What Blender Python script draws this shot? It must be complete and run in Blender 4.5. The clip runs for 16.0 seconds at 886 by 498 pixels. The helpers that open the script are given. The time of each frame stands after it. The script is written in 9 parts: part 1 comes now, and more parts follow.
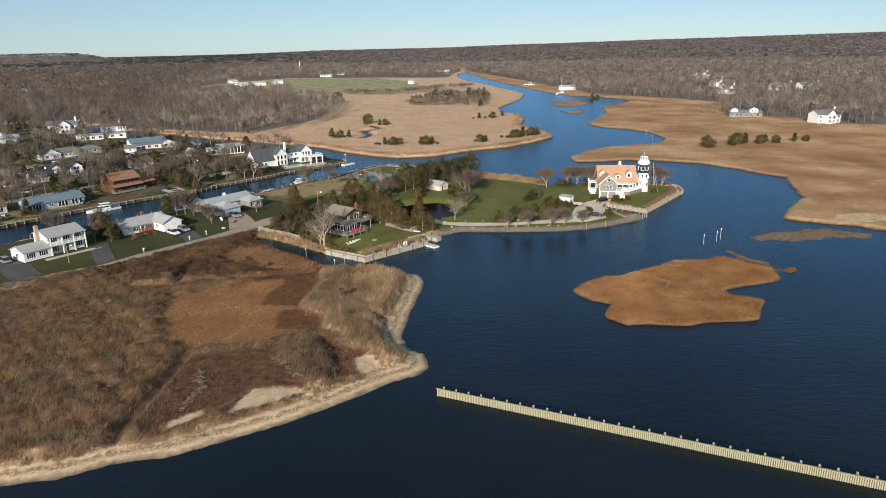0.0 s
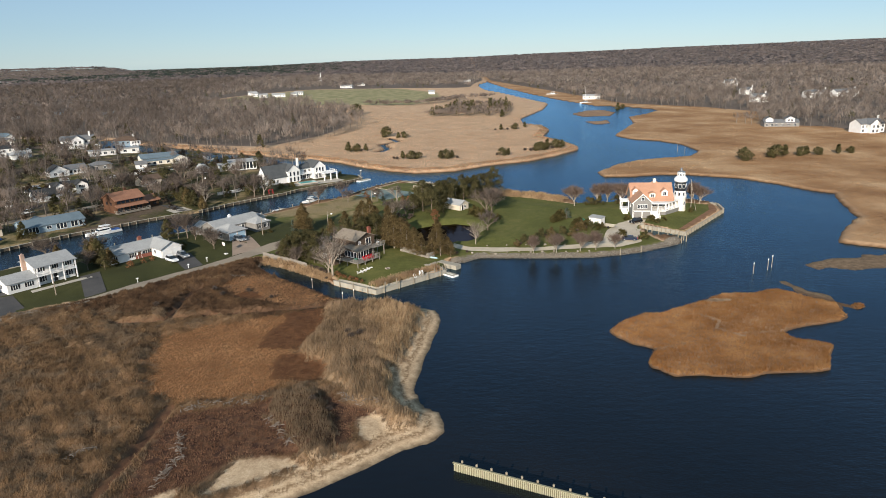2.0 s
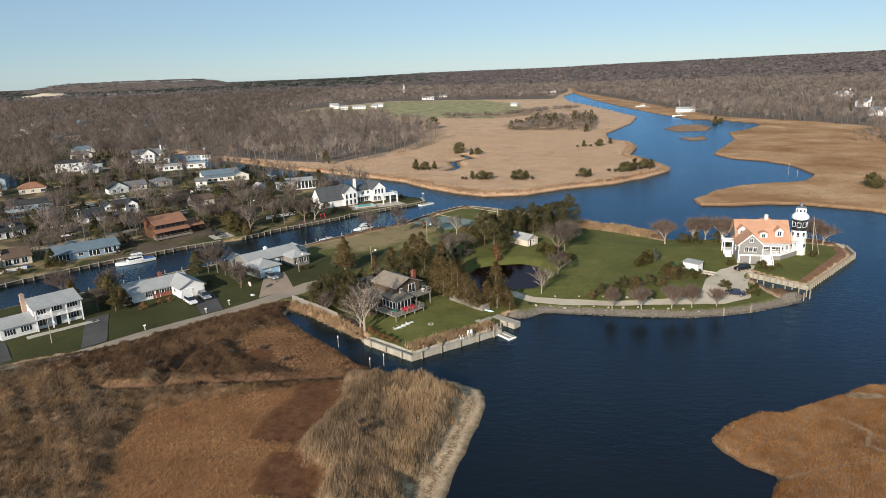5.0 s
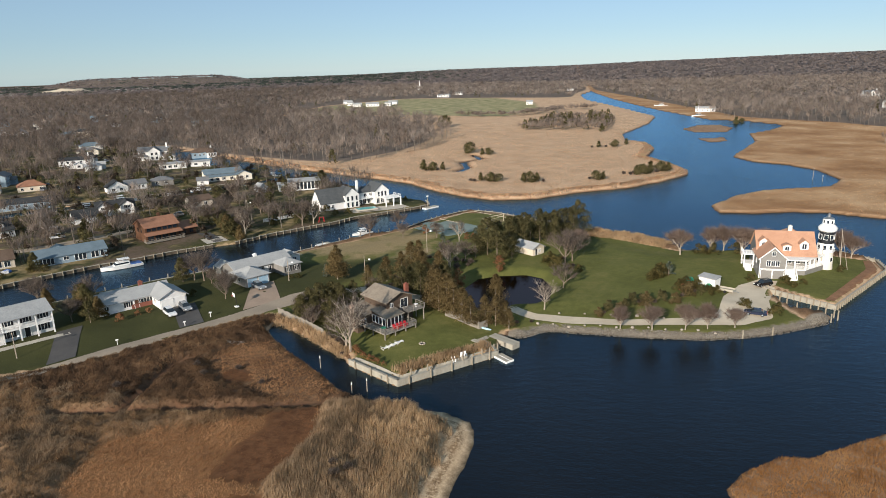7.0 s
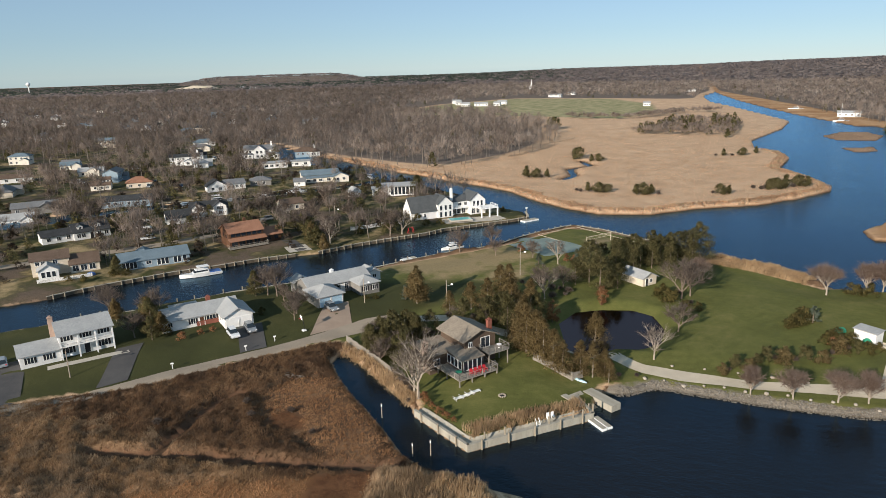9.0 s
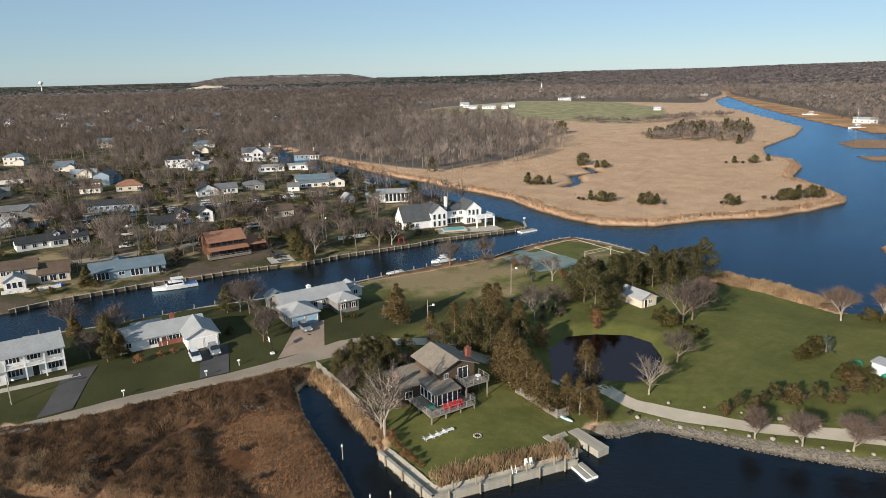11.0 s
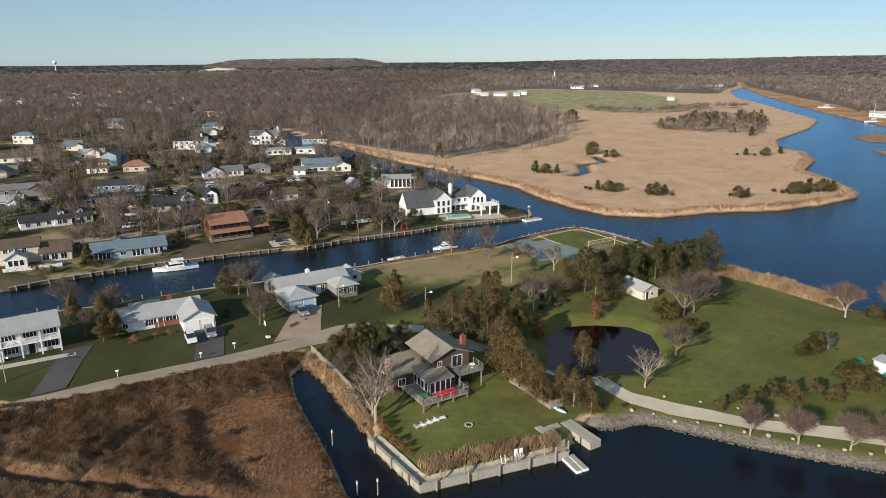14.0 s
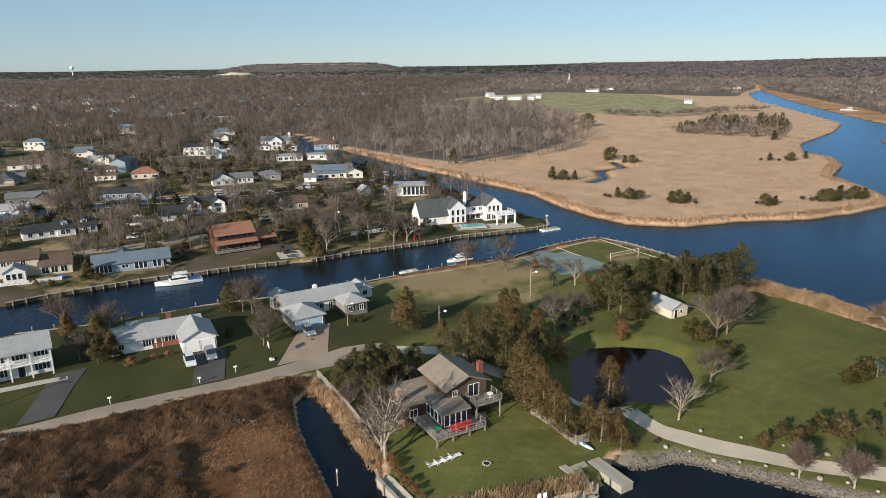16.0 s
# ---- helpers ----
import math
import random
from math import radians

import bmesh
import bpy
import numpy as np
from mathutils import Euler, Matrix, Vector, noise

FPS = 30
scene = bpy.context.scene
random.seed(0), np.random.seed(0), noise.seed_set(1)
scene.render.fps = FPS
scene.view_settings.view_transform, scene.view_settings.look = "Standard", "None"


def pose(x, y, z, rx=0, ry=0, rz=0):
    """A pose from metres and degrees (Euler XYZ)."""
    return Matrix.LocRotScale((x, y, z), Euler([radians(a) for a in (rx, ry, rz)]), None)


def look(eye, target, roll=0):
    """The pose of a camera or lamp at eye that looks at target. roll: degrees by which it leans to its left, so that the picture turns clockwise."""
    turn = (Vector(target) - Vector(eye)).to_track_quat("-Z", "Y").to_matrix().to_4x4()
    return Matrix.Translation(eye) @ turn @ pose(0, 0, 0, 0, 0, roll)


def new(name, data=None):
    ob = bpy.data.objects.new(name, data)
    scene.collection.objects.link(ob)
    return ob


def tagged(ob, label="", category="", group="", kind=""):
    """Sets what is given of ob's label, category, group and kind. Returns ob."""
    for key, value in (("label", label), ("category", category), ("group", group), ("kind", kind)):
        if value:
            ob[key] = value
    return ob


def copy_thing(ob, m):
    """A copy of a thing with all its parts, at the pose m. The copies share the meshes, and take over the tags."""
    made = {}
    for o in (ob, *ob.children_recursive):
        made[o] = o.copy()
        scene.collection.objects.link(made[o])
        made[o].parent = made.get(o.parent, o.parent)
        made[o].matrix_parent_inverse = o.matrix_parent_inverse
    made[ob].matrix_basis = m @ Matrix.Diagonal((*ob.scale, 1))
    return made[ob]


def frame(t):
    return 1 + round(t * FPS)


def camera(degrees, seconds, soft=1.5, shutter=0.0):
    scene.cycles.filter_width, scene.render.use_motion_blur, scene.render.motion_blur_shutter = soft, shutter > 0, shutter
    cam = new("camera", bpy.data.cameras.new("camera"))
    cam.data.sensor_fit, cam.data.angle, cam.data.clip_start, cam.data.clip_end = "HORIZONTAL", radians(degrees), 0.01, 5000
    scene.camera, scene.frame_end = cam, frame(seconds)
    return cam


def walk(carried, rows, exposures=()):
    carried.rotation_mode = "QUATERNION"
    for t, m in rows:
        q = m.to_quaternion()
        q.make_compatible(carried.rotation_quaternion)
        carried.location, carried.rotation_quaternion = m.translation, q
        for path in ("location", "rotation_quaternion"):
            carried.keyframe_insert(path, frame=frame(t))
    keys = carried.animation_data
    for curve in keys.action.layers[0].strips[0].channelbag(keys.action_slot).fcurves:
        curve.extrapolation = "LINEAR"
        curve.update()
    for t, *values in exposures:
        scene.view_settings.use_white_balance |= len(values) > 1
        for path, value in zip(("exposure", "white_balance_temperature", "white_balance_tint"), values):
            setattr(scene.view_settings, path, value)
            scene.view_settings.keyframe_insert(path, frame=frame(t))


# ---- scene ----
cam = camera(67.2, 16.0, soft=0.9)
PATH = [
    (0, (0.7, -189.301, 55.141), (0.695, -187.389, 54.556), -0.9),
    (0.5, (0.754, -186.216, 55.146), (0.736, -184.302, 54.566), -1.0),
    (1, (0.805, -182.207, 55.198), (0.763, -180.291, 54.625), -1.1),
    (1.5, (0.994, -177.234, 55.228), (0.936, -175.316, 54.663), -1.3),
    (2, (1.254, -171.395, 55.203), (1.185, -169.476, 54.645), -1.5),
    (2.5, (1.587, -165.0, 55.132), (1.51, -163.079, 54.58), -1.6),
    (3, (2.091, -158.336, 54.987), (1.873, -156.424, 54.443), -1.9),
    (3.5, (2.879, -151.537, 55.161), (2.602, -149.627, 54.636), -2.1),
    (4, (3.767, -145.836, 55.321), (3.477, -143.926, 54.803), -2.1),
    (6.5, (8.361, -130.221, 55.456), (8.015, -128.324, 54.925), -1.6),
    (7, (8.585, -126.137, 55.478), (8.223, -124.242, 54.949), -1.6),
    (7.5, (8.241, -121.325, 55.594), (7.821, -119.442, 55.068), -1.5),
    (8, (7.93, -115.961, 55.675), (7.417, -114.1, 55.151), -1.5),
    (8.5, (7.524, -110.386, 55.768), (6.929, -108.55, 55.244), -1.5),
    (9, (7.263, -104.559, 55.818), (6.597, -102.748, 55.294), -1.5),
    (9.2, (7.293, -102.666, 55.837), (6.611, -100.857, 55.322), -1.6),
    (11.5, (9.63, -90.229, 56.074), (8.933, -88.428, 55.552), -0.9),
    (12, (10.141, -89.624, 55.943), (9.444, -87.825, 55.415), -0.6),
    (12.5, (10.507, -89.59, 55.878), (9.807, -87.794, 55.344), -0.4),
    (13, (10.753, -89.684, 55.802), (10.048, -87.891, 55.262), -0.2),
    (13.5, (10.832, -89.79, 55.785), (10.122, -88.002, 55.239), -0.2),
    (14, (10.652, -89.559, 55.633), (9.933, -87.777, 55.077), -0.1),
    (14.5, (10.031, -88.336, 55.569), (9.301, -86.56, 55.008), -0.1),
    (15, (9.074, -86.296, 55.563), (8.333, -84.524, 55.005), -0.1),
    (15.5, (7.975, -83.795, 55.616), (7.226, -82.025, 55.062), -0.2),
    (16, (6.982, -81.289, 55.651), (6.225, -79.52, 55.105), -0.4),
]
walk(cam, [(t, look(eye, target, roll)) for t, eye, target, roll in PATH])

# ---- light ----
SUN_TURN = radians(196)      # the sun stands low behind the flight, a little to its left
SUN_RISE = radians(20)
world = bpy.data.worlds.new("sky")
scene.world = world
world.use_nodes = True
wn, wl = world.node_tree.nodes, world.node_tree.links
sky = wn.new("ShaderNodeTexSky")
sky.sky_type = 'NISHITA'
sky.sun_disc = False
sky.sun_elevation, sky.sun_rotation = SUN_RISE, SUN_TURN
sky.air_density, sky.dust_density, sky.ozone_density = 0.85, 0.0, 3.0
wn["Background"].inputs["Strength"].default_value = 0.07
tint = wn.new("ShaderNodeMix")           # clear cold winter air
tint.data_type, tint.blend_type = 'RGBA', 'MULTIPLY'
tint.inputs[0].default_value = 1.0
tint.inputs[7].default_value = (0.77, 0.88, 1.03, 1.0)
pale = wn.new("ShaderNodeHueSaturation")
pale.inputs["Saturation"].default_value = 0.8
wl.new(sky.outputs[0], pale.inputs["Color"])
wl.new(pale.outputs[0], tint.inputs[6])
veil = wn.new("ShaderNodeMix")           # thin pale haze over the whole sky
veil.data_type = 'RGBA'
veil.inputs[0].default_value = 0.38
veil.inputs[7].default_value = (4.1, 6.0, 7.1, 1.0)
wl.new(tint.outputs[2], veil.inputs[6])
wl.new(veil.outputs[2], wn["Background"].inputs["Color"])
sun = new("sun", bpy.data.lights.new("sun", 'SUN'))
sun.data.energy, sun.data.angle, sun.data.color = 4.7, radians(0.53), (1.0, 0.885, 0.755)
sun_dir = Vector((math.sin(SUN_TURN) * math.cos(SUN_RISE), math.cos(SUN_TURN) * math.cos(SUN_RISE), math.sin(SUN_RISE)))
sun.matrix_world = look(sun_dir * 300, (0, 0, 0))
scene.view_settings.exposure = 0.5


# ---- materials ----
def srgb(r, g, b):
    return tuple((c / 12.92 if c <= 0.04045 else ((c + 0.055) / 1.055) ** 2.4) for c in (r / 255, g / 255, b / 255)) + (1.0,)


class Mat:
    """A node material under construction."""

    def __init__(self, name, rough=0.8, metal=0.0, spec=0.3):
        self.m = bpy.data.materials.new(name)
        self.m.use_nodes = True
        self.t = self.m.node_tree
        self.b = self.t.nodes["Principled BSDF"]
        self.b.inputs["Roughness"].default_value = rough
        self.b.inputs["Metallic"].default_value = metal
        self.b.inputs["Specular IOR Level"].default_value = spec

    def node(self, kind, **kw):
        n = self.t.nodes.new(kind)
        for k, v in kw.items():
            if k in n.inputs:
                n.inputs[k].default_value = v
        return n

    def link(self, a, b):
        self.t.links.new(a, b)

    def pos(self):
        return self.node("ShaderNodeNewGeometry").outputs["Position"]

    def obco(self):
        return self.node("ShaderNodeTexCoord").outputs["Object"]

    def noise(self, scale, co=None, detail=4.0, rough=0.6, stretch=None):
        n = self.node("ShaderNodeTexNoise", Scale=scale, Detail=detail, Roughness=rough)
        co = co or self.pos()
        if stretch:
            v = self.node("ShaderNodeVectorMath")
            v.operation = 'MULTIPLY'
            v.inputs[1].default_value = stretch
            self.link(co, v.inputs[0])
            co = v.outputs[0]
        self.link(co, n.inputs["Vector"])
        return n.outputs["Fac"]

    def ramp(self, fac, stops):
        r = self.node("ShaderNodeValToRGB")
        e = r.color_ramp.elements
        while len(e) < len(stops):
            e.new(0.5)
        for el, (p, c) in zip(e, stops):
            el.position, el.color = p, c
        self.link(fac, r.inputs["Fac"])
        return r.outputs["Color"]

    def mix(self, fac, a, b, mode='MIX'):
        n = self.node("ShaderNodeMix")
        n.data_type, n.blend_type = 'RGBA', mode
        for sock, v in ((n.inputs[0], fac), (n.inputs[6], a), (n.inputs[7], b)):
            if isinstance(v, (int, float, tuple)):
                sock.default_value = v
            else:
                self.link(v, sock)
        return n.outputs[2]

    def math(self, op, a, b=0.0, clamp=False):
        n = self.node("ShaderNodeMath")
        n.operation, n.use_clamp = op, clamp
        for sock, v in zip(n.inputs, (a, b)):
            if isinstance(v, (int, float)):
                sock.default_value = v
            else:
                self.link(v, sock)
        return n.outputs[0]

    def step(self, v, lo, hi):
        n = self.node("ShaderNodeMapRange")
        n.inputs[1].default_value, n.inputs[2].default_value = lo, hi
        self.link(v, n.inputs[0])
        return n.outputs[0]

    def attr(self, name):
        n = self.node("ShaderNodeAttribute")
        n.attribute_name = name
        return n.outputs["Fac"]

    def rand(self):
        return self.node("ShaderNodeObjectInfo").outputs["Random"]

    def island(self):
        return self.node("ShaderNodeNewGeometry").outputs["Random Per Island"]

    def color(self, c):
        if isinstance(c, tuple):
            self.b.inputs["Base Color"].default_value = c
        else:
            self.link(c, self.b.inputs["Base Color"])
        return self

    def bump(self, h, strength=0.3, dist=0.05):
        n = self.node("ShaderNodeBump", Strength=strength, Distance=dist)
        self.link(h, n.inputs["Height"])
        self.link(n.outputs["Normal"], self.b.inputs["Normal"])
        return self


def vary(name, a, b, scale, rough=0.8, spec=0.3, fine=None, bump=0.0, metal=0.0, stretch=None, dist=0.03):
    """A surface between two colours, in large stains and fine grain."""
    m = Mat(name, rough, metal, spec)
    co = m.obco()
    f = m.math('ADD', m.math('MULTIPLY', m.noise(scale, co, stretch=stretch), 0.6), m.math('MULTIPLY', m.noise(fine or scale * 9, co, stretch=stretch), 0.4))
    m.color(m.ramp(m.step(f, 0.3, 0.7), ((0.0, a), (1.0, b))))
    if bump:
        m.bump(m.noise(fine or scale * 9, co), bump, dist)
    return m.m


# ---- plan: outlines of land, in metres ----
BEACH = [(-240, -150), (-120, -125), (-80, -118), (-58.7, -113.9), (-51.9, -112.7), (-45.9, -109.3), (-38.6, -107.9), (-31.8, -104), (-24.5, -99.8), (-16.7, -94), (-8.1, -86.5), (-4.3, -84.6), (-2.2, -81.7), (-3.1, -75.7), (-5.9, -74), (-7.8, -68.3), (-7, -58), (-5.6, -48.5), (-4.1, -37), (-5.5, -31), (-10, -28.5)]
CREEK = [(-15, -28.3), (-19, -28.2), (-24, -27.5), (-29.1, -24.8), (-35.4, -18.4), (-41.7, -12.8), (-50, -5.5), (-56, 1.7), (-56.4, 5.5), (-55, 6.4), (-49.9, 2.9), (-43.5, -2.2), (-37.7, -6.8), (-33.7, -10.5), (-32.1, -13)]
QUAY = [(-20.6, -20.4), (-3.9, -5.1), (-8, 0.6), (-5, 4.6), (-2.4, 4.4), (0.7, 5.2), (4.1, 8.3), (7, 9), (14.7, 8.2), (26, 7.6), (37, 8), (44.2, 9.8), (51.5, 12.7), (58.1, 16.6), (64.4, 20.6), (66.4, 24.2), (62.2, 26.1), (59.3, 28.3), (58.3, 33.1), (56.5, 39.5), (58, 39.5), (68.6, 28.5), (91.2, 58.5), (92.3, 67.7), (86, 75.7), (72, 79), (57, 74.5), (44.3, 74.8), (40.8, 81.8), (34.2, 88.1), (26.7, 92.5), (15.9, 97)]
CANAL_SOUTH = [(3.7, 106.7), (-4.8, 112.6), (-18, 122), (-27.7, 125.5), (-31.1, 123.5), (-38.1, 113.2), (-43.1, 104.2), (-46.8, 95), (-58, 84.4), (-67.1, 72.8), (-77, 58.3), (-86, 46.5), (-101.6, 31.5), (-105.7, 25.5), (-113.6, 15), (-127, 3), (-150, -20), (-300, -190)]
LAND_A = BEACH + CREEK + QUAY + CANAL_SOUTH
CANAL_NORTH = [(-400, -270), (-200, -45), (-146.6, 14.6), (-143.6, 21.3), (-138.7, 29.5), (-129.7, 42.2), (-120.9, 51.4), (-114.7, 59.4), (-105.5, 68.2), (-99.8, 72.5), (-92.1, 84.9), (-75.6, 104), (-71, 112.1), (-50.9, 132), (-47.1, 137), (-50.3, 145.3), (-63.6, 153), (-89.2, 177.7), (-112, 192), (-130, 202), (-139.8, 192.8), (-146.1, 179.4), (-160.6, 163.9), (-176.5, 144.3), (-188.9, 127.1), (-209.2, 108), (-222, 90.3), (-246.3, 62), (-420, -150)]
CANAL_FAR = [(-6000, -3000), (-600, -240), (-262, 70), (-233, 103.9), (-218.4, 118.7), (-197.7, 138.9), (-182.4, 153.9), (-171.2, 172.7), (-158.5, 183.8), (-147.8, 197.4), (-145.7, 208.4), (-150, 218.4), (-163.9, 230), (-183, 238.6), (-205.5, 250), (-235, 262), (-300, 330), (-700, 480), (-6000, 900)]
MARSH = [(-225.3, 288.6), (-200.1, 274.1), (-168.8, 251.7), (-142.7, 234.2), (-121.8, 223.7), (-101.1, 209.6), (-83.9, 201.1), (-67.1, 189.5), (-49.6, 169.1), (-36.1, 158.5), (-22.2, 150.5), (-4.7, 153.9), (14.1, 170.3), (33.7, 180.3), (50.7, 196.8), (66.2, 218), (68.6, 226), (64.2, 250), (53.4, 280.3), (63.3, 322.9), (61.8, 348.3), (49.2, 368.4), (50.5, 419.4), (79.9, 510), (95.1, 588.7), (73.4, 720.9), (53.1, 837), (34.7, 926.4), (27.3, 1096), (45, 1200), (52, 1260), (52, 6000), (-6000, 6000), (-6000, 700), (-300, 350)]
RIGHT = [(50, 6000), (50, 1260), (57.4, 1134.7), (73, 951.7), (94.2, 781.2), (115, 654.4), (140.4, 539.3), (165, 525), (186, 482.6), (167.7, 445.8), (142.6, 414.7), (134.7, 364.4), (103, 287.4), (108.1, 266.5), (122.3, 255.2), (131.6, 236.2), (132.2, 206.9), (121.7, 186.9), (92.3, 176.9), (77.2, 164.2), (63.8, 143.3), (64.9, 131.4), (75.6, 130.4), (90.2, 134), (100.9, 133), (112.6, 127.1), (121.3, 121.5), (131.2, 107.2), (137.4, 93.1), (143.7, 86.2), (136.9, 68), (131.1, 48.2), (114.9, 27.7), (108.9, 18.2), (114, 15), (120.4, 10.5), (126.4, 8.8), (136, 0), (260, -60), (6000, -400), (6000, 6000)]
ISLE = [(30.2, -43.9), (33.3, -39.4), (39, -35.2), (44.2, -33.8), (52.8, -28.5), (60.2, -23.3), (69.5, -22.3), (74.1, -20.1), (76.8, -22.7), (80.5, -27.5), (83.7, -29.9), (82.3, -37.1), (78.8, -40.2), (68, -43.6), (64.7, -45.3), (65.7, -49), (69, -50.2), (71.3, -52), (67.6, -57.4), (65.6, -61.9), (62.1, -63.2), (53.9, -63.5), (47.6, -65), (42.2, -64), (37.6, -64.1), (34.3, -60.7), (34.2, -58.6), (37.4, -53), (33.6, -50.5), (31.2, -46.8)]
ISLE_B = [(99.9, 458.3), (116.8, 488.4), (135.7, 499), (142.4, 463.3), (129.8, 428.4), (106.4, 426.7)]
ISLE_C = [(99.4, 384.7), (119.9, 391.6), (117.7, 367.1), (104.3, 359.8)]
ISLE_D = [(85.6, -31.3), (88.1, -29.7), (88.9, -31.9), (85.9, -34)]
MUD = [(85.6, -1.6), (92.6, 2.9), (104.6, 6.8), (116.3, 9.4), (130.1, 0.9), (124.3, -8.3), (112.8, -6), (101.4, -9.4), (89.5, -7.6)]
MUD_B = [(74.8, -12.4), (80.9, -12.7), (84.2, -20.5), (88.2, -24.1), (87.4, -32.2), (81.7, -39.3), (77, -30)]
POND = [(-16.6, 33.6), (-14.3, 41.6), (-8.9, 44.9), (-2, 46.2), (2.8, 43.8), (5.6, 36.1), (5.2, 28.2), (1.6, 24.4), (-3.3, 23.3), (-8.2, 17.2), (-12.9, 20.2)]
# reed bed, grass and sand on the near point
RUST = [(-38.7, -33.8), (-45.0, -36.5), (-54, -40.5), (-62, -46), (-60, -56), (-56.5, -64), (-53.7, -70.3), (-48.1, -74.0), (-41.4, -73.6), (-34.2, -71.3), (-29.5, -67.5), (-24.5, -66), (-25.2, -59.5), (-29.0, -57.9), (-31.7, -53.2), (-30.3, -47.4), (-29.3, -40.1), (-32, -30)]
SOILS = [[(-39.2, -33.5), (-32.0, -29.8), (-28.9, -40.1), (-30.1, -46.5), (-31.4, -53.2), (-35.3, -53.1), (-40.2, -52.1), (-39.9, -43.5), (-37.9, -38.8)],
         [(-34.7, -55.5), (-31.0, -54.8), (-25.2, -59.5), (-24.3, -65.8), (-27.6, -67.0), (-33.4, -65.6), (-34.7, -60.7)],
         [(-54.6, -23.4), (-54.0, -18.8), (-49.2, -19.6), (-47.0, -23.1), (-50.4, -25.2)]]
TUFTS = [(-60.9, -16.2), (-57.9, -7.4), (-52.1, -5.7), (-43.6, -13.3), (-35.7, -19.6), (-29.5, -25.3), (-35.5, -28.9), (-43.1, -28.7), (-47.5, -25.3), (-54.9, -22.2)]
TIP = [(-31.3, -29), (-21.1, -28.6), (-10.2, -29), (-5.9, -35), (-6.9, -44.5), (-8.4, -53.8), (-10.1, -57.6), (-12.9, -61.2), (-10.2, -67.4), (-8.7, -72.4), (-8.1, -75.9), (-4.2, -78.1), (-5.7, -80.8), (-10.3, -81.7), (-12.3, -78.0), (-18.2, -74.6), (-20.1, -69.7), (-23.7, -67.4), (-25.2, -59.5), (-29.0, -57.9), (-31.7, -53.2), (-30.3, -47.4), (-29.3, -40.1)]
GREYZONE = [(-31.7, -72.0), (-27.2, -69.0), (-23.9, -70.9), (-21.9, -75.6), (-18.1, -85.1), (-18.9, -88.8), (-21.1, -91.4), (-24.1, -87.8), (-26.7, -83.0), (-30.4, -78.8)]
DARK = [(-46.6, -79.1), (-45.2, -76.9), (-37.5, -75.4), (-32.1, -72.6), (-23.9, -71), (-18.2, -74.6), (-12.4, -76.9), (-16.1, -81.1), (-15.5, -85.1), (-18.3, -87.0), (-23.7, -89.2), (-32.0, -89.5), (-33.5, -93.8), (-36.5, -96.9), (-40.5, -99.5), (-43.5, -103.3), (-44.9, -95.7)]
SANDS = [[(-16.2, -79.0), (-14.5, -77.4), (-12.8, -78.0), (-10.8, -81.7), (-10.7, -83.2), (-12.9, -86.1), (-15.5, -83.7)],
         [(-31.8, -90.0), (-28.7, -89.1), (-23.6, -89.6), (-22.3, -91.4), (-25.9, -93.8), (-28.6, -95.8), (-33.8, -98.0), (-33.2, -94.6)],
         [(-41.9, -100.2), (-37.8, -96.1), (-36.6, -98.0), (-38.1, -99.8), (-41.7, -102.6)],
         [(-5.3, -34.9), (-6.9, -44.8), (-8.4, -54.2), (-10.0, -58.3), (-13.5, -61.2), (-11.6, -65.4), (-9.3, -67.6), (-8.4, -72.4), (-6.0, -75.3), (-5.3, -59.2), (-4.0, -42.7), (-4.4, -34.9)],
         [(121, 13), (127, 19), (137, 22), (146, 14), (132, 10)], [(54, -28.6), (57, -26.4), (62, -26.4), (62, -28.8), (57, -29.6)]]
DITCHES = [[(-48.2, -104), (-47.6, -94.8), (-47.5, -86.6), (-47.6, -75.2)], [(-75, -39), (-64.9, -36.4), (-56.9, -34.8), (-47.4, -33.1), (-39.6, -31.1), (-28.8, -27.8)], [(-65.3, -35.7), (-65.4, -30.4), (-66.1, -26.5), (-66.2, -19.0), (-64.5, -15.7)]]
WRACK = [[(-45.2, -76.9), (-41.0, -74.7), (-36.6, -74.5), (-32.7, -72.5)], [(-30.4, -78.8), (-26.5, -84.0), (-24.2, -87.4)], [(-55.8, -91.0), (-54.8, -88.8), (-53.0, -87.9)], [(-20.3, -72.2), (-17.0, -74.8), (-12.7, -76.1)], [(-41, -97), (-40, -90), (-42.5, -83)], [(-60.2, -8.1), (-56.7, -7.1)]]
MARSH_CREEK = [(-50, 226), (-46, 240), (-52, 262), (-42, 275), (-50, 292)]
SHORE = [(-1.5, 5.0), (0.7, 5.8), (4.1, 9.0), (7, 9.6), (14.7, 8.9), (26, 8.3), (37, 8.7), (44.2, 10.4), (51.5, 13.2), (58.1, 17.0), (64.4, 21.0)]
UPLAND = [(-300, -200), (-95, -27), (-84.9, -20.7), (-74.1, -6.8), (-61.1, 9), (-57.4, 9.5), (-49, 5), (-34, -8), (-31, -12.5), (-20.6, -19), (-4.0, -3.3), (-4, 6), (0.7, 6.6), (4.1, 9.8), (14.7, 9.2), (26, 8.6), (37, 9), (44.2, 10.8), (51.5, 13.8), (60, 19), (56, 33), (59, 41), (69, 30), (90, 59), (91, 67), (72, 77), (40.8, 74), (27, 84), (16, 94), (3.7, 106), (-18, 121), (-30, 122), (-46, 93), (-77, 57), (-102, 31), (-127, 2), (-320, -205)]


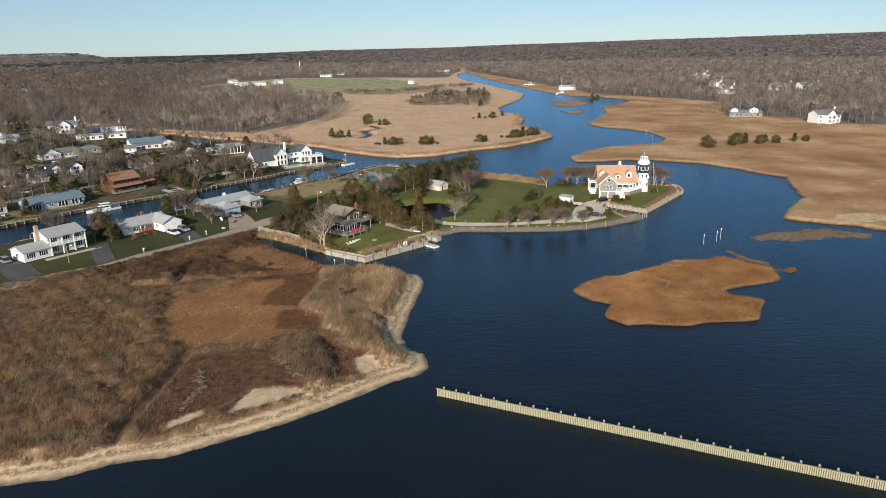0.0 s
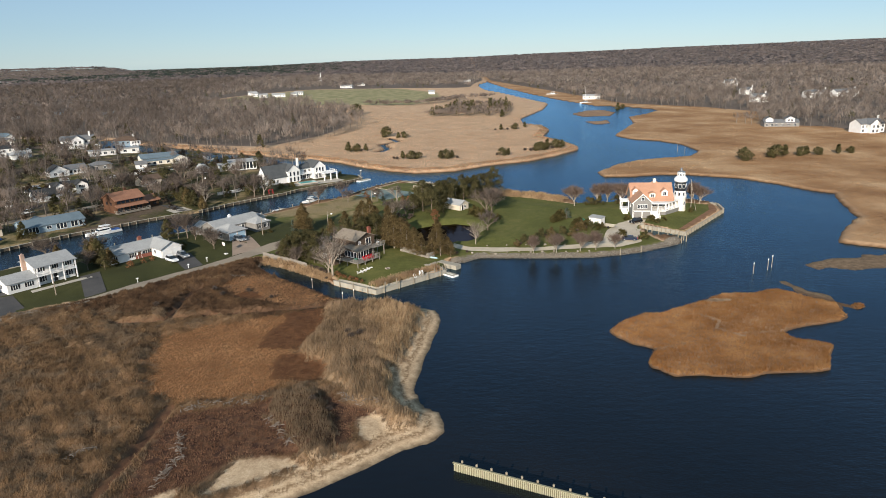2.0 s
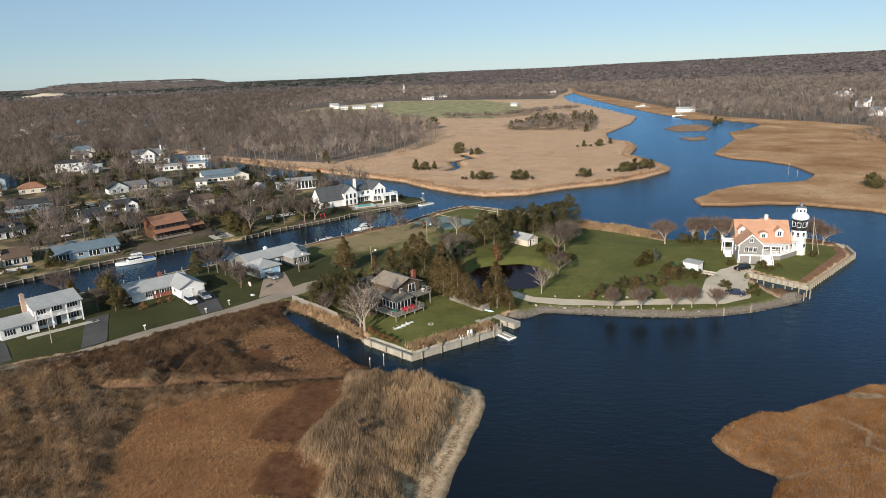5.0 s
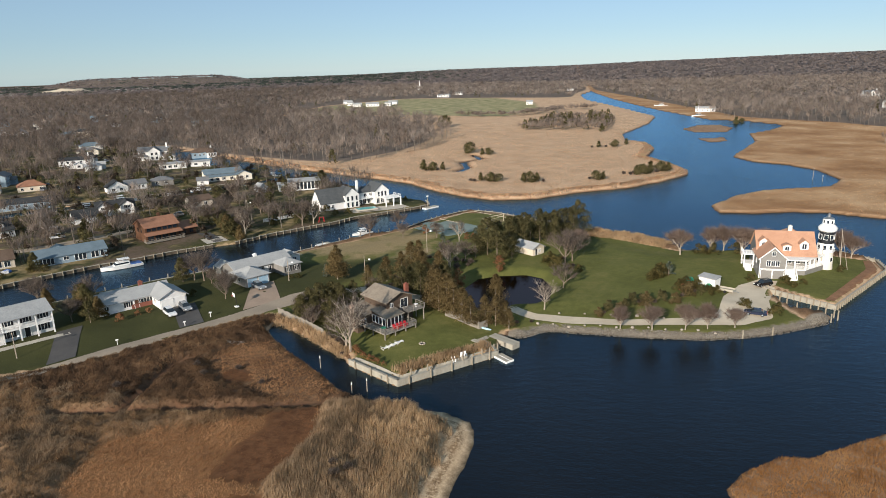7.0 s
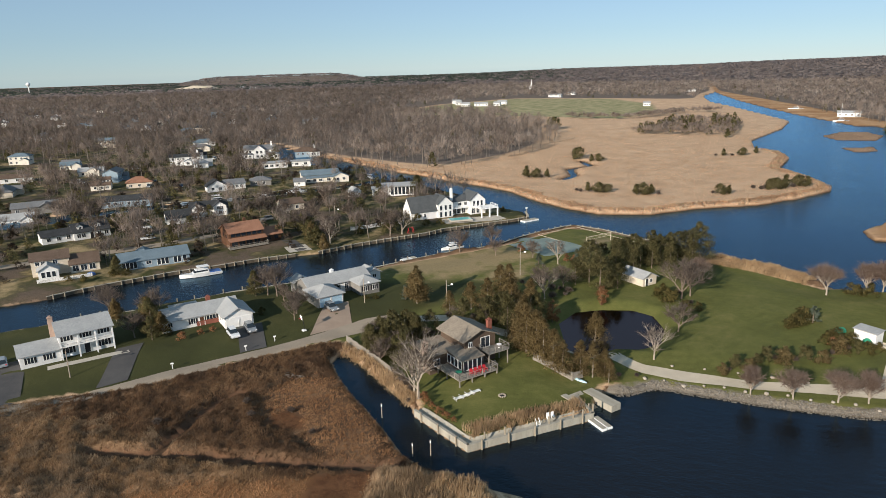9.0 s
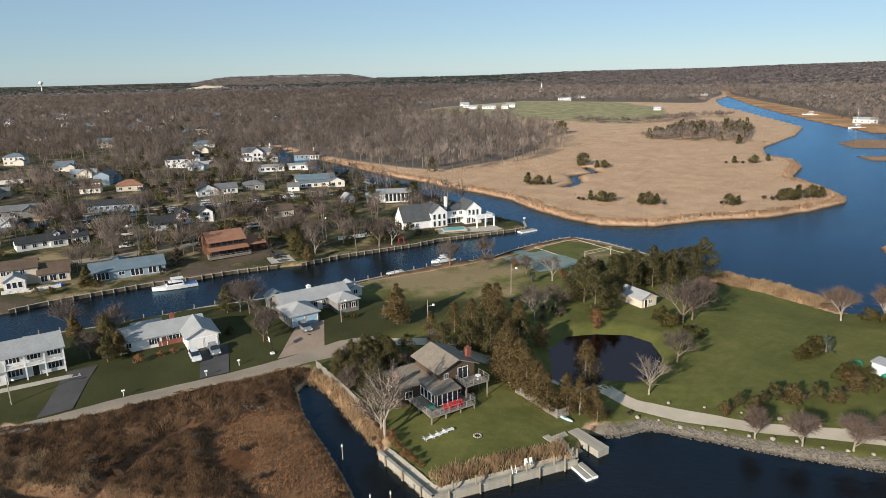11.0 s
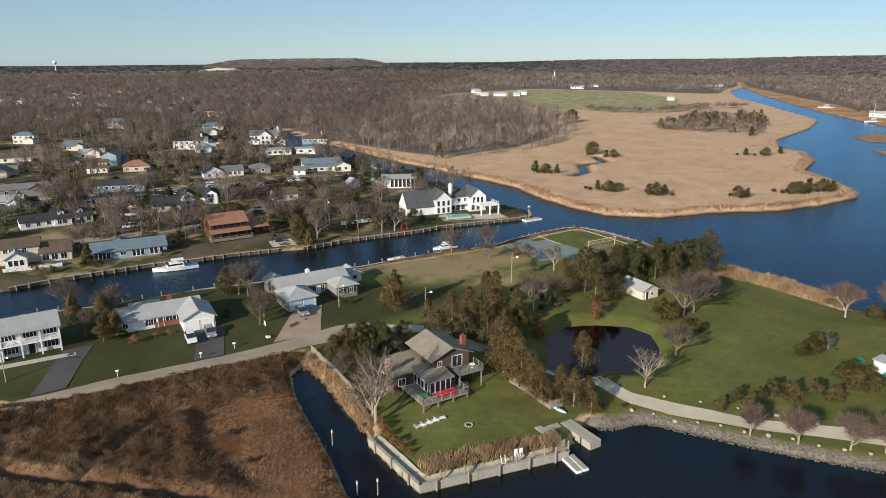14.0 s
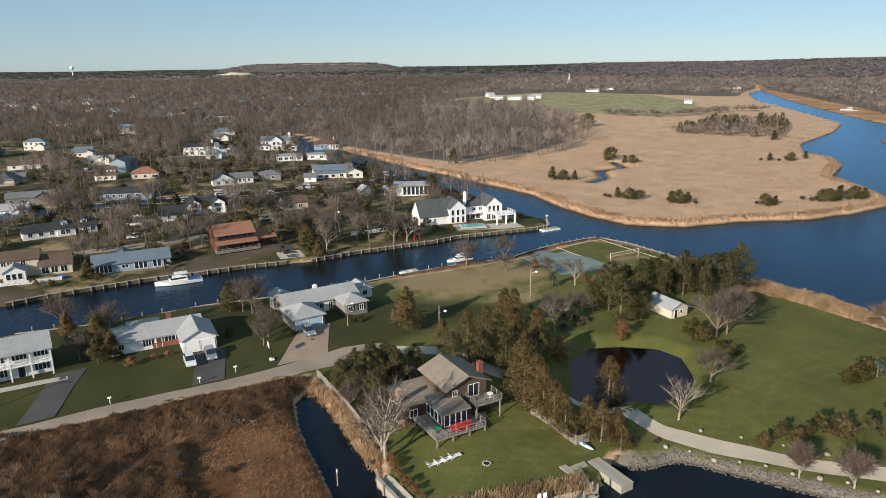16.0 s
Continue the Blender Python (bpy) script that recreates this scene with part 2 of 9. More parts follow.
def sdf(pts, poly):
    """Signed distance to a closed outline, positive inside."""
    p = np.asarray(poly, float)
    q = np.roll(p, -1, 0)
    best = np.full(len(pts), 1e18)
    inside = np.zeros(len(pts), bool)
    x, y = pts[:, 0], pts[:, 1]
    for (ax, ay), (bx, by) in zip(p, q):
        ex, ey = bx - ax, by - ay
        k = np.clip(((x - ax) * ex + (y - ay) * ey) / (ex * ex + ey * ey + 1e-12), 0, 1)
        best = np.minimum(best, (x - ax - k * ex) ** 2 + (y - ay - k * ey) ** 2)
        if ay != by:
            inside ^= ((ay > y) != (by > y)) & (x < (y - ay) / (by - ay) * ex + ax)
    d = np.sqrt(best)
    return np.where(inside, d, -d)


def line_dist(pts, line):
    p = np.asarray(line, float)
    best = np.full(len(pts), 1e18)
    for (ax, ay), (bx, by) in zip(p[:-1], p[1:]):
        ex, ey = bx - ax, by - ay
        k = np.clip(((pts[:, 0] - ax) * ex + (pts[:, 1] - ay) * ey) / (ex * ex + ey * ey + 1e-12), 0, 1)
        best = np.minimum(best, (pts[:, 0] - ax - k * ex) ** 2 + (pts[:, 1] - ay - k * ey) ** 2)
    return np.sqrt(best)


def waves(pts, size, seed):
    """Smooth uneven values in about -1..1, from a few crossing waves."""
    rng = np.random.default_rng(seed)
    out = np.zeros(len(pts))
    for k in range(9):
        a, f, ph = rng.uniform(0, math.tau), rng.uniform(0.6, 2.2) / size, rng.uniform(0, math.tau)
        u = (pts[:, 0] * math.cos(a) + pts[:, 1] * math.sin(a)) * f * math.tau
        out += np.sin(u + ph + 1.3 * np.sin(u * 0.37 + k))
    return out / 4.5


def smooth(x, lo, hi):
    k = np.clip((x - lo) / (hi - lo), 0, 1)
    return k * k * (3 - 2 * k)


def thatch(pts, a, up, beach):
    """How high the matted dead stalks of the near reed beds stand above the soil."""
    t = np.zeros(len(pts))
    sel = np.flatnonzero((a > 0) & (up < 0) & (pts[:, 0] > -140) & (pts[:, 1] > -130))
    p = pts[sel]
    rag = waves(p, 5, 9) * 0.6
    tip, grey = sdf(p, TIP) + rag, sdf(p, GREYZONE) + rag
    low = np.maximum.reduce([sdf(p, RUST), sdf(p, TUFTS), sdf(p, DARK)] + [sdf(p, q) for q in SOILS]) + rag
    k = 0.75 + 0.42 * waves(p, 7, 46) + 0.2 * waves(p, 2.6, 47)
    k = np.where(low > 0, 0.1 + 0.06 * waves(p, 2.2, 41), np.clip(k, 0.15, 1.5) * smooth(-low, 0, 1.6))
    k = np.maximum(k, (1.5 + 0.35 * waves(p, 4.5, 44)) * smooth(tip, -0.3, 1.6))
    k = np.maximum(k, (1.15 + 0.3 * waves(p, 3.0, 48)) * smooth(grey, -0.3, 1.4))
    sand = np.maximum.reduce([sdf(p, q) for q in SANDS[:4]])
    trench = np.minimum.reduce([line_dist(p, d) for d in DITCHES])
    t[sel] = k * smooth(beach[sel], 4.0, 6.2) * smooth(a[sel], 0.2, 1.0) * smooth(-up[sel], 0.2, 1.4) * smooth(-sand, 0.0, 1.2) * smooth(trench, 0.7, 1.7)
    return t


def land(pts):
    """Height of the ground, and how far inside each kind of land a place lies."""
    wob = waves(pts, 9, 3) * 0.5
    a = sdf(pts, LAND_A)
    up = np.minimum(sdf(pts, UPLAND), 50)
    beach = line_dist(pts, BEACH)
    marsh = sdf(pts, MARSH) + wob
    right = sdf(pts, RIGHT) + wob
    isle = np.maximum.reduce([sdf(pts, ISLE) + wob * 0.6, sdf(pts, ISLE_B), sdf(pts, ISLE_C), sdf(pts, ISLE_D)])
    north = np.maximum(sdf(pts, CANAL_NORTH), sdf(pts, CANAL_FAR))
    nearbeach = beach < np.abs(a) + 0.5
    ha = np.where(nearbeach & (a > 0), np.minimum(a * 0.16, 0.9), np.where(a > 0, np.minimum(a * 1.0, 0.75), a * 0.5))
    ha = np.where(up > 0, np.maximum(ha, np.minimum(up * 1.3 + 0.3, 1.1) + 0.75 * smooth(up, 4, 15)), ha)
    ha += thatch(pts, a, up, beach)
    hm = np.minimum(marsh * 1.3, 1.35)
    hr = np.minimum(right * 0.9, 0.8)
    hi = np.minimum(isle * 0.6, 0.4)
    hn = np.minimum(north * 1.3, 1.1) + 0.75 * smooth(north, 4, 15)
    h = np.maximum.reduce([ha, hm, hr, hi, hn, np.full(len(pts), -1.6)])
    mud = np.maximum(sdf(pts, MUD), sdf(pts, MUD_B)) + wob * 2.5 - 0.6
    h = np.where(mud > -2, np.maximum(h, np.minimum(-0.12 + mud * 0.06, 0.05)), h)
    pond = sdf(pts, POND)
    h = np.minimum(h, 0.5 - pond * 0.42)
    r = np.hypot(pts[:, 0], pts[:, 1])
    dry = np.maximum(np.maximum(a, marsh), np.maximum(right, north))
    h += smooth(dry, 60, 400) * 3.0 * (r > 250)
    far = smooth(r, 1500, 4700)
    # the land rises towards the east and falls away to the west
    turn = np.degrees(np.arctan2(pts[:, 0], pts[:, 1] + 100))
    h += far * (np.interp(turn, [-55, -42, -25, -17, -11, 0, 10, 19, 27, 34], [-12, -6, 2, 7, 18, 31, 46, 61, 71, 80]) - 3 + 2 * waves(pts, 1400, 8))
    # the wooded mound far to the north-west
    mx, my = pts[:, 0] + 1950, pts[:, 1] - 2860
    u, v = (mx * 0.86 + my * 0.5), (-mx * 0.5 + my * 0.86)
    h += 34 * smooth(1 - np.abs(u) / 470, 0, 0.35) * smooth(1 - np.abs(v) / 420, 0, 0.5)
    creek = line_dist(pts, MARSH_CREEK)
    h = np.where(creek < 6, np.minimum(h, -0.7 + 0.4 * creek), h)
    # drained ditches through the reeds
    trench = np.minimum.reduce([line_dist(pts, d) for d in DITCHES])
    h -= 0.7 * (1 - smooth(trench, 0.4, 1.3)) * (h > 0.2)
    # the lawn swells a little, the marsh is uneven
    h += np.where((h > 0.2) & (r < 900), waves(pts, 4, 5) * 0.04 + waves(pts, 25, 6) * 0.08, 0)
    return h, dict(a=a, up=up, beach=beach, marsh=marsh, right=right, isle=isle, north=north, mud=mud, pond=pond)


def axis(fine, steps):
    """Grid lines: an even fine stretch, then wider and wider steps out to the horizon."""
    lo, hi, d = fine
    mid = list(np.arange(lo, hi, d))
    up, dn, s = [hi], [lo - d], d
    while up[-1] < 4900:
        s = min(s * 1.06 if up[-1] > steps else d * 1.7, 170)
        up.append(up[-1] + s)
    s = d
    while dn[-1] > -4900:
        s *= 1.1
        dn.append(dn[-1] - min(s, 200))
    return np.array(dn[::-1] + mid + up)


def mesh_of(name, verts, faces, material, sm=False):
    me = bpy.data.meshes.new(name)
    v, f = np.asarray(verts, np.float32), np.asarray(faces, np.int32)
    k = f.shape[1]
    me.vertices.add(len(v))
    me.vertices.foreach_set("co", v.ravel())
    me.loops.add(f.size)
    me.loops.foreach_set("vertex_index", f.ravel())
    me.polygons.add(len(f))
    me.polygons.foreach_set("loop_start", np.arange(0, f.size, k, dtype=np.int32))
    me.polygons.foreach_set("use_smooth", np.full(len(f), sm))
    me.update(calc_edges=True)
    me.materials.append(material)
    return me


xs, ys = axis((-128, 96, 1.15), 170), axis((-116, 128, 1.15), 300)
gx, gy = np.meshgrid(xs, ys)
gp = np.stack([gx.ravel(), gy.ravel()], 1)
gh, kinds = land(gp)
nx, ny = len(xs), len(ys)
idx = np.arange(nx * ny).reshape(ny, nx)
quads = np.stack([idx[:-1, :-1], idx[:-1, 1:], idx[1:, 1:], idx[1:, :-1]], -1).reshape(-1, 4)

FARM = [(-330, 640), (-180, 620), (-60, 600), (-25, 690), (-40, 860), (-110, 1010), (-260, 1000), (-330, 820)]
# lawns and yards
lawn_d = np.minimum(kinds["up"], 30)
farm_d = sdf(gp, FARM)
rust_d = sdf(gp, RUST)
soil_d = np.maximum.reduce([sdf(gp, q) for q in SOILS])
dull_d = np.minimum(-66 - gp[:, 0] + 0.6 * gp[:, 1], np.minimum(lawn_d + 4, 46 - gp[:, 1] + 0.3 * (gp[:, 0] + 70)))
# dark brush soil, and the shade in the ditches painted as the same brown
brush_and_shade_d = np.maximum(sdf(gp, DARK), 1.1 - np.minimum.reduce([line_dist(gp, d) for d in DITCHES]))
sand_d = np.maximum.reduce([sdf(gp, s) for s in SANDS] + [np.where((kinds["a"] > -2) & (kinds["a"] < 7), 4.2 - kinds["beach"] + waves(gp, 9, 2) * 1.3 + waves(gp, 2.5, 22) * 0.5, -9)])
FIELD_WORN = np.maximum(15 - np.hypot((gp[:, 0] + 57) / 1.2, gp[:, 1] - 68), np.maximum(5 - np.hypot((gp[:, 0] + 16.5) / 1.3, gp[:, 1] - 104), np.maximum(6 - np.hypot((gp[:, 0] + 35) / 1.3, gp[:, 1] - 62), 12 - np.hypot((gp[:, 0] + 46) / 1.1, gp[:, 1] - 77))))
WOOD_EDGE = [(-225, 290), (-200, 277), (-183, 269), (-157, 256), (-134, 250), (-120, 257), (-109, 273), (-99, 297), (-90, 328), (-86, 372), (-90, 420), (-105, 470), (-160, 560), (-210, 634), (-330, 642), (-332, 820), (-262, 1002), (-100, 1015), (20, 980), (30, 1150), (52, 1300), (52, 6000), (-6000, 6000), (-6000, 1000), (-700, 330), (-300, 345)]
WOOD_RIGHT = [(50, 1300), (72, 1150), (125, 830), (150, 660), (165, 560), (225, 490), (255, 420), (208, 335), (212, 318), (245, 300), (252, 258), (330, 215), (420, 170), (520, 60), (6000, -300), (6000, 6000), (50, 6000)]
wood_d = np.maximum(sdf(gp, WOOD_EDGE), sdf(gp, WOOD_RIGHT))


def ground_material():
    m = Mat("ground", 0.95, spec=0.12)
    co = m.pos()
    n1, n2, n3 = m.noise(0.09, co), m.noise(0.7, co), m.noise(5.0, co, 3.0)
    soft = m.math('MULTIPLY', m.math('SUBTRACT', n2, 0.5), 3.0)

    def mask(name, width=0.7):
        return m.step(m.math('ADD', m.attr(name), soft), -width, width)
    marsh = m.ramp(m.math('ADD', m.math('MULTIPLY', n1, 0.55), m.math('MULTIPLY', n3, 0.45)), ((0.3, srgb(162, 133, 107)), (0.55, srgb(196, 166, 136)), (0.75, srgb(214, 188, 157))))
    lawn = m.ramp(m.math('ADD', m.math('MULTIPLY', n1, 0.4), m.math('ADD', m.math('MULTIPLY', n2, 0.25), m.math('MULTIPLY', n3, 0.35))), ((0.3, srgb(70, 71, 40)), (0.5, srgb(92, 95, 51)), (0.7, srgb(122, 114, 72))))
    straw = m.ramp(n3, ((0.3, srgb(126, 110, 82)), (0.7, srgb(166, 146, 112))))
    worn = m.math('ADD', m.attr("worn"), m.math('MULTIPLY', m.math('SUBTRACT', m.noise(0.16, co, 5.0), 0.52), 34.0))
    lawn = m.mix(m.math('MULTIPLY', m.step(worn, -3, 5), 0.85), lawn, straw)
    dull = m.ramp(m.math('ADD', m.math('MULTIPLY', n1, 0.4), m.math('MULTIPLY', n3, 0.6)), ((0.3, srgb(50, 52, 32)), (0.55, srgb(66, 68, 40)), (0.75, srgb(92, 86, 58))))
    lawn = m.mix(mask("dull", 3.0), lawn, dull)
    earth = m.ramp(n3, ((0.3, srgb(70, 61, 53)), (0.7, srgb(112, 98, 84))))
    yard = m.mix(m.step(m.noise(0.045, co, 5.0), 0.42, 0.5), earth, m.mix(m.step(m.noise(0.09, co, 4.0), 0.5, 0.66), dull, straw))
    sand = m.ramp(m.math('ADD', m.math('MULTIPLY', n2, 0.5), m.math('MULTIPLY', n3, 0.5)), ((0.3, srgb(146, 121, 94)), (0.55, srgb(198, 174, 143)), (0.75, srgb(222, 206, 180))))
    litter = m.ramp(n3, ((0.3, srgb(92, 82, 74)), (0.7, srgb(126, 115, 105))))
    rust = m.ramp(m.math('ADD', m.math('MULTIPLY', n2, 0.5), m.math('MULTIPLY', n3, 0.5)), ((0.32, srgb(112, 82, 56)), (0.68, srgb(150, 112, 78))))
    dark = m.ramp(n2, ((0.35, srgb(66, 48, 40)), (0.65, srgb(112, 84, 64))))
    ooze = m.ramp(n2, ((0.3, srgb(40, 38, 32)), (0.7, srgb(74, 66, 52))))
    salt = m.ramp(m.math('ADD', m.math('MULTIPLY', m.noise(0.028, co, 5.0), 0.7), m.math('MULTIPLY', n3, 0.3)), ((0.36, srgb(136, 100, 68)), (0.5, srgb(166, 130, 94)), (0.64, srgb(194, 163, 127))))
    c = m.mix(mask("salt", 4.0), marsh, salt)
    mat_ = m.ramp(m.math('ADD', m.math('MULTIPLY', m.noise(0.22, co, 5.0), 0.6), m.math('MULTIPLY', n3, 0.4)), ((0.34, srgb(98, 78, 59)), (0.5, srgb(130, 104, 79)), (0.66, srgb(158, 130, 101))))
    c = m.mix(m.step(m.attr("mat"), 0.0, 1.0), c, mat_)
    c = m.mix(m.math('MULTIPLY', m.step(m.attr("brown"), -3, 3), m.step(m.attr("mat"), 0.0, 1.0)), c, m.ramp(m.math('ADD', m.math('MULTIPLY', m.noise(0.22, co, 5.0), 0.6), m.math('MULTIPLY', n3, 0.4)), ((0.34, srgb(76, 60, 47)), (0.5, srgb(104, 82, 63)), (0.66, srgb(132, 106, 81)))))
    c = m.mix(m.step(m.attr("tip"), -0.5, 0.8), c, m.ramp(n2, ((0.35, srgb(142, 118, 92)), (0.65, srgb(184, 158, 126)))))
    c = m.mix(m.step(m.attr("stone"), -0.4, 0.4), c, m.ramp(n3, ((0.3, srgb(92, 86, 76)), (0.7, srgb(142, 134, 122)))))
    c = m.mix(mask("yard"), c, yard)
    c = m.mix(mask("lawn", 0.5), c, lawn)
    c = m.mix(m.step(m.attr("farm"), -4, 4), c, m.ramp(n1, ((0.35, srgb(122, 122, 86)), (0.65, srgb(166, 156, 120)))))
    c = m.mix(mask("wood", 2.0), c, litter)
    c = m.mix(mask("rust"), c, rust)
    # brush soil; along the ditches this brown is painted shade
    c = m.mix(mask("dark"), c, dark)
    c = m.mix(mask("soil"), c, m.ramp(n2, ((0.35, srgb(84, 58, 40)), (0.65, srgb(112, 80, 56)))))
    # lines of dry reed stalks and weed that the tides left on the sand
    line = m.math('ABSOLUTE', m.math('SUBTRACT', m.math('ADD', m.attr("shore"), m.math('MULTIPLY', soft, 0.9)), 2.5))
    line_b = m.math('ABSOLUTE', m.math('SUBTRACT', m.math('ADD', m.attr("shore"), m.math('MULTIPLY', soft, 0.7)), 4.3))
    weed = m.math('MULTIPLY', m.step(m.math('MINIMUM', line, line_b), 0.75, 0.2), m.step(m.noise(2.2, co, 3.0), 0.36, 0.55))
    sand = m.mix(m.math('MULTIPLY', weed, 0.85), sand, m.ramp(n3, ((0.3, srgb(92, 72, 52)), (0.7, srgb(146, 120, 90)))))
    c = m.mix(mask("sand", 0.5), c, sand)
    z = m.node("ShaderNodeSeparateXYZ")
    m.link(co, z.inputs[0])
    wet = m.step(m.math('ADD', z.outputs[2], m.math('MULTIPLY', soft, 0.06)), 0.26, 0.02)
    c = m.mix(m.math('MULTIPLY', wet, 0.8), c, ooze)
    bank = m.math('MULTIPLY', m.step(m.math('ADD', z.outputs[2], m.math('MULTIPLY', soft, 0.25)), 0.85, 0.2), m.step(m.attr("bank"), -3, -1))
    c = m.mix(m.math('MULTIPLY', bank, 0.8), c, m.ramp(n3, ((0.3, srgb(70, 52, 38)), (0.7, srgb(112, 84, 60)))))
    m.color(c)
    m.bump(m.math('ADD', n3, n2), 0.5, 0.12)
    return m.m


ground = new("ground", mesh_of("ground", np.column_stack([gp, gh]), quads, ground_material(), True))
tagged(ground, "shore ground of lawn, marsh, sand and woodland soil", "ground", kind="structure")
for nm, val in (("lawn", np.where(kinds["pond"] > 1.2, -9, lawn_d - 0.6)), ("yard", kinds["north"]), ("farm", farm_d), ("wood", wood_d - 9), ("rust", rust_d), ("dark", brush_and_shade_d),
                ("sand", sand_d), ("worn", FIELD_WORN), ("soil", soil_d), ("stone", 1.9 - line_dist(gp, SHORE)), ("brown", gp[:, 1] + 0.12 * gp[:, 0] + 42), ("bank", np.maximum.reduce([kinds["marsh"], kinds["right"], kinds["isle"]])), ("salt", kinds["right"]), ("mat", np.minimum(kinds["a"], -kinds["up"])), ("tip", np.maximum(sdf(gp, TIP), sdf(gp, GREYZONE))), ("dull", dull_d), ("shore", np.where(kinds["a"] > -3, kinds["beach"], 40))):
    at = ground.data.attributes.new(nm, 'FLOAT', 'POINT')
    at.data.foreach_set("value", np.clip(val, -50, 50).astype(np.float32))


def water_material(name, body_a, body_b, tone, ripple, ior=1.36, rough=0.18):
    """Dark water: a dim body under a tinted gloss that Fresnel drives."""
    m = Mat(name)
    co = m.pos()
    body = m.ramp(m.noise(0.02, co), ((0.35, body_a), (0.65, body_b)))
    big = m.noise(0.35, co, 3.0, stretch=(1.0, 2.2, 1.0))
    small = m.noise(1.8, co, 3.0, stretch=(1.0, 1.8, 1.0))
    calm = m.noise(0.013, co, 2.0, stretch=(1.6, 1.0, 1.0))
    h = m.math('ADD', m.math('MULTIPLY', big, 0.6), m.math('MULTIPLY', small, 0.3))
    n = m.node("ShaderNodeBump", Distance=0.6)
    m.link(m.math('ADD', m.math('MULTIPLY', m.step(calm, 0.35, 0.62), 0.6 * ripple), 0.3 * ripple), n.inputs["Strength"])
    m.link(h, n.inputs["Height"])
    dull = m.node("ShaderNodeBsdfDiffuse")
    gloss = m.node("ShaderNodeBsdfGlossy", Roughness=rough)
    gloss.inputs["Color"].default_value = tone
    fres = m.node("ShaderNodeFresnel", IOR=ior)
    mixed = m.node("ShaderNodeMixShader")
    m.link(body, dull.inputs["Color"])
    for nd in (dull, gloss, fres):
        m.link(n.outputs["Normal"], nd.inputs["Normal"])
    m.link(fres.outputs[0], mixed.inputs[0])
    m.link(dull.outputs[0], mixed.inputs[1])
    m.link(gloss.outputs[0], mixed.inputs[2])
    m.link(mixed.outputs[0], m.t.nodes["Material Output"].inputs["Surface"])
    return m.m


# blue gloss tint stands in for wave facets that mirror higher, bluer sky
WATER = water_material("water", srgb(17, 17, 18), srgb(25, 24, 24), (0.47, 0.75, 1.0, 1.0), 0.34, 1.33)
# murky body; the dim gloss colour stands in for dark trees mirrored here
PONDWATER = water_material("pond_water", srgb(18, 15, 14), srgb(26, 21, 20), (0.11, 0.085, 0.085, 1.0), 0.12, 1.25, 0.06)
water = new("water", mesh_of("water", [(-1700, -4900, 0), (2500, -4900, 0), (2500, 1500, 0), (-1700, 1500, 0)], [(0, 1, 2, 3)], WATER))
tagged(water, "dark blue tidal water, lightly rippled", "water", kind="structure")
pw = [(-5.5 + (x + 5.5) * 1.25, 32.6 + (y - 32.6) * 1.25) for x, y in POND]
bm = bmesh.new()
bm.faces.new([bm.verts.new((x, y, 0.5)) for x, y in pw])
me = bpy.data.meshes.new("pond")
bm.to_mesh(me)
me.materials.append(PONDWATER)
tagged(new("pond_water", me), "still dark pond water between the lawns", "pond", kind="structure")


# ---- building helpers ----
def ground_z(x, y):
    return float(land(np.array([[x, y]], float))[0][0])


def finish(bm, name, material, sm=False):
    bmesh.ops.recalc_face_normals(bm, faces=bm.faces)
    me = bpy.data.meshes.new(name)
    bm.to_mesh(me)
    bm.free()
    for m in (material if isinstance(material, (list, tuple)) else [material]):
        me.materials.append(m)
    if sm:
        me.polygons.foreach_set("use_smooth", np.full(len(me.polygons), True))
    return me


def part(name, bm, material, parent, label="", m=None, sm=False):
    """One mesh object under a thing or part."""
    me = finish(bm, name, material, sm) if isinstance(bm, bmesh.types.BMesh) else bm
    ob = new(name, me)
    ob.parent = parent
    if m is not None:
        ob.matrix_basis = m
    return tagged(ob, label)


def thing(name, label, category, m, group="", kind=""):
    ob = new(name)
    ob.matrix_basis = m
    return tagged(ob, label, category, group, kind)


def box(bm, x0, x1, y0, y1, z0, z1, mi=0):
    v = [bm.verts.new(p) for p in ((x0, y0, z0), (x1, y0, z0), (x1, y1, z0), (x0, y1, z0), (x0, y0, z1), (x1, y0, z1), (x1, y1, z1), (x0, y1, z1))]
    for f in ((3, 2, 1, 0), (4, 5, 6, 7), (0, 1, 5, 4), (1, 2, 6, 5), (2, 3, 7, 6), (3, 0, 4, 7)):
        bm.faces.new([v[i] for i in f]).material_index = mi
    return v


def boxes(*bs):
    bm = bmesh.new()
    for b in bs:
        box(bm, *b)
    return bm


def bevelled(bm, w=0.03, seg=1):
    bmesh.ops.bevel(bm, geom=bm.edges[:], offset=w, segments=seg, affect='EDGES', clamp_overlap=True)
    return bm


def prism(bm, pts, axis, a, b):
    """Extrudes an outline of (u, z) from a to b, along x or y."""
    def co(u, z, w):
        return (w, u, z) if axis == 'x' else (u, w, z)
    v0, v1 = [bm.verts.new(co(u, z, a)) for u, z in pts], [bm.verts.new(co(u, z, b)) for u, z in pts]
    bm.faces.new(v0), bm.faces.new(v1[::-1])
    for i in range(len(pts)):
        j = (i + 1) % len(pts)
        bm.faces.new((v0[i], v1[i], v1[j], v0[j]))
    return bm


